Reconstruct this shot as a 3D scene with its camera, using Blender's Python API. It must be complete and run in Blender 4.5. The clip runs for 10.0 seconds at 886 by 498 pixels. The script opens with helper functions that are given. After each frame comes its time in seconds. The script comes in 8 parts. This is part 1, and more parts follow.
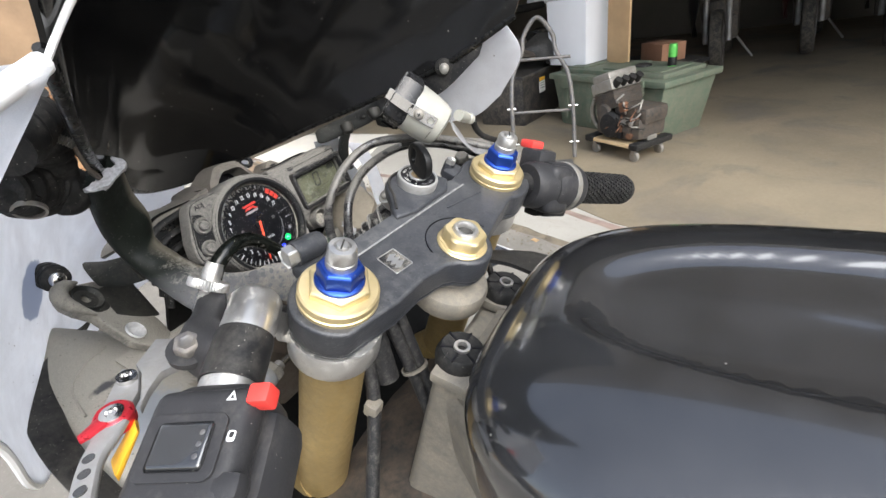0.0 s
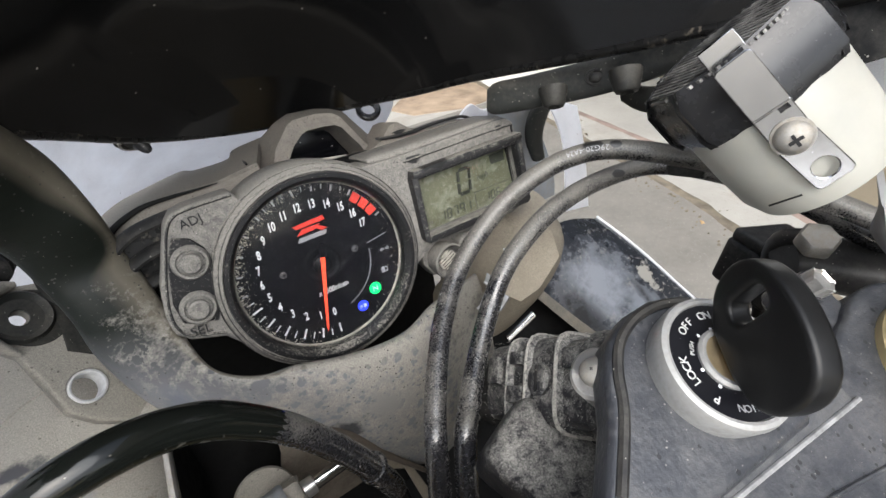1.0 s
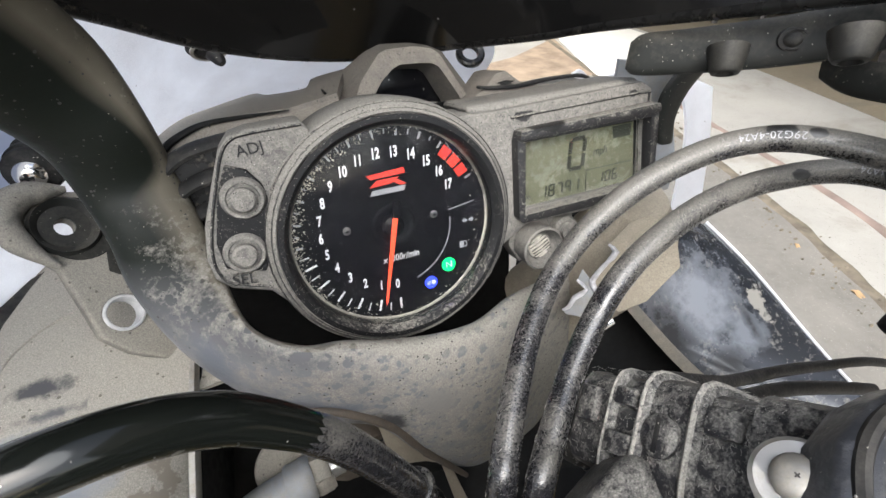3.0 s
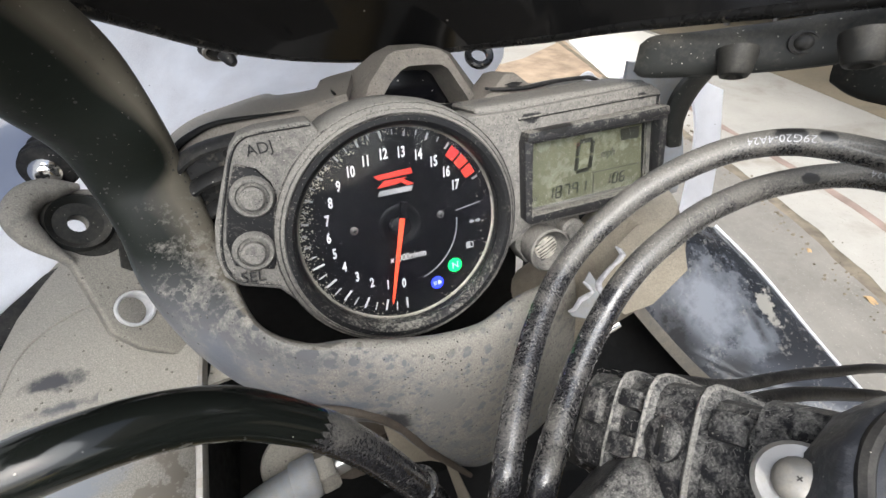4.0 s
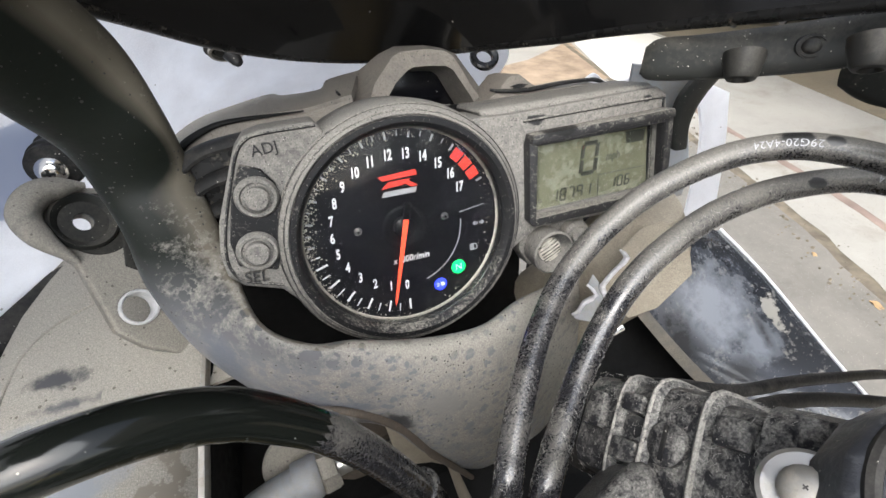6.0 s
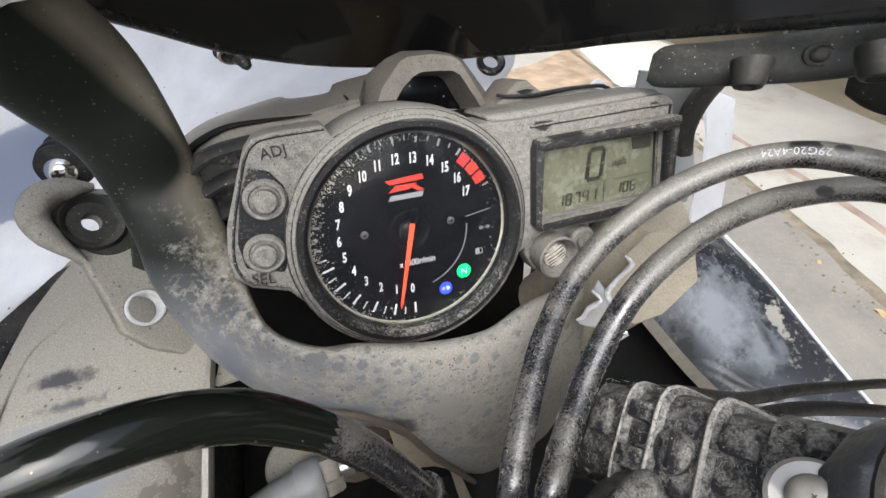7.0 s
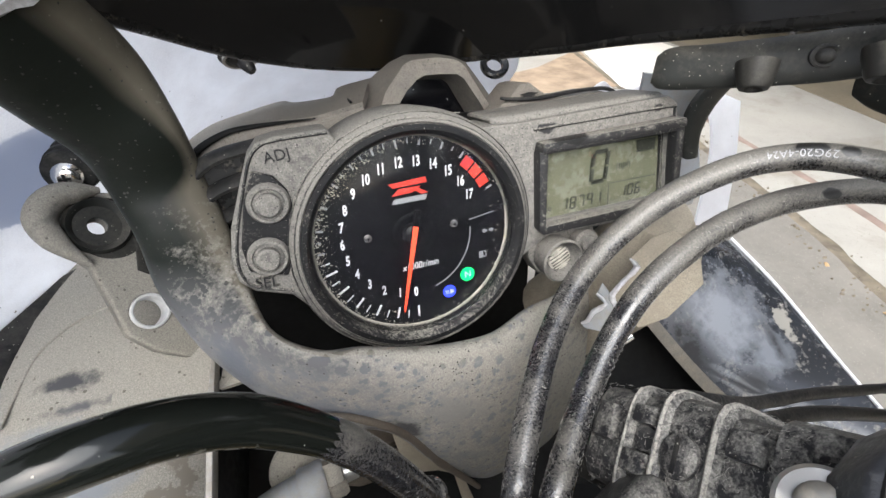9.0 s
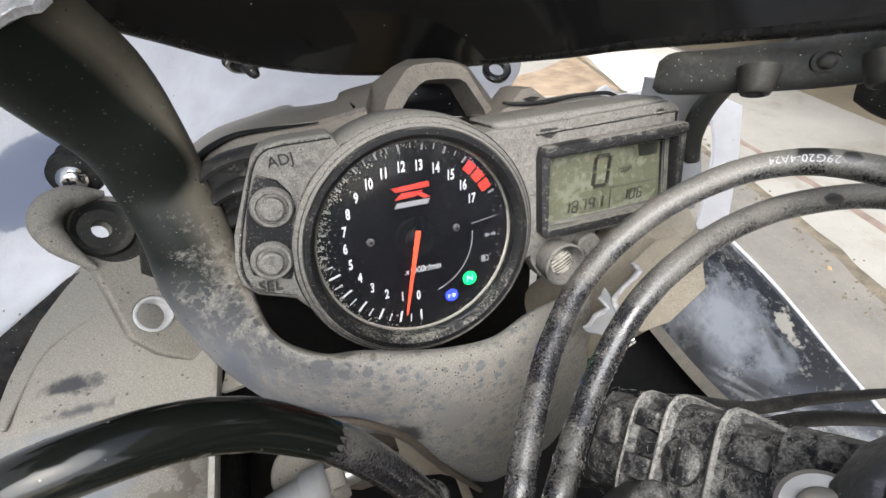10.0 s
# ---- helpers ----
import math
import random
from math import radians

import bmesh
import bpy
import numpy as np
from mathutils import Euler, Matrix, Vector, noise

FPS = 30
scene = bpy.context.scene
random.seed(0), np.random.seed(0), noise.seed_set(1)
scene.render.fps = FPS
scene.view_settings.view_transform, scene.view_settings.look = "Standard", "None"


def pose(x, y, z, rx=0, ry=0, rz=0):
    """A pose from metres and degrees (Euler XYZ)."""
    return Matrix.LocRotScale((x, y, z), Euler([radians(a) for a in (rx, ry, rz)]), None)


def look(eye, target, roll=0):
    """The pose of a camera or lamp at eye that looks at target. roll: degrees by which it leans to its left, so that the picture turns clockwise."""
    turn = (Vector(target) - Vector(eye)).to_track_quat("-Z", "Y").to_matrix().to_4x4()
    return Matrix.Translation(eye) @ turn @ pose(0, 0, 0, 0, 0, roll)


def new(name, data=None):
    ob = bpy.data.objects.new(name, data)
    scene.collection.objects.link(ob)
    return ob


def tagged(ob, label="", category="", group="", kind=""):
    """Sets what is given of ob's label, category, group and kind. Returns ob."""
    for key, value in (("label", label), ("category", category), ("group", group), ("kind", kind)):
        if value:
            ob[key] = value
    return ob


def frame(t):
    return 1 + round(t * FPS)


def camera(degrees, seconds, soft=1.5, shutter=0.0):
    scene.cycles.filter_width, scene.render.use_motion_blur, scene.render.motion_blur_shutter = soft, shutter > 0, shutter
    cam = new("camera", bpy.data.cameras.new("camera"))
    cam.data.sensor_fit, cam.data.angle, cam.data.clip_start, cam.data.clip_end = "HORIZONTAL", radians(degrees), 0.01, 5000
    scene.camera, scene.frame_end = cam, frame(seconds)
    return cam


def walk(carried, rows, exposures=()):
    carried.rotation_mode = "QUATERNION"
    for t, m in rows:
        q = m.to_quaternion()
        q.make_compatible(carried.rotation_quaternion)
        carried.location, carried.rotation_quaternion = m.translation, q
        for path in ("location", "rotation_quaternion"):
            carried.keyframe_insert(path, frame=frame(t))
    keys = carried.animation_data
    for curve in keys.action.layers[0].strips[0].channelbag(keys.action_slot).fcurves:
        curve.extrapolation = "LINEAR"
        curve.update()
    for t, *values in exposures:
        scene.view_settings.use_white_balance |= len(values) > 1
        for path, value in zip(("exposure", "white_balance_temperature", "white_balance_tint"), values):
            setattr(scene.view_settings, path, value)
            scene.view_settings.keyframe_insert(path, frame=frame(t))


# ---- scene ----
cam = camera(87.7, 10.0)
METRES, EYE, TILT, LEAN, TURN = 0.5, 1.2, -30.0, 8.0, 0.0
PATH = [
    (0, (-0.2966, -0.1745, 1.0847), (0.4471, 0.3009, 0.6147), -9.51),
    (0.2, (-0.2246, -0.1149, 1.0778), (0.4294, 0.4775, 0.6073), -8.31),
    (0.4, (-0.1628, -0.0667, 1.0736), (0.4020, 0.5826, 0.5642), -7.93),
    (0.5, (-0.1401, -0.0472, 1.0738), (0.3803, 0.6232, 0.5449), -7.91),
    (0.6, (-0.1168, -0.0257, 1.0671), (0.3812, 0.6502, 0.5238), -7.34),
    (0.7, (-0.0968, -0.0079, 1.0623), (0.3853, 0.6760, 0.5147), -6.72),
    (0.8, (-0.0859, 0.0093, 1.0618), (0.3832, 0.6968, 0.5075), -6.15),
    (1, (-0.0646, 0.0274, 1.0472), (0.3830, 0.7179, 0.4790), -4.69),
    (1.2, (-0.0645, 0.0335, 1.0391), (0.3625, 0.7252, 0.4567), -3.57),
    (1.4, (-0.0618, 0.0532, 1.0303), (0.3483, 0.7491, 0.4407), -2.25),
    (1.5, (-0.0573, 0.0583, 1.0240), (0.3450, 0.7566, 0.4320), -1.85),
    (2, (-0.0617, 0.0703, 1.0247), (0.3009, 0.7771, 0.4173), -0.67),
    (2.5, (-0.0585, 0.0703, 1.0230), (0.2800, 0.7819, 0.4073), 0.03),
    (4, (-0.0584, 0.0688, 1.0237), (0.2511, 0.7939, 0.4085), 0.21),
    (4.5, (-0.0585, 0.0690, 1.0233), (0.2490, 0.7956, 0.4088), 0.20),
    (5, (-0.0578, 0.0692, 1.0232), (0.2479, 0.7959, 0.4079), 0.25),
    (5.5, (-0.0578, 0.0693, 1.0234), (0.2468, 0.7961, 0.4078), 0.24),
    (7, (-0.0599, 0.0697, 1.0245), (0.2402, 0.8044, 0.4161), 0.75),
    (7.5, (-0.0598, 0.0702, 1.0243), (0.2390, 0.8063, 0.4169), 0.73),
    (8, (-0.0588, 0.0698, 1.0239), (0.2378, 0.8068, 0.4166), 0.47),
    (8.5, (-0.0581, 0.0697, 1.0234), (0.2363, 0.8081, 0.4167), 0.34),
    (9, (-0.0592, 0.0699, 1.0243), (0.2328, 0.8120, 0.4210), 0.24),
    (9.5, (-0.0596, 0.0698, 1.0246), (0.2316, 0.8149, 0.4246), 0.20),
    (10, (-0.0597, 0.0699, 1.0252), (0.2307, 0.8163, 0.4264), 0.21),
]
walk(cam, [(t, look(eye, target, roll)) for t, eye, target, roll in PATH],
     exposures=((0.0, 1.52), (0.3, 1.30), (0.6, 1.22), (1.0, 1.45), (1.4, 1.81), (2.0, 1.76), (10.0, 1.76)))

# ---- light ----
world = bpy.data.worlds.new("sky")
scene.world = world
world.use_nodes = True
wn = world.node_tree.nodes
sky = wn.new("ShaderNodeTexSky")
sky.sky_type = "NISHITA"
sky.sun_disc = False
sky.sun_elevation = radians(46)
sky.sun_rotation = radians(210)
sky.air_density, sky.dust_density = 1.0, 3.0
wn["Background"].inputs["Strength"].default_value = 0.13
pale = wn.new("ShaderNodeHueSaturation")     # overcast: the sky's blue is mostly washed out
pale.inputs["Saturation"].default_value, pale.inputs["Value"].default_value = 0.62, 1.0
world.node_tree.links.new(sky.outputs["Color"], pale.inputs["Color"])
world.node_tree.links.new(pale.outputs["Color"], wn["Background"].inputs["Color"])
sun = new("sun", bpy.data.lights.new("sun", "SUN"))
sun.data.energy, sun.data.angle, sun.data.color = 1.6, radians(64), (0.94, 0.975, 1.0)
sun.matrix_world = look((-1.6, -2.8, 3.6), (0, 0, 0))


# ---- materials ----
def mat(name, base, rough=0.5, metal=0.0, var=0.25, vscale=9.0, dust=0.0, dustcol=(0.25, 0.215, 0.165), dscale=60.0,
        up=0.0, bump=0.15, bscale=180.0, coat=0.0, spec=0.5, sss=0.0, scratch=0.0, soft=0.08, stain=None, random_tint=0.0, trans=0.0, thin=0.0, dmax=1.0, dustz=None, specks=0.0, speckscale=260.0, speckcol=(0.34, 0.325, 0.29), haze=None, spots=None, base2=None, patches=(), updir=None, pits=None, coat_rough=0.10, waves=0.0, grit=(0.70, 1.26)):
    """A surface: base colour with large and fine variation, a layer of dust in spots, fine relief."""
    m = bpy.data.materials.new(name)
    m.use_nodes = True
    nt = m.node_tree
    N, L = nt.nodes, nt.links
    b = N["Principled BSDF"]
    tc = N.new("ShaderNodeTexCoord")

    def noise_tex(scale, detail=4.0, rough_=0.55, dist=0.0):
        n = N.new("ShaderNodeTexNoise")
        n.inputs["Scale"].default_value, n.inputs["Detail"].default_value = scale, detail
        n.inputs["Roughness"].default_value, n.inputs["Distortion"].default_value = rough_, dist
        L.new(tc.outputs["Object"], n.inputs["Vector"])
        return n.outputs["Fac"]

    def remap(src, a, c, lo=0.0, hi=1.0):
        r = N.new("ShaderNodeMapRange")
        r.inputs["From Min"].default_value, r.inputs["From Max"].default_value = a, c
        r.inputs["To Min"].default_value, r.inputs["To Max"].default_value = lo, hi
        L.new(src, r.inputs["Value"])
        return r.outputs["Result"]

    def mixcol(fac, a, c):
        x = N.new("ShaderNodeMix")
        x.data_type = "RGBA"
        L.new(fac, x.inputs["Factor"])
        for sock, v in ((x.inputs["A"], a), (x.inputs["B"], c)):
            if isinstance(v, tuple):
                sock.default_value = (*v, 1)
            else:
                L.new(v, sock)
        return x.outputs["Result"]

    def calc(op, a, c):
        x = N.new("ShaderNodeMath")
        x.operation = op
        x.use_clamp = op not in ("LESS_THAN", "MAXIMUM")
        for i, v in enumerate((a, c)):
            if isinstance(v, (int, float)):
                x.inputs[i].default_value = v
            else:
                L.new(v, x.inputs[i])
        return x.outputs["Value"]

    def facing(direction, a, c, lo_=0.0, hi_=1.0):
        g = N.new("ShaderNodeNewGeometry")
        d = N.new("ShaderNodeVectorMath")
        d.operation = "DOT_PRODUCT"
        L.new(g.outputs["Normal"], d.inputs[0])
        d.inputs[1].default_value = Vector(direction).normalized()
        return remap(d.outputs["Value"], a, c, lo_, hi_)

    def blob(centre, radii, ragged=0.5, soft_=0.2, rscale=70.0):
        """A ragged patch of another colour round a place, such as wear or painted sheen."""
        a = N.new("ShaderNodeVectorMath")
        a.operation = "SUBTRACT"
        L.new(tc.outputs["Object"], a.inputs[0])
        a.inputs[1].default_value = centre
        d = N.new("ShaderNodeVectorMath")
        d.operation = "DIVIDE"
        L.new(a.outputs["Vector"], d.inputs[0])
        d.inputs[1].default_value = radii
        e = N.new("ShaderNodeVectorMath")
        e.operation = "LENGTH"
        L.new(d.outputs["Vector"], e.inputs[0])
        x = N.new("ShaderNodeMath")
        x.operation = "ADD"
        L.new(e.outputs["Value"], x.inputs[0])
        L.new(remap(noise_tex(rscale, 6, 0.65), 0.3, 0.7, -ragged, ragged), x.inputs[1])
        return remap(x.outputs["Value"], 1.0, 1.0 - soft_)

    lo = tuple(max(0.0, v * (1 - var)) for v in base)
    hi = tuple(min(1.0, v * (1 + var)) for v in base)
    big = noise_tex(vscale, 5)
    fine = noise_tex(bscale, 3)
    col = mixcol(remap(big, 0.3, 0.7), lo, hi)
    if random_tint:
        oi = N.new("ShaderNodeObjectInfo")
        col = mixcol(calc("MULTIPLY", oi.outputs["Random"], random_tint), col, lo)
    if base2:
        sp2 = N.new("ShaderNodeSeparateXYZ")
        L.new(tc.outputs["Object"], sp2.inputs["Vector"])
        col = mixcol(remap(sp2.outputs["Z"], base2[1], base2[2]), col, base2[0])
    if haze:
        col = mixcol(calc("MULTIPLY", facing(haze[2], haze[3], haze[4]), calc("MULTIPLY", remap(noise_tex(30, 5), 0.25, 0.65, 0.5, 1.0), haze[1])), col, haze[0])
    rgh = remap(fine, 0.3, 0.7, max(0.02, rough * 0.85), min(1.0, rough * 1.15))
    if stain:
        stain_mask = remap(noise_tex(stain[1], 6, 0.6, 0.6), 0.60 - stain[2] * 0.2, 0.66)
        col = mixcol(stain_mask, col, stain[0])
    if scratch:
        s = N.new("ShaderNodeTexWave")
        s.inputs["Scale"].default_value, s.inputs["Distortion"].default_value, s.inputs["Detail"].default_value = 12, 24, 5
        L.new(tc.outputs["Object"], s.inputs["Vector"])
        rgh = calc("ADD", rgh, remap(s.outputs["Fac"], 0.9, 1.0, 0, scratch))
    height = calc("MULTIPLY", fine, 1.0)
    if dust:
        cover = calc("ADD", calc("MULTIPLY", noise_tex(dscale, 6, 0.65, 0.4), 0.65), calc("MULTIPLY", noise_tex(dscale * 5, 4, 0.6), 0.35))
        if up:
            cover = calc("ADD", cover, facing(updir or (0, 0, 1), -0.3, 1.0, -up, up))
        if spots:
            vs = N.new("ShaderNodeTexVoronoi")
            vs.inputs["Scale"].default_value = spots[0]
            wn_ = N.new("ShaderNodeTexNoise")
            wn_.inputs["Scale"].default_value, wn_.inputs["Detail"].default_value = spots[0] * 2.2, 3.0
            L.new(tc.outputs["Object"], wn_.inputs["Vector"])
            bend = N.new("ShaderNodeVectorMath")
            bend.operation = "MULTIPLY_ADD"
            L.new(wn_.outputs["Color"], bend.inputs[0])
            bend.inputs[1].default_value = (0.9 / spots[0],) * 3
            L.new(tc.outputs["Object"], bend.inputs[2])
            L.new(bend.outputs["Vector"], vs.inputs["Vector"])
            vc = N.new("ShaderNodeSeparateColor")
            L.new(vs.outputs["Color"], vc.inputs["Color"])
            rad = remap(vc.outputs["Green"], 0.0, 1.0, spots[1] * 0.35, spots[1])
            inside = remap(calc("SUBTRACT", rad, vs.outputs["Distance"]), 0.0, 0.14, 0.0, spots[2])
            inside = calc("MULTIPLY", inside, calc("LESS_THAN", vc.outputs["Red"], spots[3]))
            cover = calc("SUBTRACT", cover, inside)
        if dustz:
            sp = N.new("ShaderNodeSeparateXYZ")
            L.new(tc.outputs["Object"], sp.inputs["Vector"])
            cover = calc("ADD", cover, remap(sp.outputs["Z"], dustz[0], dustz[1], 0.0, dustz[2] if len(dustz) > 2 else -0.35))
        if dscale >= 500:
            cover = calc("ADD", cover, remap(noise_tex(48, 5, 0.6, 0.5), 0.32, 0.68, -0.11, 0.11))
        t0 = 0.5 + (0.5 - dust) * 0.5
        mask = remap(cover, t0 - soft, t0 + soft, 0.0, dmax)
        grain = noise_tex(1500, 4, 0.7)
        dcol = mixcol(remap(grain, 0.34, 0.66), tuple(v * grit[0] for v in dustcol), tuple(min(1, v * grit[1]) for v in dustcol))
        col = mixcol(mask, col, dcol)
        rgh = calc("ADD", calc("MULTIPLY", rgh, calc("SUBTRACT", 1.0, mask)), calc("MULTIPLY", mask, 0.92))
        height = calc("ADD", calc("MULTIPLY", fine, 0.5), calc("MULTIPLY", mask, 0.5))
        if metal:
            L.new(calc("MULTIPLY", calc("SUBTRACT", 1.0, mask), metal), b.inputs["Metallic"])
        if coat:
            L.new(calc("MULTIPLY", calc("SUBTRACT", 1.0, mask), coat), b.inputs["Coat Weight"])
    else:
        b.inputs["Metallic"].default_value = metal
        b.inputs["Coat Weight"].default_value = coat
    if specks:
        vo = N.new("ShaderNodeTexVoronoi")
        vo.inputs["Scale"].default_value = speckscale * 2.6
        L.new(tc.outputs["Object"], vo.inputs["Vector"])
        sc = N.new("ShaderNodeSeparateColor")
        L.new(vo.outputs["Color"], sc.inputs["Color"])
        size = remap(sc.outputs["Green"], 0.0, 1.0, 0.04, 0.24)
        dots = calc("MULTIPLY", calc("LESS_THAN", vo.outputs["Distance"], size), calc("LESS_THAN", sc.outputs["Red"], specks))
        col = mixcol(dots, col, speckcol)
        rgh = calc("MAXIMUM", rgh, calc("MULTIPLY", dots, 0.9))
    if pits:
        vp = N.new("ShaderNodeTexVoronoi")
        vp.inputs["Scale"].default_value = pits[0]
        L.new(tc.outputs["Object"], vp.inputs["Vector"])
        pc = N.new("ShaderNodeSeparateColor")
        L.new(vp.outputs["Color"], pc.inputs["Color"])
        many = remap(noise_tex(70, 4), 0.38, 0.62, pits[1] * 0.25, pits[1] * 1.6)
        hole = calc("MULTIPLY", calc("LESS_THAN", vp.outputs["Distance"], remap(pc.outputs["Green"], 0.0, 1.0, 0.10, 0.42)), calc("LESS_THAN", pc.outputs["Red"], many))
        col = mixcol(hole, col, pits[2])
        height = calc("SUBTRACT", height, calc("MULTIPLY", hole, 0.4))
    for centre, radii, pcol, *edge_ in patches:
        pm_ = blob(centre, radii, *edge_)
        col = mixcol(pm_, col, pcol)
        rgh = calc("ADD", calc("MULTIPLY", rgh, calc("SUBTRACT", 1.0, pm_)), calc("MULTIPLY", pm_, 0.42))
    b.inputs["Coat Roughness"].default_value = coat_rough
    L.new(col, b.inputs["Base Color"])
    L.new(rgh, b.inputs["Roughness"])
    b.inputs["Specular IOR Level"].default_value = spec
    if sss:
        b.inputs["Subsurface Weight"].default_value = sss
        b.inputs["Subsurface Radius"].default_value = (0.02, 0.018, 0.014)
        b.inputs["Subsurface Scale"].default_value = 0.5
    if trans:
        b.inputs["Transmission Weight"].default_value = trans
    if bump:
        bp = N.new("ShaderNodeBump")
        bp.inputs["Strength"].default_value, bp.inputs["Distance"].default_value = bump, 0.0006
        L.new(height, bp.inputs["Height"])
        L.new(bp.outputs["Normal"], b.inputs["Normal"])
    if waves:
        wv = N.new("ShaderNodeBump")
        wv.inputs["Strength"].default_value, wv.inputs["Distance"].default_value = waves, 0.02
        L.new(noise_tex(9.0, 1.0, 0.4), wv.inputs["Height"])
        L.new(wv.outputs["Normal"], b.inputs["Normal"])
        L.new(wv.outputs["Normal"], b.inputs["Coat Normal"])
    if thin:
        tl = N.new("ShaderNodeBsdfTranslucent")
        L.new(col, tl.inputs["Color"])
        mx = N.new("ShaderNodeMixShader")
        mx.inputs["Fac"].default_value = thin
        L.new(b.outputs["BSDF"], mx.inputs[1])
        L.new(tl.outputs["BSDF"], mx.inputs[2])
        L.new(mx.outputs["Shader"], N["Material Output"].inputs["Surface"])
    return m


def glow(name, colour, strength):
    m = bpy.data.materials.new(name)
    m.use_nodes = True
    b = m.node_tree.nodes["Principled BSDF"]
    b.inputs["Base Color"].default_value = (*colour, 1)
    b.inputs["Emission Color"].default_value = (*colour, 1)
    b.inputs["Emission Strength"].default_value = strength
    b.inputs["Roughness"].default_value = 0.4
    return m


def clear(name, rough=0.03):
    m = bpy.data.materials.new(name)
    m.use_nodes = True
    b = m.node_tree.nodes["Principled BSDF"]
    b.inputs["Transmission Weight"].default_value = 1.0
    b.inputs["Roughness"].default_value = rough
    b.inputs["IOR"].default_value = 1.25
    return m


DUST = (0.30, 0.262, 0.205)
M_CLUSTER = mat("dusty_grey_plastic", (0.052, 0.051, 0.050), 0.7, grit=(0.66, 1.28), dust=0.70, dustcol=(0.205, 0.195, 0.175), dscale=330, up=0.20, soft=0.16, dmax=0.95, bump=0.6, bscale=900, specks=0.22, speckscale=520, speckcol=(0.42, 0.405, 0.365), pits=(1250.0, 0.24, (0.050, 0.048, 0.045)), patches=(((0.0573, 0.2379, 0.9425), (0.0065, 0.004, 0.0022), (0.013, 0.013, 0.013), 0.7), ((0.0440, 0.2600, 0.9443), (0.0080, 0.0014, 0.003), (0.014, 0.014, 0.014), 0.6), ((0.1200, 0.2382, 0.9440), (0.0030, 0.003, 0.0016), (0.014, 0.014, 0.014), 0.6)))
M_BEZEL = mat("dusty_black_bezel", (0.020, 0.020, 0.021), 0.5, grit=(0.5, 1.5), dust=0.30, dustcol=(0.25, 0.238, 0.21), dscale=300, up=0.20, soft=0.10, dmax=0.90, bump=0.4, bscale=900, pits=(1400.0, 0.25, (0.03, 0.03, 0.03)), specks=0.4, speckscale=500, spec=0.24, patches=(((0.0640, 0.2333, 0.9384), (0.0080, 0.006, 0.003), (0.012, 0.012, 0.012), 0.7),))
M_BLACK = mat("black_plastic", (0.012, 0.012, 0.013), 0.42, dust=0.30, dustcol=(0.16, 0.15, 0.13), dscale=60, up=0.10, soft=0.16, dmax=0.35, specks=0.12, spec=0.24)
M_ARM = mat("dusty_cast_stay", (0.009, 0.011, 0.009), 0.46, pits=(760.0, 0.10, (0.050, 0.049, 0.047)), spec=0.15, dust=0.66, dustcol=(0.268, 0.254, 0.226), dscale=110, up=0.17, updir=(0.5, -0.35, 0.8), soft=0.12, dmax=0.93, dustz=(0.866, 0.914), bump=0.4, specks=0.05, speckscale=300, speckcol=(0.20, 0.187, 0.16), base2=((0.150, 0.153, 0.162), 0.905, 0.872), haze=((0.150, 0.134, 0.104), 0.95, (0.9, -0.1, 0.45), 0.34, 0.62), spots=(185, 0.58, 0.22, 0.95), patches=(((-0.0620, 0.205, 0.8420), (0.034, 0.03, 0.014), (0.115, 0.124, 0.143), 0.45, 0.5), ((-0.0960, 0.215, 0.8640), (0.010, 0.02, 0.022), (0.110, 0.120, 0.140), 0.25, 0.5), ((-0.0350, 0.200, 0.8240), (0.022, 0.03, 0.009), (0.045, 0.045, 0.047), 0.8, 0.6), ((-0.0040, 0.195, 0.8280), (0.016, 0.03, 0.014), (0.20, 0.195, 0.185), 0.9, 0.8)))
M_BRACKET = mat("black_bracket", (0.016, 0.017, 0.016), 0.45, dust=0.24, dustcol=(0.125, 0.114, 0.094), dscale=90, up=0.20, soft=0.2, dmax=0.5, specks=0.15, speckscale=330, spec=0.24)
M_CLAMP = mat("dark_clamp_paint", (0.030, 0.032, 0.037), 0.36, dust=0.24, dustcol=(0.125, 0.123, 0.120), dscale=110, up=0.05, soft=0.14, dmax=0.50, bump=0.9, bscale=420, pits=(520.0, 0.10, (0.016, 0.017, 0.019)), specks=0.22, speckscale=330, speckcol=(0.19, 0.186, 0.175))
M_GOLD = mat("pale_gold_anodised", (0.74, 0.60, 0.33), 0.40, metal=0.8, var=0.14, vscale=30, bump=0.06, dust=0.12, dustcol=(0.5, 0.44, 0.32), dscale=80, soft=0.2, dmax=0.5)
M_GOLDTUBE = mat("dusty_gold_tube", (0.42, 0.30, 0.12), 0.42, metal=0.8, dust=0.42, dustcol=(0.20, 0.155, 0.09), dscale=60, soft=0.2, dmax=0.7, specks=0.2)
M_BLUE = mat("blue_anodised", (0.030, 0.085, 0.42), 0.32, metal=0.8, dust=0.12, dscale=200, soft=0.1)
M_SILVER = mat("bare_aluminium", (0.62, 0.61, 0.59), 0.34, metal=0.9, dust=0.15, dustcol=(0.3, 0.27, 0.22), dscale=150, soft=0.15)
M_CHROME = mat("bright_steel", (0.75, 0.74, 0.72), 0.18, metal=1.0, bump=0.03)
M_STEEL = mat("dull_steel", (0.32, 0.31, 0.29), 0.45, metal=0.8, dust=0.3, dscale=120, soft=0.15)
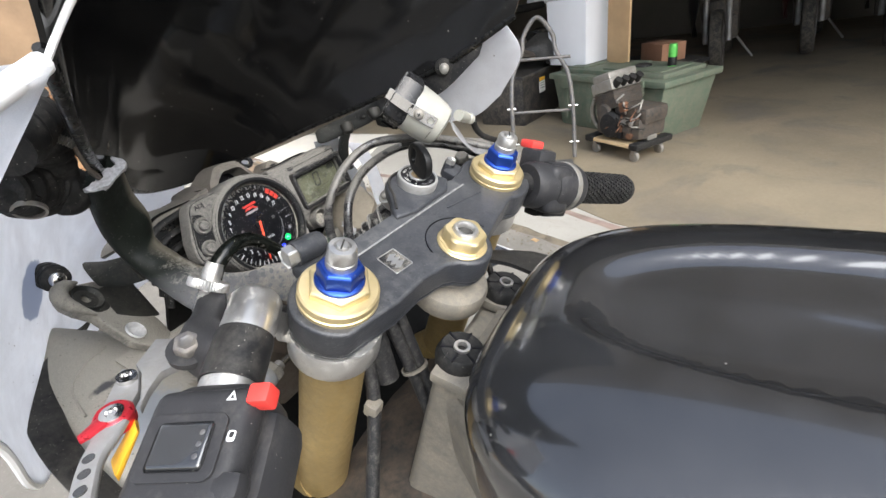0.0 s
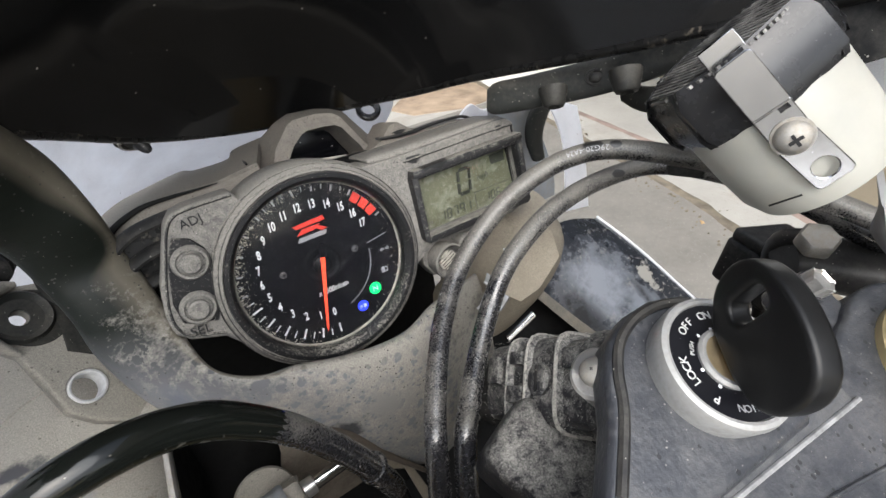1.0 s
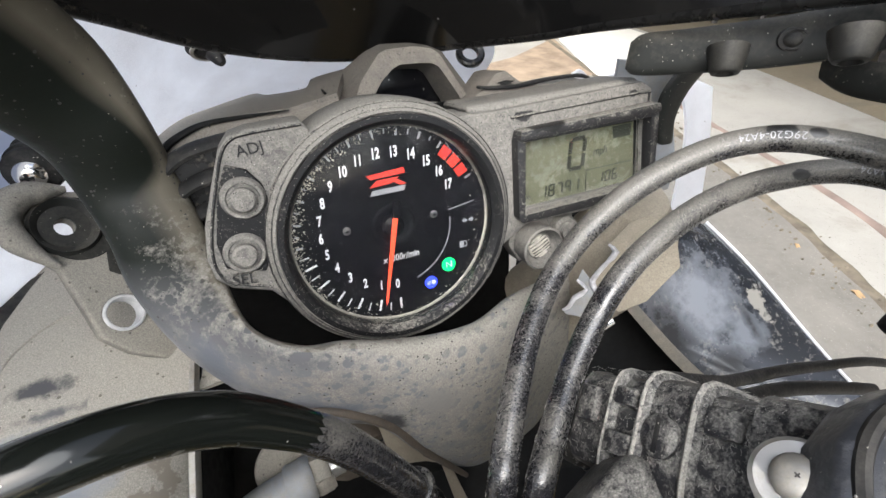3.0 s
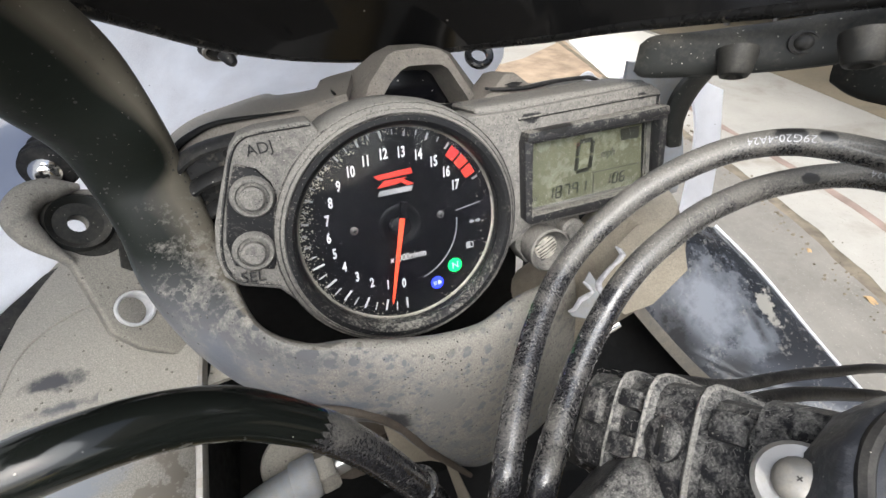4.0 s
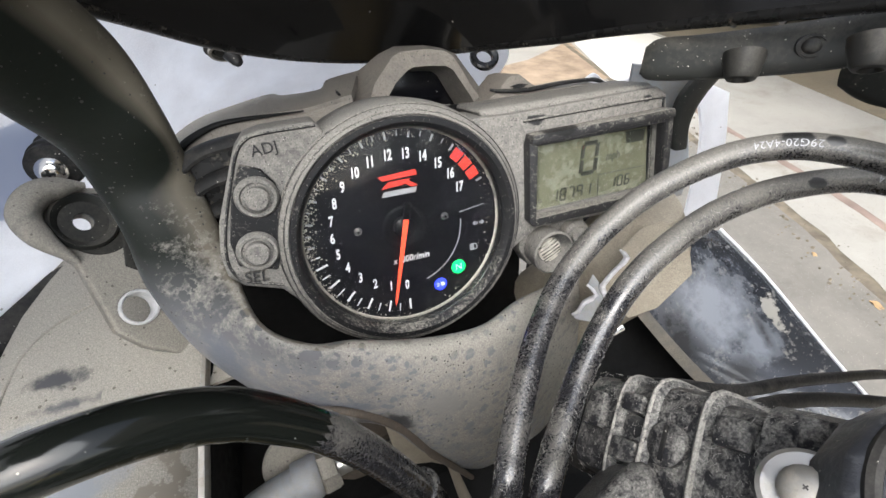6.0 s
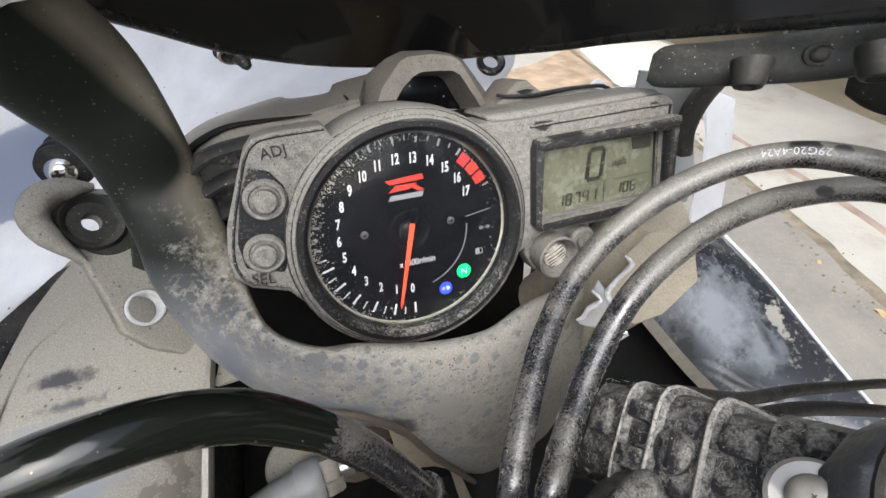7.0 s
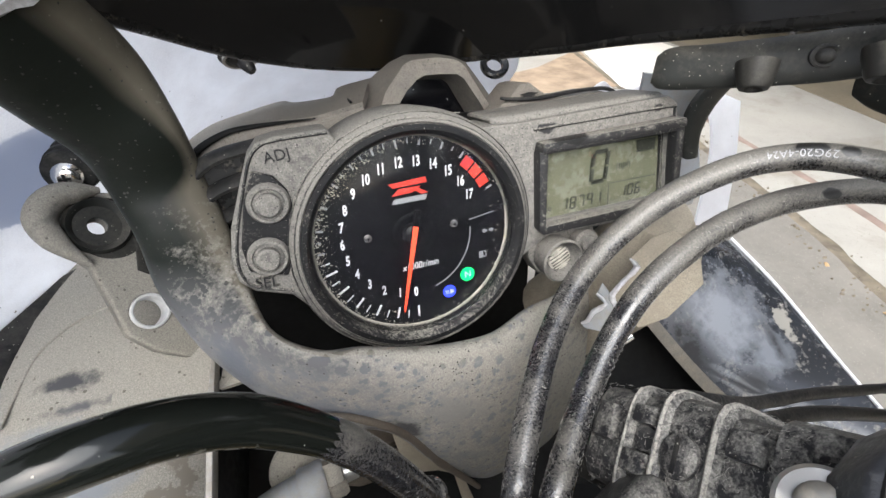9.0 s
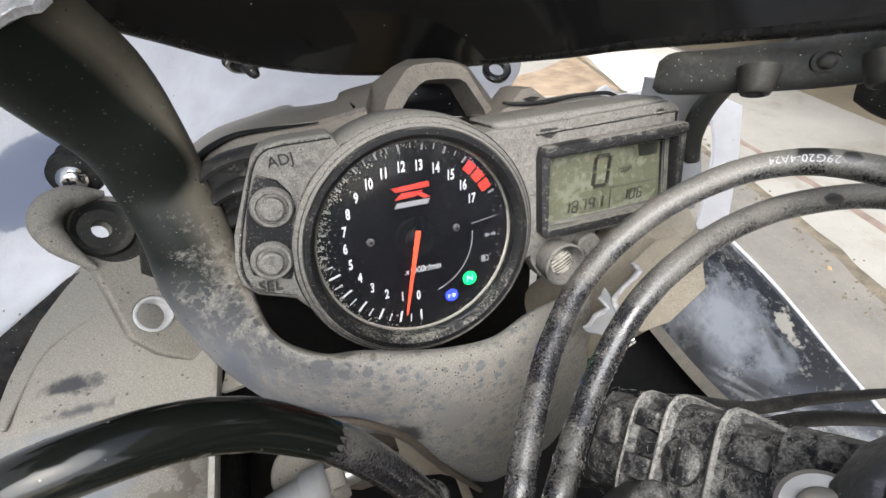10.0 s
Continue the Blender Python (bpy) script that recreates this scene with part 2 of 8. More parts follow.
# Thin bluish film: some dust, plus the tank's sky sheen put into the colour.
M_GLOSS = mat("gloss_black_paint", (0.0060, 0.0064, 0.0072), 0.12, coat=1.0, coat_rough=0.05, bump=0.0, var=0.3, vscale=4, dust=0.50, dustcol=(0.30, 0.304, 0.315), dscale=9, soft=0.25, dmax=0.10, specks=0.003, speckscale=120, spec=1.0)
M_SCREEN = mat("smoked_screen", (0.0062, 0.0062, 0.0064), 0.11, bump=0.0, var=0.3, vscale=5, waves=0.35, spec=0.32, specks=0.014, speckscale=170, speckcol=(0.28, 0.26, 0.24))
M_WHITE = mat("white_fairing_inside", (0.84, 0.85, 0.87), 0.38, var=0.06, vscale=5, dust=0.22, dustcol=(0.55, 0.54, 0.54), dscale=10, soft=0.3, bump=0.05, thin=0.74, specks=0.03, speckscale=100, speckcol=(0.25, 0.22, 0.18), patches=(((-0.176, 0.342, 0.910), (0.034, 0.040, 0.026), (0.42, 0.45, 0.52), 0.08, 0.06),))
M_WHITEPAINT = mat("white_paint_edge", (0.80, 0.80, 0.80), 0.35, var=0.05, bump=0.03)
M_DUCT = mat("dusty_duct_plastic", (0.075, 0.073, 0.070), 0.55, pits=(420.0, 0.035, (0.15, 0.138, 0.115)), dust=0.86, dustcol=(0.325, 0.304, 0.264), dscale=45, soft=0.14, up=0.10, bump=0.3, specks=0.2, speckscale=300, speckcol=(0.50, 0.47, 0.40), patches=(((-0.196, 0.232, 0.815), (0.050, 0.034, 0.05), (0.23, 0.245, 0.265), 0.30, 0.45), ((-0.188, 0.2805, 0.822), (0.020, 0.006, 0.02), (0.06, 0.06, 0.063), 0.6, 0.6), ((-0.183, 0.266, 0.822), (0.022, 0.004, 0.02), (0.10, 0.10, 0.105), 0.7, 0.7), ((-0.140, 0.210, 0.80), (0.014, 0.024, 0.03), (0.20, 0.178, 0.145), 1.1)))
# First two patches paint the blue-grey sky sheen; the others are scuffs and peeling.
M_PANEL = mat("scuffed_panel_painted_sheen", (0.026, 0.029, 0.035), 0.22, dust=0.30, dustcol=(0.30, 0.28, 0.24), dscale=55, soft=0.06, specks=0.2, coat=0.5, patches=(((0.234, 0.225, 0.768), (0.052, 0.060, 0.040), (0.27, 0.285, 0.315), 0.30, 0.8), ((0.262, 0.195, 0.749), (0.022, 0.022, 0.02), (0.22, 0.235, 0.26), 0.25, 0.7), ((0.2055, 0.215, 0.750), (0.018, 0.05, 0.030), (0.016, 0.016, 0.017), 0.5, 0.8), ((0.2330, 0.186, 0.735), (0.020, 0.012, 0.012), (0.018, 0.018, 0.020), 0.5, 0.7), ((0.268, 0.200, 0.750), (0.006, 0.020, 0.024), (0.030, 0.031, 0.034), 0.5, 0.9), ((0.287, 0.215, 0.755), (0.008, 0.020, 0.016), (0.33, 0.31, 0.27), 0.8)))
M_BEIGE = mat("beige_dusty_plastic", (0.19, 0.163, 0.125), 0.65, dust=0.6, dustcol=(0.29, 0.258, 0.205), dscale=70, soft=0.2)
M_CABLE = mat("dusty_cable_sheath", (0.013, 0.013, 0.015), 0.26, dust=0.57, dustcol=(0.195, 0.183, 0.160), dscale=1300, up=0.10, soft=0.10, dmax=0.66, dustz=(0.940, 0.895, -0.20), coat=0.6, bump=0.3, bscale=900, spec=0.6, patches=(((0.1119, 0.1608, 0.9570), (0.0060, 0.006, 0.0028), (0.012, 0.012, 0.012), 0.4), ((0.1185, 0.1520, 0.9585), (0.0030, 0.003, 0.0018), (0.012, 0.012, 0.012), 0.4), ((0.1306, 0.1559, 0.9375), (0.0030, 0.003, 0.0018), (0.012, 0.012, 0.012), 0.4)))
M_HOSE = mat("shiny_black_hose", (0.006, 0.007, 0.006), 0.13, dust=0.14, dustcol=(0.14, 0.13, 0.11), dscale=90, up=-0.10, soft=0.05, dmax=0.7, bump=0.05, specks=0.08, spec=0.34)
M_RUBBER = mat("black_rubber", (0.012, 0.012, 0.012), 0.6, dust=0.3, dustcol=(0.15, 0.14, 0.125), dscale=120, soft=0.14, dmax=0.3, specks=0.1, spec=0.24)
M_CLAMPLAND = mat("dusted_clamp_land", (0.042, 0.044, 0.048), 0.40, dust=0.30, dustcol=(0.150, 0.147, 0.142), dscale=130, soft=0.16, dmax=0.75, bump=0.7, bscale=420)
M_DIAL = mat("dial_black", (0.005, 0.005, 0.007), 0.38, var=0.1, spec=0.3, bump=0.0, specks=0.06, speckscale=420, speckcol=(0.20, 0.20, 0.20))
M_PRINT = mat("white_print", (0.75, 0.75, 0.75), 0.5, var=0.03, bump=0)
M_GREYPRINT = mat("grey_print", (0.30, 0.30, 0.31), 0.5, var=0.03, bump=0)
M_RED = mat("red_print", (0.62, 0.045, 0.03), 0.45, var=0.05, bump=0)
M_NEEDLE = glow("lit_red_needle", (0.85, 0.07, 0.03), 0.35)
M_GREEN = glow("green_lamp", (0.0, 0.62, 0.10), 1.0)
M_BLUEL = glow("blue_lamp", (0.02, 0.04, 0.85), 1.0)
M_LCD = mat("lcd_green_grey", (0.160, 0.164, 0.112), 0.25, var=0.12, vscale=25, bump=0, dust=0.10, dustcol=(0.4, 0.38, 0.33), dscale=60, soft=0.2)
M_LCDINK = mat("lcd_dark_segments", (0.035, 0.037, 0.028), 0.4, var=0.1, bump=0)
M_GLASS = clear("clear_lens", 0.06)
M_RESERVOIR = mat("milky_reservoir_plastic", (0.42, 0.415, 0.37), 0.36, var=0.10, vscale=40, sss=0.2, thin=0.25, bump=0.05)
M_REDANO = mat("red_anodised", (0.55, 0.03, 0.045), 0.3, metal=0.6, var=0.15)
M_REDPL = mat("red_plastic", (0.68, 0.05, 0.04), 0.45, var=0.1)
M_YELLOW = mat("yellow_plastic", (0.80, 0.42, 0.03), 0.45, var=0.1)
M_SWITCH = mat("switch_black_plastic", (0.030, 0.030, 0.032), 0.42, var=0.2, bump=0.4, bscale=900, dust=0.2, dustcol=(0.14, 0.13, 0.12), dscale=60, soft=0.14, dmax=0.4, specks=0.02, spec=0.24)
M_FRAME = mat("dusty_frame_metal", (0.10, 0.095, 0.085), 0.55, dust=0.5, dustcol=(0.26, 0.23, 0.18), dscale=45, soft=0.2, bump=0.35)
M_CONCRETE = mat("worn_concrete", (0.325, 0.308, 0.272), 0.9, var=0.16, vscale=1.6, bump=0.8, bscale=70, stain=((0.235, 0.21, 0.17), 2.2, 0.4), dust=0.4, dustcol=(0.40, 0.385, 0.345), dscale=9, soft=0.2, dmax=0.5, specks=0.5, speckscale=45, speckcol=(0.22, 0.20, 0.165))
# Brown of its own, darkened further for the weaker sky light indoors.
M_SLAB = mat("brown_slab_shaded_indoors", (0.200, 0.164, 0.110), 0.8, var=0.25, vscale=1.2, bump=0.5, bscale=60, stain=((0.13, 0.112, 0.09), 1.6, 0.4), dust=0.3, dustcol=(0.235, 0.20, 0.145), dscale=6, soft=0.25, dmax=0.6)
M_STRIP = mat("rusty_threshold_joint", (0.235, 0.175, 0.145), 0.9, var=0.3, vscale=8)
M_DIRT = mat("dirt_in_joint", (0.15, 0.125, 0.09), 0.95, var=0.4, vscale=14, bump=1.0, bscale=60)
M_GARAGE = mat("garage_wall_board", (0.085, 0.074, 0.058), 0.85, var=0.25, vscale=1.2)
M_BIN = mat("olive_green_tote", (0.085, 0.125, 0.085), 0.55, var=0.12, vscale=3, dust=0.2, dscale=12, soft=0.3)
M_BLACKBIN = mat("black_tote", (0.014, 0.014, 0.016), 0.5, var=0.2, vscale=3, dust=0.04, dscale=12, soft=0.3)
M_WOOD = mat("light_plywood", (0.55, 0.40, 0.22), 0.7, var=0.2, vscale=6)
M_CARD = mat("cardboard", (0.48, 0.32, 0.17), 0.85, var=0.12, vscale=5)
M_CARDDARK = mat("dark_cardboard", (0.33, 0.17, 0.10), 0.85, var=0.15, vscale=5)
M_WHITEBOX = mat("white_plastic_box", (0.74, 0.75, 0.78), 0.5, var=0.05, vscale=2)
M_TUBE = mat("grey_steel_tube", (0.10, 0.10, 0.105), 0.45, metal=0.4, dust=0.25, dscale=40, soft=0.2)
M_ENGINE = mat("grimy_engine_metal", (0.040, 0.040, 0.040), 0.5, metal=0.4, dust=0.35, dustcol=(0.16, 0.12, 0.085), dscale=30, soft=0.2, bump=0.4)
M_RUST = mat("rusty_metal", (0.16, 0.075, 0.04), 0.8, var=0.4, vscale=20)
M_TYRE = mat("tyre_rubber", (0.014, 0.014, 0.014), 0.8, dust=0.10, dscale=20, soft=0.3)
M_PAPER = mat("white_label", (0.75, 0.75, 0.72), 0.6, var=0.04)
M_CANGREEN = mat("green_can", (0.10, 0.45, 0.08), 0.35, metal=0.3, var=0.2, vscale=40)
M_LEAF = mat("dry_leaf", (0.36, 0.24, 0.12), 0.8, var=0.3, vscale=60)
M_PLANT = mat("plant_leaf", (0.06, 0.16, 0.03), 0.6, var=0.4, vscale=20)
M_PALLET = mat("pallet_wood", (0.42, 0.24, 0.13), 0.85, var=0.3, vscale=5, random_tint=0.6)
M_BRAID = mat("dark_wire_loom", (0.016, 0.016, 0.017), 0.5, dust=0.3, dustcol=(0.18, 0.17, 0.15), dscale=140, soft=0.12, dmax=0.5, bump=0.8, bscale=500, spec=0.24)

M_STRAP = mat("scratched_steel_strap", (0.46, 0.46, 0.465), 0.19, metal=1.0, scratch=0.3, dust=0.10, dustcol=(0.22, 0.21, 0.19), dscale=260, soft=0.06, bump=0.08)
M_RIM = mat("worn_black_inner_ring", (0.012, 0.012, 0.013), 0.40, dust=0.20, dustcol=(0.26, 0.245, 0.215), dscale=700, up=0.12, soft=0.08, dmax=0.8, bump=0.3, specks=0.35, speckscale=520, spec=0.24)
M_RIBLINE = mat("rubbed_rib", (0.06, 0.06, 0.062), 0.45, var=0.4, vscale=200, dust=0.62, dustcol=(0.30, 0.285, 0.255), dscale=400, soft=0.08)
M_BUSH = mat("bare_bush_metal", (0.62, 0.62, 0.62), 0.4, metal=0.25, var=0.2, vscale=200)
M_PODGLASS = mat("speckled_black_glass", (0.004, 0.004, 0.005), 0.12, var=0.1, spec=0.3, bump=0.0, specks=0.10, speckscale=150, speckcol=(0.45, 0.44, 0.40))
M_EARTHSTRIP = mat("brown_dusty_strip", (0.045, 0.036, 0.030), 0.5, dust=0.5, dustcol=(0.12, 0.098, 0.075), dscale=90, soft=0.2)
# Near-black colour standing for the shade inside gaps of the nose and gauges.
M_DARK = mat("gap_shade_black", (0.006, 0.006, 0.006), 0.6, spec=0.15, var=0.3, vscale=40)
# Near-white colour stands in for sunshine on the concrete out there.
M_PALE = mat("slab_painted_sunlit", (0.74, 0.71, 0.64), 0.85, var=0.08, vscale=2, bump=0.4, bscale=60)
M_BROWN = mat("brown_bare_dirt", (0.30, 0.225, 0.155), 0.95, var=0.35, vscale=6, bump=1.0, bscale=40)
M_FIBRE = mat("pale_lint", (0.31, 0.30, 0.275), 0.95, var=0.3, vscale=200, bump=0)
M_ROAD = mat("gritty_worn_asphalt", (0.172, 0.160, 0.138), 0.95, var=0.2, vscale=5, bump=1.0, bscale=140, dust=0.4, dustcol=(0.225, 0.208, 0.18), dscale=40, soft=0.2, dmax=0.6, specks=0.6, speckscale=60, speckcol=(0.33, 0.31, 0.27))
M_LINK = mat("dull_grey_lever_alloy", (0.27, 0.27, 0.275), 0.45, metal=0.2, var=0.25, vscale=40, dust=0.3, dustcol=(0.22, 0.205, 0.175), dscale=60, soft=0.2, dmax=0.6)
M_COVER = mat("brown_dusted_cover", (0.050, 0.047, 0.043), 0.6, pits=(900.0, 0.10, (0.06, 0.056, 0.05)), dust=0.80, dustcol=(0.195, 0.176, 0.150), dscale=60, up=0.15, soft=0.2, dmax=0.92, bump=0.3, bscale=600, specks=0.08, speckscale=330, speckcol=(0.27, 0.25, 0.215))
# Colour of the dust crumbs and of the painted lens-edge glint.
M_DUSTGLINT = mat("pale_dust_and_glint", (0.42, 0.39, 0.33), 0.95, var=0.3, vscale=120)
M_LENS = mat("pale_lens", (0.45, 0.43, 0.37), 0.3, var=0.3, vscale=300)
M_FRACTURE = mat("broken_metal", (0.55, 0.55, 0.57), 0.42, metal=0.5, var=0.25, vscale=400, bump=0.8, bscale=900)
M_PLATE = mat("dusted_plate", (0.045, 0.044, 0.042), 0.55, pits=(600.0, 0.06, (0.11, 0.10, 0.085)), dust=0.84, dustcol=(0.245, 0.228, 0.195), dscale=70, up=0.18, soft=0.16, bump=0.3, specks=0.2, speckscale=320)
M_BRACKETD = mat("dusted_boss", (0.018, 0.018, 0.017), 0.5, dust=0.30, dustcol=(0.14, 0.130, 0.110), dscale=90, up=0.20, soft=0.25, dmax=0.5, spec=0.24)
M_GLOSSEDGE = mat("gloss_black_edge", (0.008, 0.008, 0.008), 0.28, dust=0.16, dscale=120, soft=0.1, spec=0.24)
M_SHEET = mat("grey_sheet_metal", (0.24, 0.255, 0.275), 0.5, metal=0.2, var=0.2, vscale=30, dust=0.25, dscale=50, soft=0.2)
M_IGN = mat("grey_switch_ring", (0.30, 0.30, 0.295), 0.38, metal=0.3, dust=0.25, dustcol=(0.20, 0.19, 0.17), dscale=150, soft=0.2)
M_BRASS = mat("worn_brass", (0.33, 0.26, 0.16), 0.42, metal=0.7, var=0.3, vscale=120)
M_BLOCK = mat("crusted_black_block", (0.016, 0.016, 0.018), 0.34, dust=0.33, dustcol=(0.275, 0.265, 0.242), dscale=240, up=0.12, soft=0.10, dmax=0.80, bump=0.6, specks=0.25, speckscale=420, spec=0.30, grit=(0.5, 1.5))
M_RUSTDUST = mat("rusty_brown_dust", (0.085, 0.068, 0.054), 0.85, var=0.35, vscale=60, dust=0.5, dustcol=(0.16, 0.138, 0.110), dscale=120, soft=0.2, bump=0.5)
M_KEY = mat("black_key_plastic", (0.007, 0.007, 0.007), 0.35, var=0.3, bump=0.1, spec=0.24)
M_GREYPRINT2 = mat("worn_white_print", (0.55, 0.55, 0.53), 0.6, var=0.2, vscale=300)
M_GLOSSCAP = mat("black_cap_plastic", (0.016, 0.016, 0.017), 0.26, spec=0.45, dust=0.12, dustcol=(0.3, 0.29, 0.27), dscale=120, soft=0.1)
M_CAPTOP = mat("worn_cap_ridges", (0.03, 0.03, 0.03), 0.5, dust=0.45, dustcol=(0.32, 0.31, 0.29), dscale=90, soft=0.1)
M_SCUFF = mat("pale_scuff", (0.22, 0.22, 0.22), 0.5, var=0.4, vscale=200)


# ---- mesh tools ----
def finish(bm, angle=38):
    bmesh.ops.recalc_face_normals(bm, faces=bm.faces)
    me = bpy.data.meshes.new("mesh")
    bm.to_mesh(me)
    bm.free()
    me.polygons.foreach_set("use_smooth", [True] * len(me.polygons))
    me.set_sharp_from_angle(angle=radians(angle))
    return me


def part(name, bm, material, parent=None, label="", angle=38):
    me = finish(bm, angle)
    me.name = name
    me.materials.append(material)
    ob = new(name, me)
    if parent is not None:
        ob.parent = parent
    if label:
        tagged(ob, label)
    return ob


def thing(name, label, category, loc=(0, 0, 0), group="", kind=""):
    ob = new(name)
    ob.empty_display_size = 0.05
    ob.location = loc
    return tagged(ob, label, category, group, kind)


def whole(name, bm, material, label, category, loc=(0, 0, 0), kind="", group="", rz=0):
    ob = part(name, bm, material)
    ob.matrix_basis = pose(*loc, 0, 0, rz)
    return tagged(ob, label, category, group, kind)


def axes(o, x, y, z):
    return Matrix(((x[0], y[0], z[0], o[0]), (x[1], y[1], z[1], o[1]), (x[2], y[2], z[2], o[2]), (0, 0, 0, 1)))


def along(o, direction, hint=(0, 0, 1)):
    """A frame at o whose z runs along direction."""
    z = Vector(direction).normalized()
    h = Vector(hint)
    if abs(z.dot(h.normalized())) > 0.97:
        h = Vector((1, 0, 0))
    x = h.cross(z).normalized()
    return axes(o, x, z.cross(x), z)


def join(*bms):
    out = bmesh.new()
    for b in bms:
        tmp = bpy.data.meshes.new("tmp")
        b.to_mesh(tmp)
        b.free()
        out.from_mesh(tmp)
        bpy.data.meshes.remove(tmp)
    return out


def soften(bm, width, segments=2, angle=30):
    edges = [e for e in bm.edges if len(e.link_faces) == 2 and e.calc_face_angle(0) > radians(angle)]
    bmesh.ops.bevel(bm, geom=edges, offset=width, segments=segments, affect="EDGES", profile=0.6, clamp_overlap=True)
    return bm


def box(sx, sy, sz, m=None, bevel=0.0, segments=2, at=(0, 0, 0)):
    bm = bmesh.new()
    bmesh.ops.create_cube(bm, size=1.0)
    bmesh.ops.scale(bm, vec=(sx, sy, sz), verts=bm.verts)
    bmesh.ops.translate(bm, vec=at, verts=bm.verts)
    if bevel:
        soften(bm, bevel, segments)
    if m is not None:
        bm.transform(m)
    return bm


def lathe(profile, m=None, n=40, start=0.0, sides=None):
    """Turns (r, z) points round z. sides: radius factors by angle for hexagons and the like."""
    bm = bmesh.new()
    rings = []
    for r, z in profile:
        ring = []
        for i in range(n):
            a = start + 2 * math.pi * i / n
            k = r * (sides(a) if sides else 1.0)
            ring.append(bm.verts.new((k * math.cos(a), k * math.sin(a), z)))
        rings.append(ring)
    for p, q in zip(rings, rings[1:]):
        for i in range(n):
            bm.faces.new((p[i], p[(i + 1) % n], q[(i + 1) % n], q[i]))
    if profile[0][0] > 1e-5 and profile[0] != profile[-1]:
        bm.faces.new(list(reversed(rings[0])))
    if profile[-1][0] > 1e-5 and profile[0] != profile[-1]:
        bm.faces.new(rings[-1])
    bmesh.ops.remove_doubles(bm, verts=bm.verts, dist=1e-6)
    if m is not None:
        bm.transform(m)
    return bm


def spline(points, per=8):
    """Catmull-Rom through points."""
    P = [Vector(p) for p in points]
    P = [2 * P[0] - P[1]] + P + [2 * P[-1] - P[-2]]
    out = []
    for i in range(1, len(P) - 2):
        a, b, c, d = P[i - 1:i + 3]
        for k in range(per):
            t = k / per
            out.append(0.5 * ((2 * b) + (c - a) * t + (2 * a - 5 * b + 4 * c - d) * t * t + (3 * b - a - 3 * c + d) * t ** 3))
    out.append(P[-2])
    return out


def tube(points, radius, n=14, per=8, squash=None, m=None, wob=0.0):
    """A tube through points; radius is a number or a list along the points. squash: (hint, factor) flattens along the hint."""
    pts = spline(points, per) if per else [Vector(p) for p in points]
    total = len(pts) - 1
    bm = bmesh.new()
    rings = []
    side = None
    for i, p in enumerate(pts):
        d = (pts[min(i + 1, total)] - pts[max(i - 1, 0)]).normalized()
        if side is None:
            side = d.orthogonal().normalized()
        side = (side - d * side.dot(d)).normalized()
        if squash:
            h = Vector(squash[0])
            side = (h - d * h.dot(d)).normalized()
        other = d.cross(side)
        if isinstance(radius, (int, float)):
            r = radius
        else:
            f = i / total * (len(radius) - 1)
            k = min(int(f), len(radius) - 2)
            r = radius[k] + (radius[k + 1] - radius[k]) * (f - k)
        if wob:
            r *= 1 + wob * noise.noise(p * 160)
        k = squash[1] if squash else 1.0
        rings.append([bm.verts.new(p + side * (r * k * math.cos(a)) + other * (r * math.sin(a))) for a in (2 * math.pi * j / n for j in range(n))])
    for p, q in zip(rings, rings[1:]):
        for j in range(n):
            bm.faces.new((p[j], p[(j + 1) % n], q[(j + 1) % n], q[j]))
    bm.faces.new(list(reversed(rings[0])))
    bm.faces.new(rings[-1])
    if m is not None:
        bm.transform(m)
    return bm


def band(rows, n=20, power=2.6, per=6):
    """A cast arm: rows of (centre, half-width vector, half-thickness vector), skinned with a rounded section."""
    C, A, B = (spline([r[k] for r in rows], per) for k in range(3))
    bm = bmesh.new()
    rings = []
    for c, a, b in zip(C, A, B):
        ring = []
        for j in range(n):
            t = 2 * math.pi * j / n
            x, y = math.cos(t), math.sin(t)
            s = (abs(x) ** power + abs(y) ** power) ** (-1 / power)
            ring.append(bm.verts.new(c + a * (x * s) + b * (y * s)))
        rings.append(ring)
    for p, q in zip(rings, rings[1:]):
        for j in range(n):
            bm.faces.new((p[j], p[(j + 1) % n], q[(j + 1) % n], q[j]))
    bm.faces.new(list(reversed(rings[0])))
    bm.faces.new(rings[-1])
    return bm


def plate(outline, z0, z1, m=None, holes=(), bevel=0.0, segments=2):
    """A flat plate from an outline (and holes), between two heights."""
    bm = bmesh.new()
    edges = []
    for loop in (outline, *holes):
        vs = [bm.verts.new((p[0], p[1], z0)) for p in loop]
        edges += [bm.edges.new((a, b)) for a, b in zip(vs, vs[1:] + vs[:1])]
    bmesh.ops.triangle_fill(bm, use_beauty=True, use_dissolve=False, edges=edges)
    bmesh.ops.dissolve_limit(bm, angle_limit=0.01, verts=bm.verts, edges=bm.edges)
    ext = bmesh.ops.extrude_face_region(bm, geom=list(bm.faces))
    bmesh.ops.translate(bm, vec=(0, 0, z1 - z0), verts=[v for v in ext["geom"] if isinstance(v, bmesh.types.BMVert)])
    bmesh.ops.recalc_face_normals(bm, faces=bm.faces)
    if bevel:
        soften(bm, bevel, segments, 40)
    if m is not None:
        bm.transform(m)
    return bm


def circle(cx, cy, r, n=24, a0=0.0, a1=360.0):
    k = n if a1 - a0 >= 360 else n + 1
    return [(cx + r * math.cos(radians(a0 + (a1 - a0) * i / n)), cy + r * math.sin(radians(a0 + (a1 - a0) * i / n))) for i in range(k)]


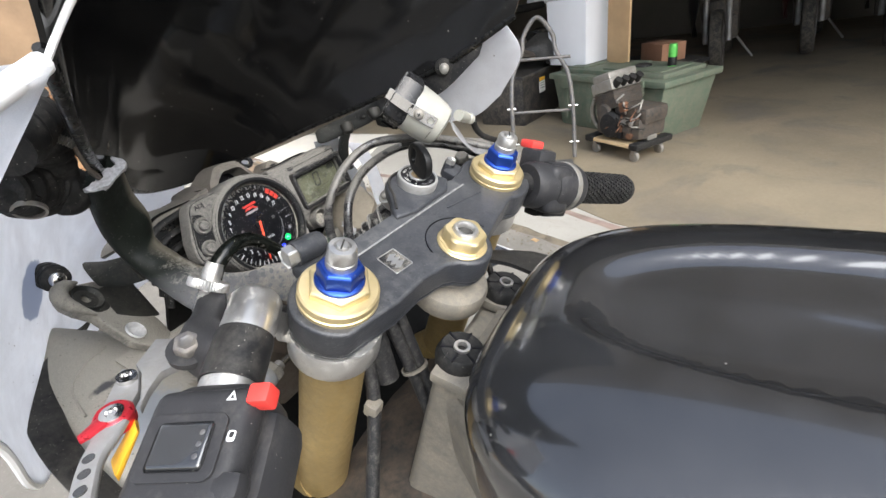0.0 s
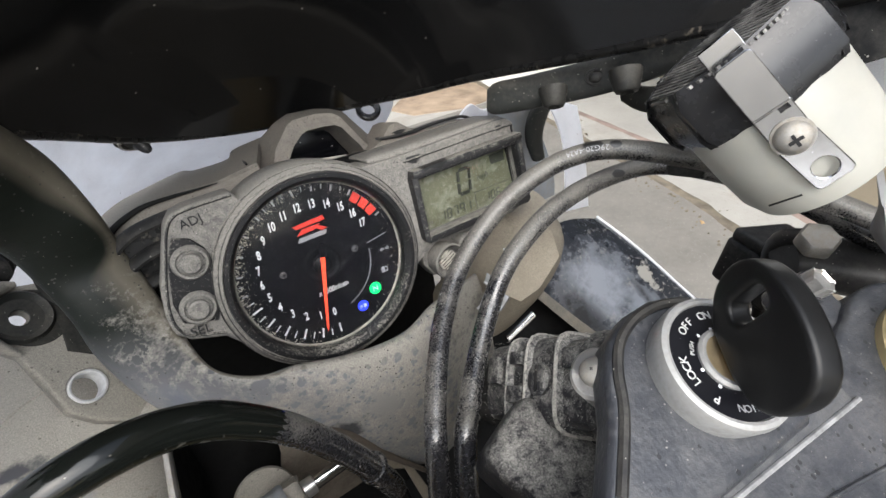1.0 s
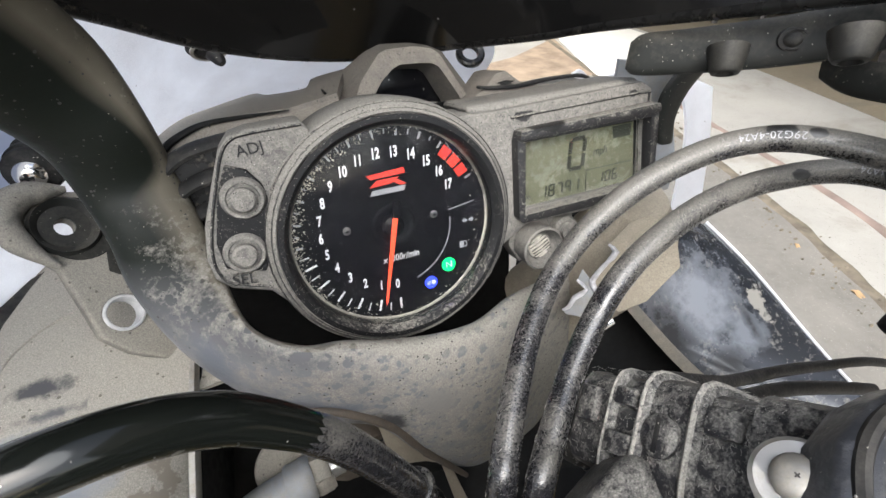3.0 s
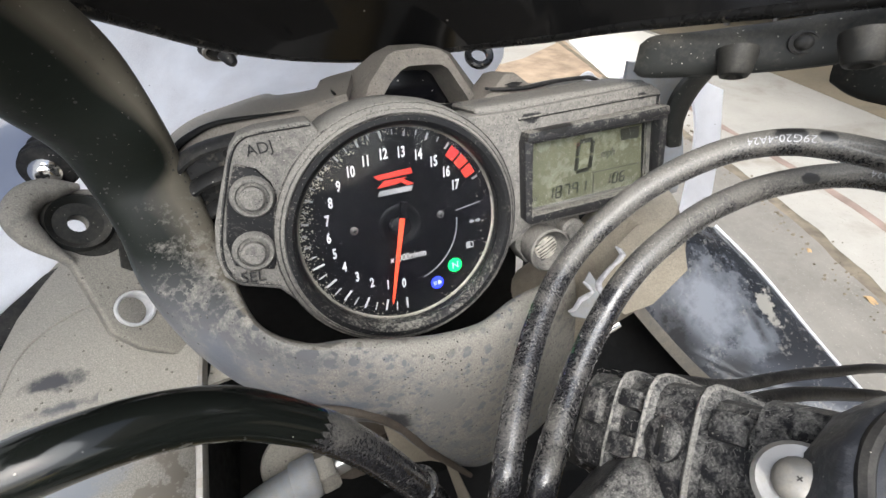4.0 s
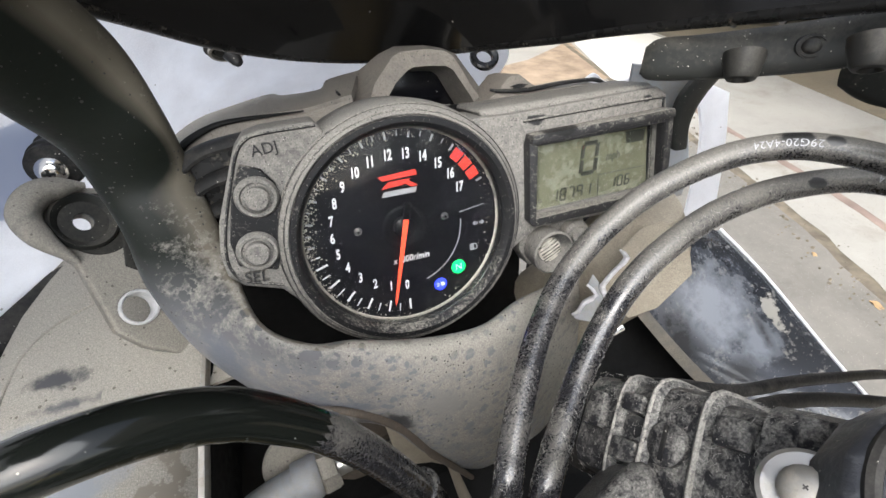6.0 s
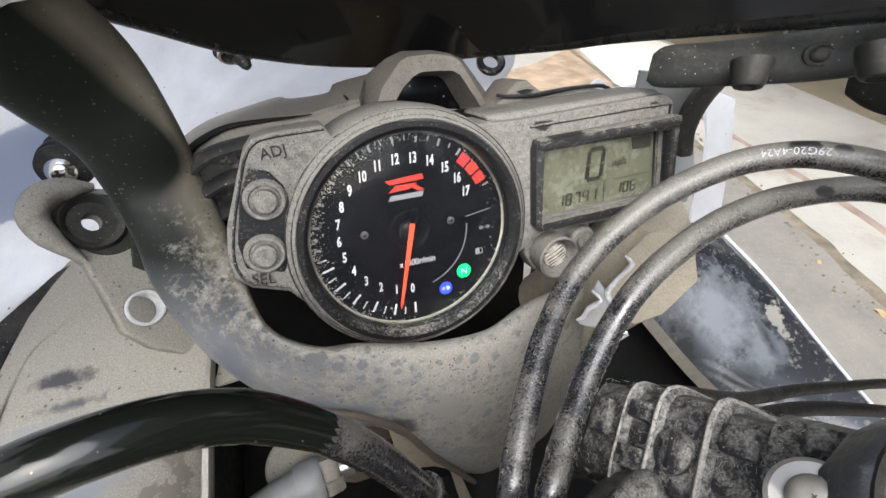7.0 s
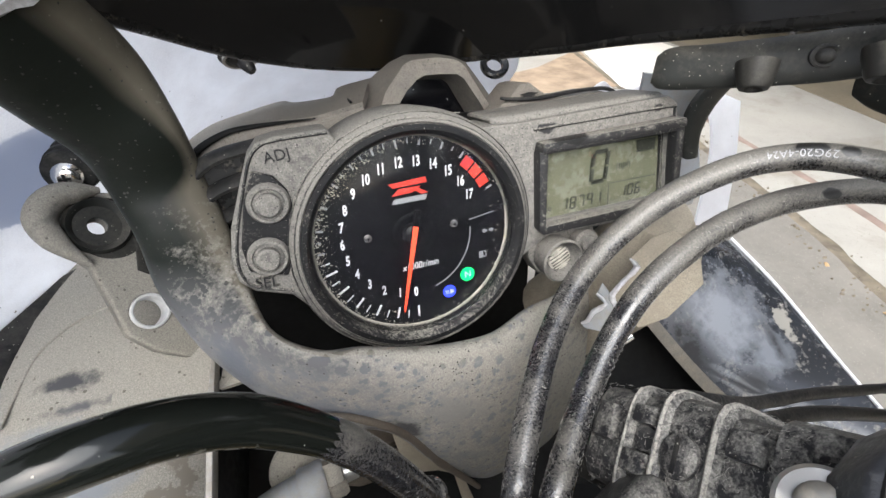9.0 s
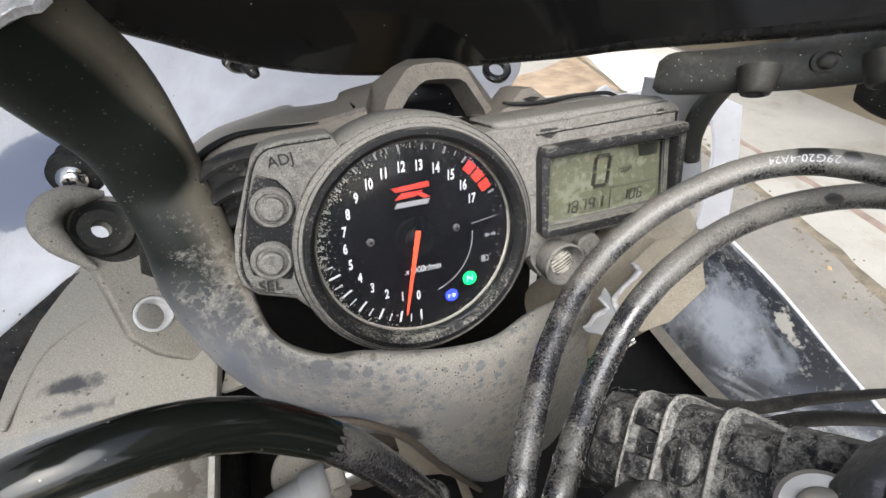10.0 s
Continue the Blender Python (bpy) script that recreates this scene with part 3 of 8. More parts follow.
def rounded(w, h, r, cx=0.0, cy=0.0, n=5):
    out = []
    for sx, sy, a in ((1, 1, 0), (-1, 1, 90), (-1, -1, 180), (1, -1, 270)):
        out += circle(cx + sx * (w / 2 - r), cy + sy * (h / 2 - r), r, n, a, a + 90)
    return out


def sheet(curves, thick, per=6, across=8):
    """A curved sheet through rows of points (each row a curve), with real thickness."""
    rows = [spline(c, per) for c in curves]
    cols = [spline([r[i] for r in rows], across) for i in range(len(rows[0]))]
    bm = bmesh.new()
    g = [[bm.verts.new(p) for p in c] for c in cols]
    for a, b in zip(g, g[1:]):
        for i in range(len(a) - 1):
            bm.faces.new((a[i], a[i + 1], b[i + 1], b[i]))
    bmesh.ops.recalc_face_normals(bm, faces=bm.faces)
    bmesh.ops.solidify(bm, geom=list(bm.faces), thickness=thick)
    return bm


def writing(text, size, m, depth=0.0002, align="CENTER", shear=0.0, spacing=1.0, bold=0.0):
    cu = bpy.data.curves.new("writing", "FONT")
    cu.body, cu.size, cu.extrude, cu.shear, cu.space_character = text, size, depth, shear, spacing
    cu.offset = bold
    cu.align_x, cu.align_y = align, "CENTER"
    cu.resolution_u = 3
    ob = bpy.data.objects.new("writing", cu)
    scene.collection.objects.link(ob)
    dg = bpy.context.evaluated_depsgraph_get()
    me = bpy.data.meshes.new_from_object(ob.evaluated_get(dg))
    bm = bmesh.new()
    bm.from_mesh(me)
    bpy.data.objects.remove(ob)
    bpy.data.curves.remove(cu)
    bpy.data.meshes.remove(me)
    bm.transform(m)
    return bm


def screw(m, r=0.005, h=0.003, cross=True):
    """A pan-head screw with a cross recess."""
    head = lathe([(0.0, 0.0), (r, 0.0), (r, h * 0.4), (r * 0.82, h * 0.8), (r * 0.45, h), (0.0, h * 1.02)], None, 20)
    if cross:
        head = join(head)
    head.transform(m)
    return head


def cross_mark(m, r, h):
    a = box(r * 1.1, r * 0.26, 0.0008, None, 0, at=(0, 0, h))
    b = box(r * 0.26, r * 1.1, 0.0007, None, 0, at=(0, 0, h))
    j = join(a, b)
    j.transform(m)
    return j


def lint(places, rng, length=0.004, radius=0.00006):
    """Curled lint lying on a surface; places are (point, normal) pairs."""
    bits = []
    for p, n in places:
        n = n.normalized()
        t = n.orthogonal().normalized()
        t = (Matrix.Rotation(rng.uniform(0, 6.28), 3, n) @ t)
        b = n.cross(t)
        k, bend = length * rng.uniform(0.15, 1.0) ** 1.5, rng.uniform(-0.9, 0.9)
        pts = [p + n * 0.00015 + t * (k * (f - 0.5)) + b * (k * bend * math.sin(3.1 * f + bend * 4)) for f in (0, 0.25, 0.5, 0.75, 1.0)]
        bits.append(tube(pts, radius * rng.uniform(0.7, 1.4), 4, 0))
    return join(*bits)


# ---- ground and garage ----
def ground():
    bm = bmesh.new()
    bmesh.ops.create_grid(bm, x_segments=2, y_segments=2, size=90)
    whole("ground", bm, M_CONCRETE, "worn tan concrete yard and garage slab", "ground", (0, 0, 0), "structure")
    # joint along the garage threshold and the dirt line beside it
    for name, pts, half, top, m, lab in (
            ("trim", [(1.55, -0.55), (1.80, 0.15), (2.11, 0.82), (2.29, 1.65), (2.50, 2.9), (2.7, 4.2)], 0.024, 0.004, M_STRIP, "rust-brown joint strip in the concrete threshold"),
            ("trim", [(1.15, -0.55), (1.52, 0.20), (1.70, 0.62), (1.86, 1.05), (2.15, 2.2), (2.5, 3.6)], 0.030, 0.0045, M_DIRT, "dirt-filled gap along the slab edge")):
        P = spline([(x, y, 0) for x, y in pts], 14)
        bm = bmesh.new()
        rows = []
        for i, p in enumerate(P):
            d = (P[min(i + 1, len(P) - 1)] - P[max(i - 1, 0)]).normalized()
            s = Vector((d.y, -d.x, 0))
            a = half * (1 + 0.45 * noise.noise(p * 9))
            b = half * (1 + 0.45 * noise.noise(p * 9 + Vector((5, 0, 0))))
            rows.append([bm.verts.new(p - s * a + Vector((0, 0, 0.001))), bm.verts.new(p - s * a * 0.6 + Vector((0, 0, top))),
                         bm.verts.new(p + s * b * 0.6 + Vector((0, 0, top))), bm.verts.new(p + s * b + Vector((0, 0, 0.001)))])
        for p, q in zip(rows, rows[1:]):
            for k in range(3):
                bm.faces.new((p[k], p[k + 1], q[k + 1], q[k]))
        whole(name, bm, m, lab, "floor joint", kind="structure")
    whole("floor", plate([(1.20, -5.5), (1.45, -0.75), (1.60, -0.45), (1.86, 0.20), (2.15, 0.62), (2.80, 0.85), (3.2, 1.2), (3.4, 2.2), (3.5, 3.7), (9.0, 3.7), (9.0, -5.5)], -0.02, 0.004, None, (), 0.001, 1), M_SLAB, "brown worn concrete garage floor, colour darkened for indoor shade", "floor", kind="structure")
    whole("pavement", plate([(2.252, 2.619), (2.303, 2.214), (3.4, 2.6), (3.4, 4.2), (2.85, 4.3), (2.607, 3.597)], -0.02, 0.006, None, (), 0.002, 1), M_PALE, "pale slab beyond the yard joint, painted as sunlit concrete", "slab", kind="structure")
    whole("road", plate([(-0.6, -9.0), (0.4, -2.5), (1.15, -0.55), (1.52, 0.20), (1.70, 0.62), (1.86, 1.05), (2.15, 2.2), (2.20, 2.6), (-9.0, 2.6), (-9.0, -9.0)], -0.02, 0.003, None, (), 0.001, 1), M_ROAD, "gritty worn asphalt under the motorcycle", "road", kind="structure")
    whole("bare_earth", plate([[2.562, 3.574], [2.242, 2.637], [1.898, 2.612], [1.549, 2.756], [1.49, 2.972], [1.668, 3.138], [1.957, 3.221]], -0.02, 0.004, None, (), 0.001, 1), M_BROWN, "patch of bare brown earth beside the slab", "earth", kind="structure")
    # loose crumbs along the dirt line
    rng = random.Random(4)
    bm = bmesh.new()
    for _ in range(260):
        t = rng.random()
        x, y = 1.35 + 1.0 * t + rng.gauss(0, 0.05), -0.1 + 2.6 * t + rng.gauss(0, 0.05)
        r = rng.uniform(0.003, 0.009)
        mm = pose(x, y, r * 0.4, rng.uniform(0, 360), rng.uniform(0, 360), 0)
        bmesh.ops.create_icosphere(bm, subdivisions=1, radius=r, matrix=mm @ Matrix.Diagonal((1, rng.uniform(0.5, 1), rng.uniform(0.4, 0.8), 1)))
    whole("gravel", bm, M_DIRT, "crumbs of dirt and grit along the slab edge", "grit", kind="stuff")
    rng = random.Random(9)
    for x, y, s in ((1.596, 0.504, 0.022), (1.66, 0.75, 0.014), (1.50, 0.30, 0.012)):
        out = [(s * math.cos(a) * (1 + 0.25 * math.cos(3 * a)), 0.55 * s * math.sin(a)) for a in np.linspace(0, 2 * math.pi, 14, endpoint=False)]
        bm = plate(out, 0.0, 0.0012)
        for v in bm.verts:
            v.co.z += 0.25 * abs(v.co.y) + 0.004 * math.sin(v.co.x * 160)
        whole("fallen_leaf", bm, M_LEAF, "small dry brown leaf on the concrete", "leaf", (x, y, 0.003), rz=rng.uniform(0, 180))


def garage():
    H = 4.6
    for name, sx, sy, sz, loc in (("wall_back", 0.12, 9.2, H, (9.06, -0.9, H / 2)), ("wall_side", 7.0, 0.12, H, (5.5, 3.76, H / 2)),
                                  ("wall_right", 7.0, 0.12, H, (5.5, -5.56, H / 2)), ("wall_front", 0.14, 9.2, 2.25, (2.30, -0.9, H - 1.125))):
        whole(name, box(sx, sy, sz, None, 0.004), M_GARAGE, "unlit brown garage wall boarding", "wall", loc, "structure")
    whole("ceiling", box(6.8, 9.4, 0.12), M_GARAGE, "dark garage ceiling", "ceiling", (5.77, -0.9, 2.42), "structure")


def taper_box(w, d, h, k, bevel=0.02):
    bm = box(w, d, h, None, 0)
    for v in bm.verts:
        if v.co.z < 0:
            v.co.x *= k
            v.co.y *= k
    soften(bm, bevel, 2)
    bmesh.ops.translate(bm, vec=(0, 0, h / 2), verts=bm.verts)
    return bm


def green_tote():
    W, D, H = 1.10, 0.52, 0.38
    t = thing("storage_tote", "large olive-green plastic storage tote with latched lid", "storage box", (3.62, 0.42, 0))
    t.rotation_euler = (0, 0, radians(56))
    part("body", taper_box(W, D, H, 0.88), M_BIN, t)
    ribs = [box(0.05, 0.012, H * 0.7, None, 0.004, at=(x, s * (D / 2 - 0.008), H * 0.5)) for x in (-0.40, -0.14, 0.14, 0.40) for s in (-1, 1)]
    for rb in ribs:
        part("rib", rb, M_BIN, t)
    lid = join(box(W + 0.05, D + 0.05, 0.045, None, 0.012, at=(0, 0, H + 0.015)), box(W - 0.10, D - 0.10, 0.035, None, 0.012, at=(0, 0, H + 0.05)))
    part("lid", lid, M_BIN, t)
    for x in (-0.36, 0.36):
        for s in (-1, 1):
            part("latch", box(0.10, 0.025, 0.10, None, 0.006, at=(x, s * (D / 2 + 0.03), H - 0.01)), M_BIN, t)
    part("lid_groove", join(*[box(0.16, 0.34, 0.012, None, 0.004, at=(x, 0, H + 0.072)) for x in (-0.36, 0, 0.36)]), M_BIN, t)
    part("chalk_mark", box(0.10, 0.002, 0.018, None, 0.0005, at=(0.30, -D / 2 + 0.022, 0.23)), mat("blue_chalk", (0.10, 0.28, 0.5), 0.8), t, "smear of blue chalk")
    return t


def dolly_engine():
    d = thing("dolly", "plywood furniture dolly on four grey castors", "dolly", (2.93, 0.30, 0))
    d.rotation_euler = (0, 0, radians(56))
    part("deck", box(0.40, 0.30, 0.022, None, 0.004, at=(0, 0, 0.105)), M_WOOD, d)
    for s in (-1, 1):
        part("end_pad", box(0.07, 0.32, 0.04, None, 0.01, at=(s * 0.19, 0, 0.108)), M_RUBBER, d, "dark carpeted end pad")
    for sx in (-1, 1):
        for sy in (-1, 1):
            c = Vector((sx * 0.165, sy * 0.11, 0.035))
            w = part("castor", lathe([(0.0, -0.012), (0.030, -0.012), (0.035, -0.006), (0.035, 0.006), (0.030, 0.012), (0.0, 0.012)], along(c, (0, 1, 0.0)), 20), M_STEEL, d, "grey castor wheel")
            part("fork", join(box(0.03, 0.004, 0.06, None, 0.001, at=c + Vector((0, 0.016, 0.02))), box(0.03, 0.004, 0.06, None, 0.001, at=c + Vector((0, -0.016, 0.02))), box(0.05, 0.045, 0.006, None, 0.001, at=c + Vector((0, 0, 0.052)))), M_STEEL, w)
    e = thing("motorcycle_engine", "grimy four-cylinder motorcycle engine resting on the dolly", "engine", (2.93, 0.30, 0.119))
    e.rotation_euler = (0, 0, radians(236))
    rng = random.Random(2)
    part("crankcase", join(box(0.36, 0.24, 0.14, None, 0.03, at=(0.02, 0, 0.09)), box(0.26, 0.20, 0.10, None, 0.03, at=(0.10, 0, 0.17)), box(0.22, 0.2, 0.06, None, 0.02, at=(0, 0, 0.03))), M_ENGINE, e)
    part("clutch_cover", lathe([(0, 0), (0.085, 0), (0.085, 0.02), (0.07, 0.035), (0.03, 0.04), (0, 0.04)], along((-0.02, -0.12, 0.10), (0, -1, 0)), 28), M_BLACK, e, "round black clutch cover")
    part("small_cover", lathe([(0, 0), (0.055, 0), (0.05, 0.025), (0, 0.03)], along((-0.08, -0.12, 0.17), (0, -1, 0)), 24), M_ENGINE, e)
    tilt = Matrix.Rotation(radians(-18), 4, "Y")
    m = Matrix.Translation((-0.07, 0, 0.20)) @ tilt
    part("cylinder_block", box(0.17, 0.24, 0.10, m, 0.012, at=(0, 0, 0.04)), M_ENGINE, e)
    for i in range(5):
        part("cooling_fin", box(0.19, 0.25, 0.006, m, 0.002, at=(0, 0, 0.015 + 0.018 * i)), M_ENGINE, e)
    part("cylinder_head", join(box(0.18, 0.26, 0.07, m, 0.012, at=(0, 0, 0.13)), box(0.15, 0.24, 0.05, m, 0.015, at=(0, 0, 0.185))), M_STEEL, e, "grey cylinder head cover")
    for k in range(4):
        part("intake_stub", lathe([(0.018, 0), (0.024, 0.0), (0.024, 0.05), (0.018, 0.05)], m @ along((0.08, -0.09 + 0.06 * k, 0.12), (1, 0, 0.6)), 16), M_RUBBER, e)
    for k in range(4):
        y = -0.09 + 0.06 * k
        part("exhaust_pipe", tube([m @ Vector((-0.09, y, 0.11)), (-0.20, y, 0.24), (-0.235, y * 0.9, 0.14), (-0.19, y * 0.6, 0.035), (-0.02, y * 0.4, 0.022), (0.20, y * 0.3, 0.022)], 0.016, 12, 6), M_STEEL, e, "dull grey exhaust header")
    for k in range(16):
        a = Vector((rng.uniform(0.02, 0.2), rng.uniform(-0.14, -0.10), rng.uniform(0.1, 0.24)))
        b = a + Vector((rng.uniform(-0.12, 0.12), rng.uniform(-0.05, 0.02), rng.uniform(-0.10, 0.08)))
        c = (a + b) / 2 + Vector((rng.uniform(-0.04, 0.04), -0.04, rng.uniform(-0.04, 0.05)))
        part("wire", tube([a, c, b], rng.uniform(0.003, 0.006), 7, 5), rng.choice((M_RUST, M_BLACK, M_STEEL)), e)
    for k in range(12):
        c = Vector((rng.uniform(0.04, 0.2), -0.125, rng.uniform(0.04, 0.24)))
        part("bracket", box(rng.uniform(0.02, 0.06), 0.03, rng.uniform(0.02, 0.05), Matrix.Translation(c) @ Matrix.Rotation(rng.uniform(0, 3), 4, "Y"), 0.004), rng.choice((M_RUST, M_ENGINE, M_STEEL, M_BLACK)), e)


def hand_truck():
    t = thing("hand_truck", "grey steel tube hand truck with looped handle", "hand truck", (0, 0, 0))
    a, b = Vector((2.60, 0.97, 0.05)), Vector((2.74, 0.60, 0.03))
    lean = Vector((0.42, 0.16, 0))
    top = 0.86
    up = Vector((0, 0, 1))
    mid = (a + b) / 2
    side = (b - a).normalized()
    pts = [a, a + up * 0.30 + lean * 0.12, a + up * 0.52 + lean * 0.3 + side * 0.02, a + up * 0.66 + lean * 0.42 + side * 0.09, mid + up * (top - 0.10) + lean * 0.5 - side * 0.09,
           mid + up * top + lean * 0.55, mid + up * (top - 0.10) + lean * 0.5 + side * 0.09, b + up * 0.66 + lean * 0.42 - side * 0.09, b + up * 0.52 + lean * 0.3 - side * 0.02, b + up * 0.30 + lean * 0.12, b]
    part("frame_tube", tube(pts, 0.014, 12, 8), M_TUBE, t)
    for f in (0.3, 0.62):
        part("crossbar", tube([a + up * f + lean * f * 0.6, b + up * f + lean * f * 0.6], 0.010, 10, 0), M_TUBE, t)
    for p in (a, b):
        part("bolt", lathe([(0, -0.03), (0.009, -0.03), (0.009, 0.03), (0, 0.03)], along(p + up * 0.33 + lean * 0.14, side), 10), M_CHROME, t, "bright bolt")
        part("bolt", lathe([(0, -0.03), (0.009, -0.03), (0.009, 0.03), (0, 0.03)], along(p + up * 0.10 + lean * 0.04, side), 10), M_CHROME, t, "bright bolt")
    part("toe_plate", box(0.36, 0.20, 0.008, axes(mid + Vector((-0.06, -0.03, -0.028)), side, Vector((side.y, -side.x, 0)) * -1, up), 0.002), M_TUBE, t)


def black_tote():
    t = thing("black_tote", "black plastic tote with a white label, heaped with parts", "storage box", (3.98, 1.42, 0))
    t.rotation_euler = (0, 0, radians(80))
    part("body", taper_box(0.75, 0.5, 0.42, 0.9), M_BLACKBIN, t)
    part("rim", box(0.79, 0.54, 0.035, None, 0.012, at=(0, 0, 0.415)), M_BLACKBIN, t)
    lab = part("label", box(0.11, 0.003, 0.14, None, 0.0008, at=(0.02, 0.243, 0.30)), M_PAPER, t, "white printed label")
    part("label_band", box(0.10, 0.002, 0.03, None, 0.0005, at=(0.02, 0.2455, 0.345)), M_YELLOW, lab)
    part("label_lines", join(*[box(0.08, 0.002, 0.008, None, 0.0004, at=(0.02, 0.2455, 0.27 + 0.02 * i)) for i in range(3)]), M_GREYPRINT, lab)
    t.rotation_euler = (0, 0, radians(80 + 90))
    rng = random.Random(7)
    names = (("fairing_piece", "fairing part"), ("engine_cover", "engine part"), ("hose_coil", "hose"))
    for k in range(15):
        x, y, z = rng.uniform(3.75, 4.25), rng.uniform(1.05, 1.85), 0.46 + rng.uniform(0, 0.12)
        kind = k % 3
        mm = pose(0, 0, 0, rng.uniform(-60, 60), rng.uniform(-60, 60), rng.uniform(0, 360))
        if kind == 0:
            bm = sheet([[(-0.15, -0.1, 0), (0, -0.12, 0.04), (0.16, -0.06, 0)], [(-0.17, 0, 0.03), (0, 0, 0.08), (0.18, 0, 0.03)], [(-0.1, 0.1, 0), (0, 0.12, 0.03), (0.12, 0.09, 0)]], 0.005, 5, 5)
            bm.transform(mm)
            whole("fairing_piece", bm, rng.choice((M_BLACK, M_GLOSS, M_WHITEBOX, M_BLACK)), "loose curved fairing offcut on the heap", "fairing part", (x, y, z + 0.06))
        elif kind == 1:
            bm = lathe([(0, 0), (0.09, 0), (0.10, 0.02), (0.07, 0.05), (0, 0.06)], mm, 20)
            whole("engine_cover", bm, rng.choice((M_ENGINE, M_BLACK)), "round dark engine cover on the heap", "engine part", (x, y, z + 0.03))
        else:
            pts = [(0.10 * math.cos(a) , 0.10 * math.sin(a), 0.012 * a) for a in np.linspace(0, 9, 16)]
            bm = tube(pts, 0.014, 9, 4, m=mm)
            whole("hose_coil", bm, M_RUBBER, "coiled black rubber hose on the heap", "hose", (x, y, z + 0.05))


def boxes():
    # white box and cardboard on the green tote
    t = thing("white_box", "white plastic box standing on the green tote", "box", (3.98, 0.86, 0.447))
    t.rotation_euler = (0, 0, radians(62))
    part("body", taper_box(0.42, 0.34, 0.50, 0.95, 0.012), M_WHITEBOX, t)
    part("handle_slot", box(0.12, 0.01, 0.03, None, 0.004, at=(0, -0.166, 0.36)), M_GREYPRINT, t)
    part("flap", box(0.40, 0.012, 0.14, Matrix.Translation((0.0, -0.175, 0.52)) @ Matrix.Rotation(radians(12), 4, "X"), 0.002), M_CARD, t, "brown cardboard flap")
    whole("cardboard_sheet", box(0.24, 0.02, 0.55, None, 0.004, at=(0, 0, 0.275)), M_CARD, "tall brown cardboard panel leaning on the box", "cardboard", (3.80, 0.52, 0.447), rz=50)
    whole("cardboard_box", box(0.30, 0.22, 0.14, None, 0.004, at=(0, 0, 0.07)), M_CARDDARK, "red-brown cardboard box beside the tote", "cardboard", (4.35, 0.25, 0.36), rz=40)
    whole("side_table", join(box(0.7, 0.5, 0.03, None, 0.004, at=(0, 0, 0.345)), *[box(0.04, 0.04, 0.33, None, 0.003, at=(sx * 0.3, sy * 0.2, 0.165)) for sx in (-1, 1) for sy in (-1, 1)]), M_BLACK, "low dark bench behind the tote", "bench", (4.4, 0.30, 0), rz=40)
    can = thing("drink_can", "tall green and black drink can on the tote lid", "can", (3.42, 0.10, 0.447))
    part("body", lathe([(0, 0), (0.024, 0), (0.028, 0.008), (0.028, 0.14), (0.023, 0.155), (0, 0.155)], None, 20), M_CANGREEN, can)
    part("band", lathe([(0.0283, 0.015), (0.0287, 0.016), (0.0287, 0.07), (0.0283, 0.071)], None, 20), M_BLACK, can, "black lower band")
    whole("rag", lathe([(0, 0), (0.06, 0.0), (0.055, 0.012), (0.03, 0.02), (0, 0.018)], None, 14), M_BLACK, "small black cap lying on the tote lid", "cap", (3.56, 0.30, 0.447))


def wheel_mesh(r, w):
    prof = [(r - 0.10, -w * 0.42), (r - 0.04, -w * 0.5), (r - 0.012, -w * 0.38), (r, 0), (r - 0.012, w * 0.38), (r - 0.04, w * 0.5), (r - 0.10, w * 0.42), (r - 0.10, -w * 0.42)]
    return lathe(prof, None, 40)


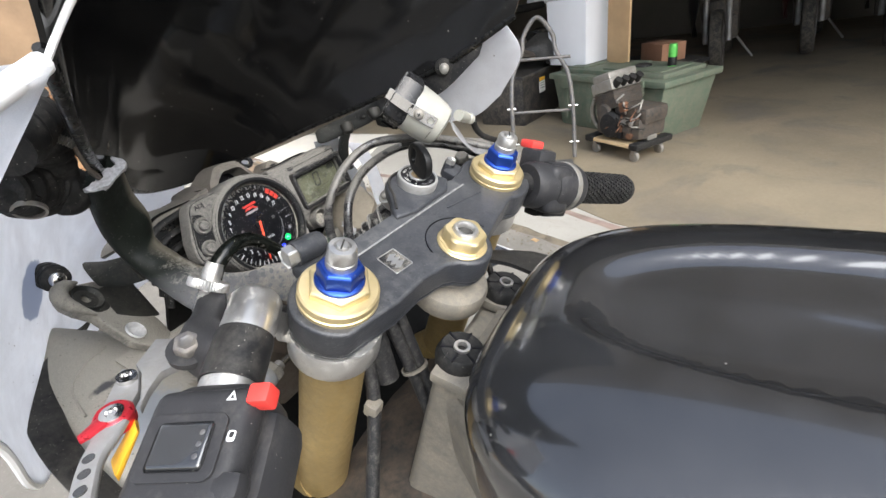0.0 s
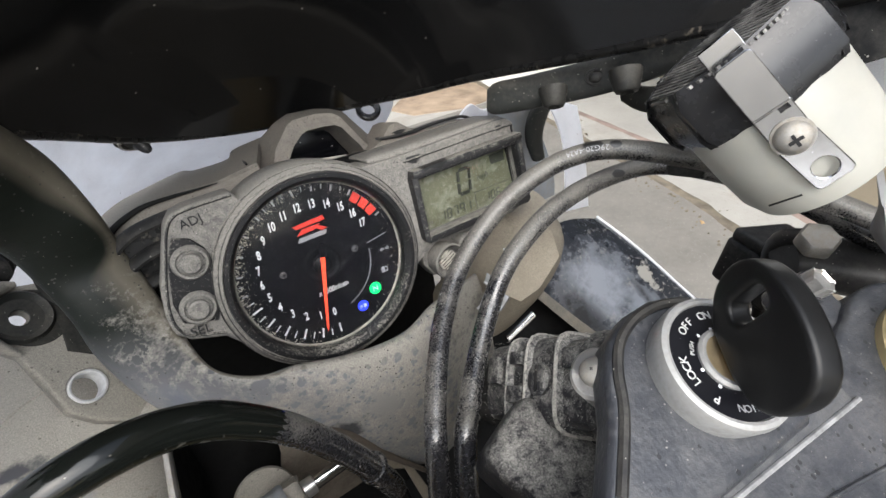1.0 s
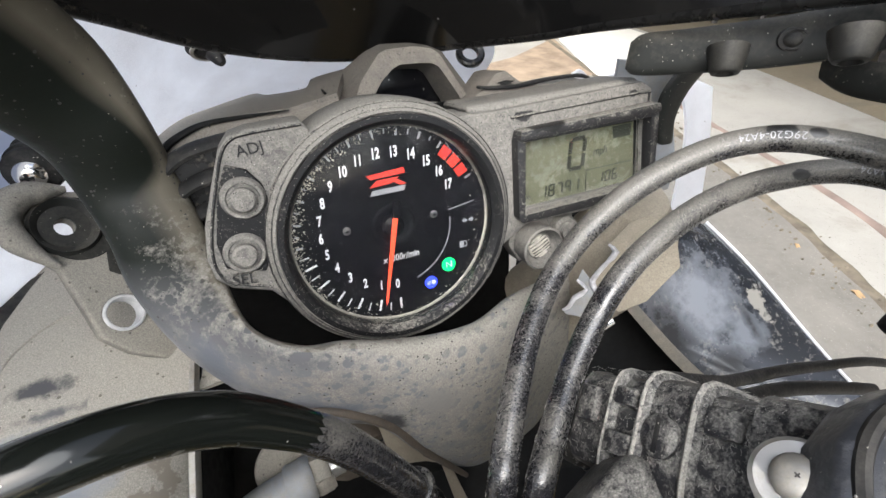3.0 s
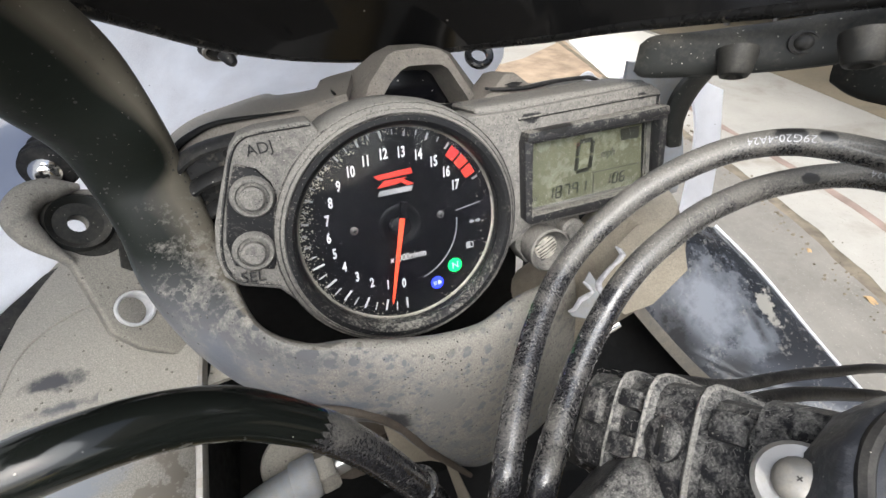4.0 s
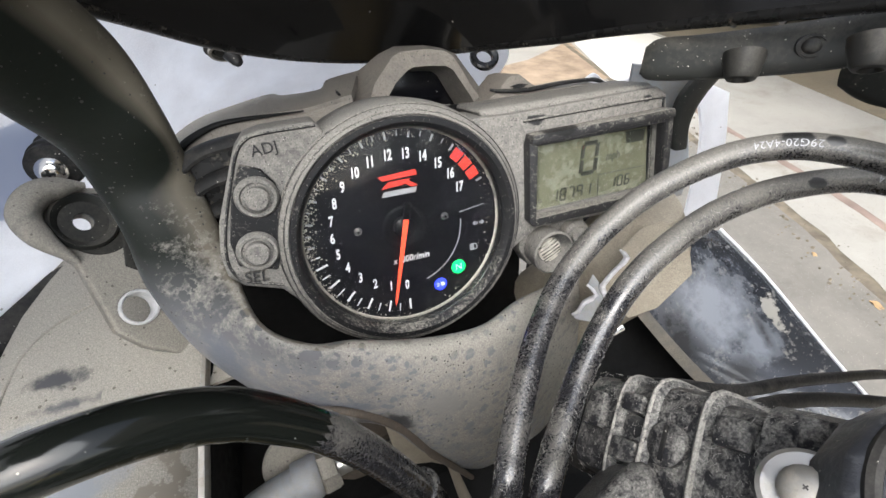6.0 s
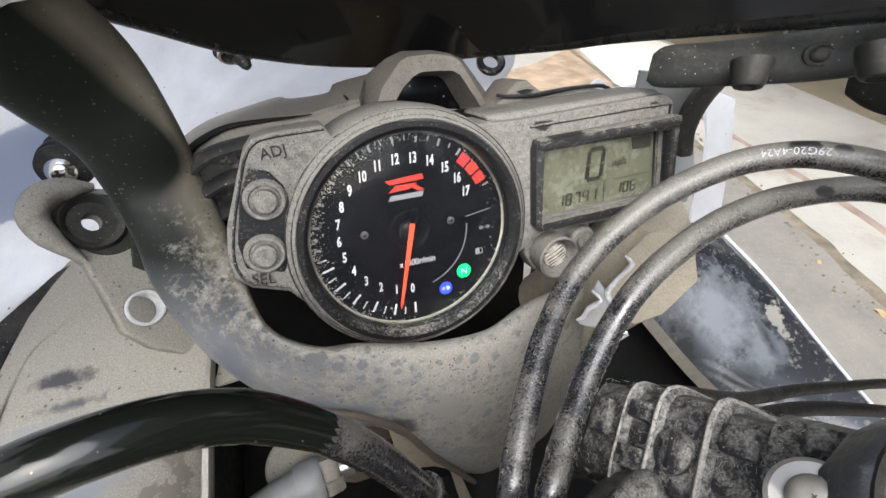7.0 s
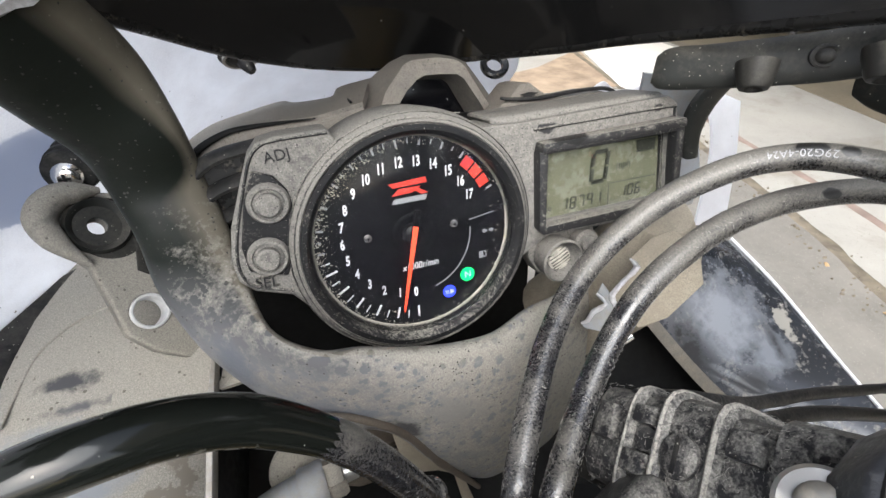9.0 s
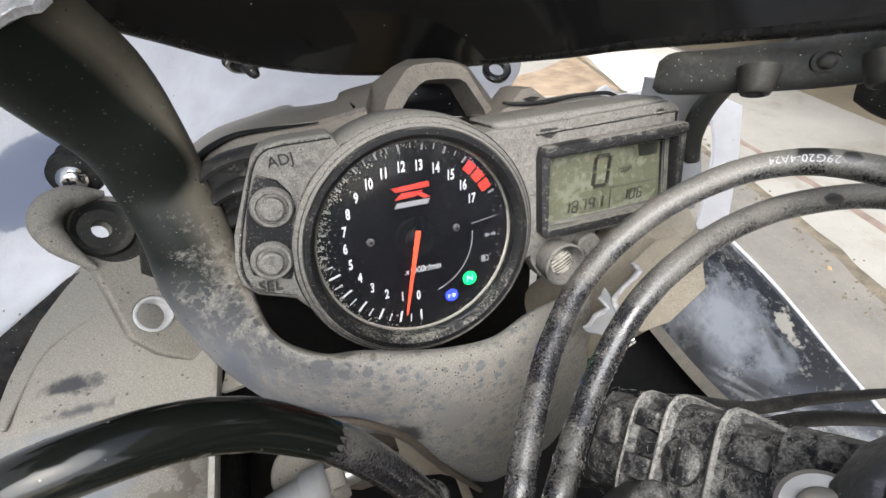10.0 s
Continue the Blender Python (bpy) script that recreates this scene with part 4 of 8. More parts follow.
def parked_bike(loc, rz, tint, label):
    b = thing("motorcycle", label, "motorcycle", loc, "motorcycles in the garage")
    b.rotation_euler = (radians(6), 0, radians(rz))
    for x, w in ((0.70, 0.12), (-0.70, 0.19)):
        m = along((x, 0, 0.31), (0, 1, 0))
        bm = wheel_mesh(0.31, w)
        bm.transform(m)
        t = part("wheel", bm, M_TYRE, b, "black road tyre")
        part("rim", join(lathe([(0.17, -0.05), (0.215, -0.05), (0.215, 0.05), (0.17, 0.05), (0.17, -0.05)], m, 32), *[box(0.03, 0.19, 0.02, m @ Matrix.Rotation(i * math.pi / 3, 4, "Z"), 0.004, at=(0, 0.1, 0)) for i in range(6)], lathe([(0, -0.06), (0.04, -0.06), (0.04, 0.06), (0, 0.06)], m, 16)), M_TUBE, t)
        part("brake_disc", lathe([(0.10, 0.06), (0.15, 0.06), (0.15, 0.065), (0.10, 0.065), (0.10, 0.06)], m, 32), M_TUBE, t)
    part("engine", join(box(0.42, 0.34, 0.32, None, 0.04, at=(0.05, 0, 0.42)), box(0.2, 0.36, 0.18, None, 0.04, at=(0.2, 0, 0.58))), M_ENGINE, b)
    part("fuel_tank", sheet([[(-0.25, -0.08, 0.80), (0.0, -0.15, 0.86), (0.30, -0.12, 0.82)], [(-0.25, 0, 0.86), (0.0, 0, 0.98), (0.32, 0, 0.92)], [(-0.25, 0.08, 0.80), (0.0, 0.15, 0.86), (0.30, 0.12, 0.82)]], 0.05, 6, 6), tint, b)
    part("seat", box(0.55, 0.24, 0.08, None, 0.03, at=(-0.45, 0, 0.86)), M_RUBBER, b)
    part("tail", box(0.35, 0.16, 0.12, None, 0.04, at=(-0.78, 0, 0.93)), tint, b)
    part("fairing", sheet([[(0.25, -0.22, 0.35), (0.5, -0.24, 0.40), (0.72, -0.16, 0.70)], [(0.28, -0.25, 0.65), (0.52, -0.26, 0.75), (0.80, -0.10, 0.9)], [(0.35, -0.20, 0.95), (0.55, -0.20, 1.0), (0.72, -0.05, 1.08)]], 0.01, 5, 5), tint, b)
    for s in (-1, 1):
        part("fork_leg", tube([(0.70, s * 0.10, 0.31), (0.50, s * 0.10, 0.92)], 0.026, 12, 0), M_STEEL, b)
        part("handlebar", tube([(0.48, s * 0.10, 0.93), (0.42, s * 0.34, 0.90)], 0.016, 10, 0), M_BLACK, b)
    part("swingarm", box(0.55, 0.22, 0.07, None, 0.02, at=(-0.45, 0, 0.34)), M_STEEL, b)
    part("stand", tube([(0, 0.15, 0.25), (-0.1, 0.30, 0.0)], 0.012, 8, 0), M_STEEL, b)
    return b


def clutter():
    parked_bike((6.15, -0.20, 0.0), 178, M_BLACK, "black parked motorcycle standing in the dark garage")
    parked_bike((6.97, -1.10, 0.0), 172, mat("dark_red_paint", (0.10, 0.012, 0.012), 0.3, coat=0.5), "dark red parked motorcycle deep in the garage")
    parked_bike((7.10, -1.85, 0.0), 168, M_GLOSS, "black parked motorcycle at the garage side")
    parked_bike((5.2, 2.1, 0.0), 150, M_WHITEBOX, "white and black parked motorcycle behind the totes")
    s = thing("shelf", "dark metal shelf stacked with loose parts", "shelf", (5.4, 3.2, 0))
    for z in (0.5, 1.0, 1.5):
        part("board", box(2.2, 0.5, 0.03, None, 0.004, at=(0, 0, z)), M_BLACK, s)
    for sx in (-1, 1):
        for sy in (-1, 1):
            part("post", box(0.04, 0.04, 1.7, None, 0.004, at=(sx * 1.08, sy * 0.23, 0.85)), M_TUBE, s)
    rng = random.Random(3)
    for k in range(14):
        x, z = 4.45 + 1.9 * rng.random(), rng.choice((0.515, 1.015, 1.515))
        whole("parts_box", box(rng.uniform(0.14, 0.3), 0.3, rng.uniform(0.12, 0.3), None, 0.006, at=(0, 0, 0.1)), rng.choice((M_CARD, M_CARDDARK, M_BLACK, M_WHITEBOX, M_BIN)), "box of parts on the dark shelf", "box", (x, 3.2, z + 0.01), group="boxes on the shelf", rz=rng.uniform(-12, 12))


def yard():
    # pallets and a plant outside, ahead of the bike
    for k, (x, y, rz) in enumerate(((-0.35, 3.9, 12), (0.9, 4.6, 12))):
        for lev in range(7):
            t = thing("pallet", "weathered wooden pallet in a stack", "pallet", (x, y, 0.15 * lev), "stacked pallets")
            t.rotation_euler = (0, 0, radians(rz))
            for i in range(7):
                part("board", box(0.12, 1.0, 0.02, None, 0.002, at=(-0.54 + 0.18 * i, 0, 0.128)), M_PALLET, t)
            for j in (-0.44, 0, 0.44):
                part("bearer", box(1.2, 0.09, 0.09, None, 0.003, at=(0, j, 0.07)), M_PALLET, t)
                part("foot_board", box(1.2, 0.10, 0.018, None, 0.002, at=(0, j, 0.010)), M_PALLET, t)
    rng = random.Random(5)
    p = thing("bush", "low green leafy bush beside the pallets", "bush", (-1.35, 3.6, 0))
    stems, leaves = [], bmesh.new()
    for k in range(26):
        a, r, h = rng.uniform(0, 6.28), rng.uniform(0.05, 0.35), rng.uniform(0.7, 1.15)
        tip = Vector((r * math.cos(a), r * math.sin(a), h))
        stems.append(tube([(0.05 * math.cos(a), 0.05 * math.sin(a), 0), tip * 0.6 + Vector((0, 0, 0.05)), tip], [0.009, 0.003], 6, 4))
        for j in range(16):
            q = tip * rng.uniform(0.45, 1.0) + Vector((rng.gauss(0, 0.05), rng.gauss(0, 0.05), rng.gauss(0, 0.04)))
            mm = Matrix.Translation(q) @ Euler((rng.uniform(-1, 1), rng.uniform(-1, 1), rng.uniform(0, 6.28))).to_matrix().to_4x4()
            s = rng.uniform(0.025, 0.05)
            v = [leaves.verts.new(mm @ Vector(c)) for c in ((-s, 0, 0), (0, s * 0.45, 0.006), (s, 0, 0), (0, -s * 0.45, 0.006))]
            leaves.faces.new(v)
    part("stems", join(*stems), M_PALLET, p)
    part("foliage", leaves, M_PLANT, p)
    whole("fence_wall", box(14, 0.15, 1.9, None, 0.01, at=(0, 0, 0.95)), mat("brown_fence", (0.30, 0.20, 0.12), 0.8, var=0.35, vscale=1.5), "brown boundary wall across the yard", "wall", (-2.0, 7.5, 0), "structure")


# ---- the motorcycle ----
bike = thing("motorcycle", "stripped sport motorcycle with dusty cockpit and smoked screen", "motorcycle", (0, 0, 0))
V = Vector
# frame of the gauges: x across, y up, z towards the rider
G = axes((-0.0094, 0.2337, 0.9025), (0.99985, -0.01712, 0), (0.00423, 0.24714, 0.96897), (-0.01659, -0.96883, 0.24717))
# frame of the top clamp: x across, y forward in its plane, z up the steering axis
C = axes((0.0062, 0.0252, 0.9172), (0.9958, -0.0918, 0), (0.0839, 0.9097, 0.4068), (-0.0373, -0.4051, 0.9135))


def at(m, x, y, z=0.0):
    return m @ Matrix.Translation((x, y, z))


def cluster():
    body = join(
        lathe([(0.0, -0.034), (0.050, -0.034), (0.0555, -0.026), (0.0565, -0.004), (0.0555, 0.0), (0.0, 0.0 - 0.003)], at(G, 0.001, 0.0), 56),
        plate([(-0.030, 0.0525), (-0.050, 0.0520), (-0.0567, 0.0505), (-0.0612, 0.0455), (-0.0662, 0.0344), (-0.0730, 0.0186), (-0.0757, 0.006), (-0.0752, -0.003), (-0.0700, -0.0085), (-0.0560, -0.0140), (-0.0470, -0.0260)] + circle(0.001, 0.0, 0.0500, 10, 208, 120), -0.016, 0.004, G, (), 0.0022, 3),
        plate([(0.036, 0.0445), (0.0563, 0.0440), (0.135, 0.0465), (0.1412, 0.0425), (0.1452, 0.000), (0.1437, -0.0110), (0.130, -0.0150), (0.0674, -0.0130), (0.0520, -0.0220)] + circle(0.001, 0.0, 0.0500, 10, -28, 58), -0.020, 0.004, G,
              ([(0.0640, 0.0290), (0.1375, 0.0298), (0.1390, -0.0050), (0.0635, -0.0056)],), 0.0012, 2),
        plate([(0.040, 0.0470), (0.134, 0.0482), (0.1405, 0.044), (0.1405, 0.036), (0.045, 0.036)], -0.030, 0.0005, G, (), 0.0035, 3),
        plate([(0.060, -0.0145), (0.0990, -0.0150), (0.1015, -0.0225), (0.095, -0.0310), (0.084, -0.0330), (0.066, -0.0370), (0.060, -0.026)], -0.014, -0.002, G, (), 0.002, 2))
    c = part("instrument_panel", body, M_CLUSTER, bike, "dust-caked grey instrument cluster housing")
    # raised frame round the dial
    bez = lathe([(0.0508, 0.0084), (0.0514, 0.0088), (0.0524, 0.0080), (0.0540, 0.0070), (0.0556, 0.0045), (0.0565, -0.004), (0.0508, -0.004), (0.0508, 0.0084)], at(G, 0.001, 0.0), 72)
    part("bezel", bez, M_CLUSTER, c, "grey bezel ring furred with dust")
    part("inner_bezel", lathe([(0.0455, 0.001), (0.0460, 0.0060), (0.0470, 0.0086), (0.0484, 0.0100), (0.0506, 0.0100), (0.0510, 0.0086), (0.0510, -0.003), (0.0455, -0.003), (0.0455, 0.001)], at(G, 0.001, 0.0), 72), M_RIM, c, "worn black inner ring")
    edge_l = [(-0.030, 0.0510), (-0.0490, 0.0506), (-0.0556, 0.0492), (-0.0600, 0.0446), (-0.0648, 0.0335), (-0.0705, 0.0180), (-0.0732, 0.0065), (-0.0727, -0.0010), (-0.0690, -0.0060), (-0.0550, -0.0115)]
    part("moulded_line", tube([G @ V((x, y, 0.0040)) for x, y in edge_l], 0.0007, 6, 4), M_BEZEL, c, "dark moulded line along the housing")
    part("moulded_line", tube([G @ V((x, y, 0.0041)) for x, y in [(0.060, 0.0400), (0.100, 0.0408), (0.1365, 0.0412), (0.1392, 0.038), (0.1420, 0.015), (0.1425, -0.004)]], 0.0007, 6, 4), M_BEZEL, c, "dark moulded line along the housing")
    for rr in (0.0527, 0.0550):
        part("bezel_line", lathe([(rr - 0.0004, 0.0080 - (rr - 0.0522) * 0.9), (rr, 0.0086 - (rr - 0.0522) * 0.9), (rr + 0.0004, 0.0080 - (rr - 0.0522) * 0.9), (rr - 0.0004, 0.0080 - (rr - 0.0522) * 0.9)], at(G, 0.001, 0.0), 72), M_BEZEL, c)
    part("dust_line", lathe([(0.0448, 0.0012), (0.0462, 0.0030), (0.0462, 0.0012), (0.0448, 0.0012)], at(G, 0.001, 0.0), 72), M_PLATE, c, "pale dust collected inside the lens")
    # Pale tube drawn in place of the bright reflection along the lens rim.
    part("dust_arc", tube([G @ V((0.001 + 0.0450 * math.cos(radians(a)), 0.0450 * math.sin(radians(a)), 0.0014)) for a in range(-128, 16, 8)], 0.00035, 6, 2), M_DUSTGLINT, c, "thin pale arc painted as the highlight on the lens edge")
    rng = random.Random(5)
    flakes = []
    for _ in range(560):
        a = rng.gauss(165, 34) if rng.random() < 0.68 else rng.uniform(0, 360)
        rr, sz = 0.0455 - abs(rng.gauss(0, 0.0028)), rng.uniform(0.00012, 0.00048)
        flakes.append(box(sz * rng.uniform(1, 2.2), sz, sz * 0.6, at(G, 0.001 + rr * math.cos(radians(a)), rr * math.sin(radians(a)), 0.0006) @ Matrix.Rotation(rng.uniform(0, 6), 4, "Z"), 0))
    tagged(part("dust_flakes", join(*flakes), M_DUSTGLINT, c, "pale crumbs of dust under the lens"), kind="stuff")
    dial = part("dial", lathe([(0.0, 0.0), (0.0460, 0.0), (0.0460, -0.002), (0.0, -0.002)], at(G, 0.001, 0.0), 64), M_DIAL, c, "black tachometer dial with white print")
    # numbers, ticks and marks
    for i in range(18):
        a = radians(-92.0 - 14.47 * i)
        x, y = -0.0008 + 0.0312 * math.cos(a), 0.0030 + 0.0312 * math.sin(a)
        part("numeral", writing(str(i), 0.0063, at(G, x, y, 0.0003) @ Matrix.Rotation(radians(2), 4, "Z") @ Matrix.Diagonal((0.62, 1, 1, 1)), 0.0001, shear=0.16, bold=0.00017), M_PRINT, dial)
        for half in ((0,) if i == 17 else (0, 1)):
            b = a - radians(7.235 * half)
            r0, r1 = (0.0372, 0.0428) if not half else (0.0388, 0.0428)
            if i >= 6:
                r0 = r1 - (r1 - r0) * 0.55
            m = at(G, 0, 0.0012, 0.0003) @ Matrix.Rotation(b, 4, "Z")
            w = 0.0009 if not half else 0.0005
            part("tick", box(r1 - r0, w, 0.0002, m, 0, at=((r0 + r1) / 2, 0, 0)), M_PRINT if i < 6 else M_GREYPRINT, dial)
    for k in range(3):
        m = at(G, 0, 0.0012, 0.0003) @ Matrix.Rotation(radians(45 - 8.2 * k), 4, "Z")
        part("red_zone", plate([(0.0372, -0.0022), (0.0424, -0.0025), (0.0424, 0.0025), (0.0372, 0.0022)], 0, 0.0002, m), M_RED, dial, "red over-rev block")
    part("unit_text", writing("x1000r/min", 0.0046, at(G, 0.002, -0.0148, 0.0003) @ Matrix.Diagonal((0.82, 1, 1, 1)), 0.0001, shear=0.15), M_PRINT, dial)
    # plain emblem: slanted red blocks over a short white bar
    for pts in ([(-0.0085, 0.0255), (0.0085, 0.0265), (0.0090, 0.0240), (-0.0065, 0.0235)], [(-0.0040, 0.0228), (0.0060, 0.0228), (0.0020, 0.0205), (-0.0075, 0.0200)], [(0.0015, 0.0222), (0.0045, 0.0222), (0.0092, 0.0192), (0.0060, 0.0190)]):
        part("emblem", plate(pts, 0.0001, 0.0003, G), M_RED, dial, "slanted red emblem block")
    part("emblem_bar", plate([(-0.0065, 0.0186), (0.0085, 0.0186), (0.0075, 0.0163), (-0.0080, 0.0163)], 0.0001, 0.0003, G), M_GREYPRINT, dial)
    part("arc_line", join(*[box(0.0005, 0.0020, 0.0002, at(G, 0.0, -0.001, 0.0003) @ Matrix.Rotation(radians(-2 - 3.6 * k), 4, "Z"), 0, at=(0.0278, 0, 0)) for k in range(20)]), M_GREYPRINT, dial)
    part("divider", box(0.013, 0.0004, 0.0002, at(G, 0.034, 0.0035, 0.0003) @ Matrix.Rotation(radians(8), 4, "Z"), 0), M_GREYPRINT, dial)
    part("dial_recess", lathe([(0.0075, 0.0002), (0.0090, 0.0006), (0.0105, 0.0002), (0.0075, 0.0002)], at(G, 0.0005, 0.0007), 32), M_DIAL, dial)
    for x, y in ((-0.0205, 0.0034), (0.0200, 0.0022)):
        s = part("dial_screw", screw(at(G, x, y, 0.0002), 0.0018, 0.0008), M_TUBE, dial, "tiny dark screw")
        part("screw_recess", cross_mark(at(G, x, y, 0.0002), 0.0016, 0.0009), M_DIAL, s)
    # tell-tale lamps
    part("neutral_lamp", lathe([(0, 0.0002), (0.0036, 0.0002), (0.0036, 0.0005), (0, 0.0006)], at(G, 0.0249, -0.0253), 24), M_GREEN, dial, "lit green neutral lamp")
    part("neutral_letter", writing("N", 0.0046, at(G, 0.0249, -0.0253, 0.0008), 0.0001), M_PRINT, dial)
    part("beam_lamp", lathe([(0, 0.0002), (0.0032, 0.0002), (0.0032, 0.0005), (0, 0.0006)], at(G, 0.0149, -0.0323), 24), M_BLUEL, dial, "lit blue main-beam lamp")
    part("beam_icon", join(plate([(0.0002, -0.0011), (0.0012, -0.0011), (0.0021, -0.0004), (0.0021, 0.0004), (0.0012, 0.0011), (0.0002, 0.0011)], 0.0007, 0.0008, at(G, 0.0149, -0.0323)), *[box(0.0017, 0.0003, 0.0001, at(G, 0.0149, -0.0323, 0.0008), 0, at=(-0.0013, 0.0007 * k, 0)) for k in (-1, 0, 1)]), M_PRINT, dial)
    part("turn_icon", join(*[plate([(s * 0.0004, -0.0005), (s * 0.0016, -0.0005), (s * 0.0016, -0.0013), (s * 0.0031, 0), (s * 0.0016, 0.0013), (s * 0.0016, 0.0005), (s * 0.0004, 0.0005)], 0.0001, 0.0003, at(G, 0.037, -0.0047)) for s in (-1, 1)]), M_GREYPRINT, dial, "unlit turn signal arrows")
    part("fuel_icon", join(plate(rounded(0.0022, 0.0034, 0.0003), 0.0001, 0.0003, at(G, 0.0328, -0.0166)), tube([(0.0341, -0.0178, 0.0003), (0.0352, -0.0178, 0.0003), (0.0352, -0.0158, 0.0003), (0.0343, -0.0150, 0.0003)], 0.0003, 6, 4, m=G)), M_GREYPRINT, dial, "unlit fuel pump symbol")
    for k in range(4):
        part("warning_dot", lathe([(0.0013, 0.0), (0.0021, 0.0), (0.0021, 0.0004), (0.0013, 0.0004), (0.0013, 0)], at(G, -0.006 + 0.0060 * k, 0.0438 + 0.0002 * k), 16), M_BEZEL, dial)
    # needle at low revs
    val = 0.80
    a = radians(-92.0 - 14.47 * val)
    nm = at(G, 0.0, 0.0015, 0.0032) @ Matrix.Rotation(a, 4, "Z")
    nd = part("needle", plate([(-0.0040, -0.00125), (0.036, -0.00055), (0.0388, 0.0), (0.036, 0.00055), (-0.0040, 0.00125)], -0.0004, 0.0004, nm, (), 0.0002, 1), M_NEEDLE, dial, "lit red tachometer needle")
    part("needle_tail", box(0.0075, 0.0030, 0.0012, nm, 0.0003, 1, at=(-0.0080, 0, 0)), M_DIAL, nd, "black needle counterweight")
    part("needle_hub", lathe([(0, 0.0), (0.0048, 0.0), (0.0048, 0.0026), (0.0040, 0.0032), (0, 0.0032)], at(G, 0.0, 0.0015, 0.0), 28), M_DIAL, nd)
    lens = part("lens", lathe([(0.0, 0.0080), (0.0458, 0.0066), (0.0458, 0.0060), (0.0, 0.0074)], at(G, 0.001, 0.0), 48), M_GLASS, c, "clear dial lens")
    lens.visible_shadow = False
    # screen with segments
    lcd = part("lcd_screen", plate([(0.0655, 0.0262), (0.1352, 0.0268), (0.1378, -0.0050), (0.0645, -0.0058)], -0.0030, -0.0010, G), M_LCD, c, "grey-green liquid crystal display")

    def seg_digit(ch, x, y, w, h, th, slant=0.10):
        on = {"0": "abcdef", "1": "bc", "7": "abc", "8": "abcdefg", "9": "abcfg", "5": "acdfg", "6": "acdefg"}[ch]
        spots = {"a": (0, h / 2, w, th), "g": (0, 0, w, th), "d": (0, -h / 2, w, th), "f": (-w / 2, h / 4, th, h / 2), "b": (w / 2, h / 4, th, h / 2), "e": (-w / 2, -h / 4, th, h / 2), "c": (w / 2, -h / 4, th, h / 2)}
        out = []
        for k in on:
            cx, cy, sw, sh = spots[k]
            sw, sh = sw * 0.86 if sw > th else sw, sh * 0.86 if sh > th else sh
            out.append(plate([(x + cx + px * sw / 2 + slant * (cy + py * sh / 2), y + cy + py * sh / 2) for px, py in ((-1, -1), (1, -1), (1, 1), (-1, 1))], -0.0009, -0.0006, G))
        return join(*out)

    part("speed_digit", seg_digit("0", 0.1000, 0.0160, 0.0085, 0.0150, 0.0022), M_LCDINK, lcd, "large dark zero segment digit")
    for k, ch in enumerate("18791"):
        part("odometer_digit", seg_digit(ch, 0.0800 + 0.0050 * k, -0.0002, 0.0030, 0.0058, 0.00075), M_LCDINK, lcd)
    for k, ch in enumerate("106"):
        part("temperature_digit", seg_digit(ch, 0.1155 + 0.0046 * k, 0.0008, 0.0028, 0.0054, 0.00075), M_LCDINK, lcd)
    part("speed_unit", writing("mph", 0.0062, at(G, 0.1145, 0.0150, -0.0008) @ Matrix.Diagonal((0.8, 1, 1, 1)), 0.0001, shear=0.1), M_LCDINK, lcd)
    part("lcd_rule", join(box(0.030, 0.0004, 0.0002, at(G, 0.1205, 0.0062, -0.0008), 0), box(0.0004, 0.0100, 0.0002, at(G, 0.1062, 0.0002, -0.0008), 0)), M_LCDINK, lcd)
    part("lcd_block", plate([(0.1215, 0.0262), (0.1335, 0.0262), (0.1335, 0.0200), (0.1225, 0.0200)], -0.0009, -0.0006, G), M_LCDINK, lcd, "dark rectangular display field")
    part("lcd_mark", join(lathe([(0.0006, 0), (0.0010, 0), (0.0010, 0.0002), (0.0006, 0.0002), (0.0006, 0)], at(G, 0.0690, -0.0015, -0.0008), 12), lathe([(0.0006, 0), (0.0010, 0), (0.0010, 0.0002), (0.0006, 0.0002), (0.0006, 0)], at(G, 0.0714, -0.0012, -0.0008), 12)), M_LCDINK, lcd)
    part("lcd_surround", plate([(0.0635, 0.0300), (0.1385, 0.0305), (0.1400, -0.0090), (0.0625, -0.0090)], -0.0040, -0.0015, G, ([(0.0668, 0.0250), (0.1340, 0.0255), (0.1365, -0.0040), (0.0660, -0.0046)],)), M_BLACK, lcd, "black mask round the display")
    win = part("lcd_window", plate([(0.0640, 0.0272), (0.1352, 0.0276), (0.1380, -0.0060), (0.0630, -0.0064)], 0.0018, 0.0024, G), M_GLASS, c, "clear display window")
    win.visible_shadow = False
    hood = join(plate([(0.0612, 0.0335), (0.1402, 0.0352), (0.1420, 0.0310), (0.1428, -0.0085), (0.1405, -0.0105), (0.0625, -0.0098), (0.0600, -0.007), (0.0600, 0.0300)], 0.003, 0.0095, G,
                      ([(0.0645, 0.0292), (0.1372, 0.0298), (0.1392, -0.0050), (0.0635, -0.0056)],), 0.0010, 2),
                plate([(0.0600, 0.0302), (0.1419, 0.0318), (0.1408, 0.0365), (0.0612, 0.0347)], 0.003, 0.0115, G, (), 0.0016, 2))
    part("lcd_hood", hood, M_BEZEL, c, "black hooded frame round the display, dust on top")
    # buttons
    part("button_inset", plate([(-0.0700, 0.0010), (-0.0560, -0.0040), (-0.0515, 0.005), (-0.0475, 0.020), (-0.0490, 0.032), (-0.0530, 0.038), (-0.0600, 0.0410), (-0.0655, 0.030), (-0.0705, 0.012)], 0.003, 0.0052, G, (), 0.0006, 1), M_RIM, c, "dark grained button inset")
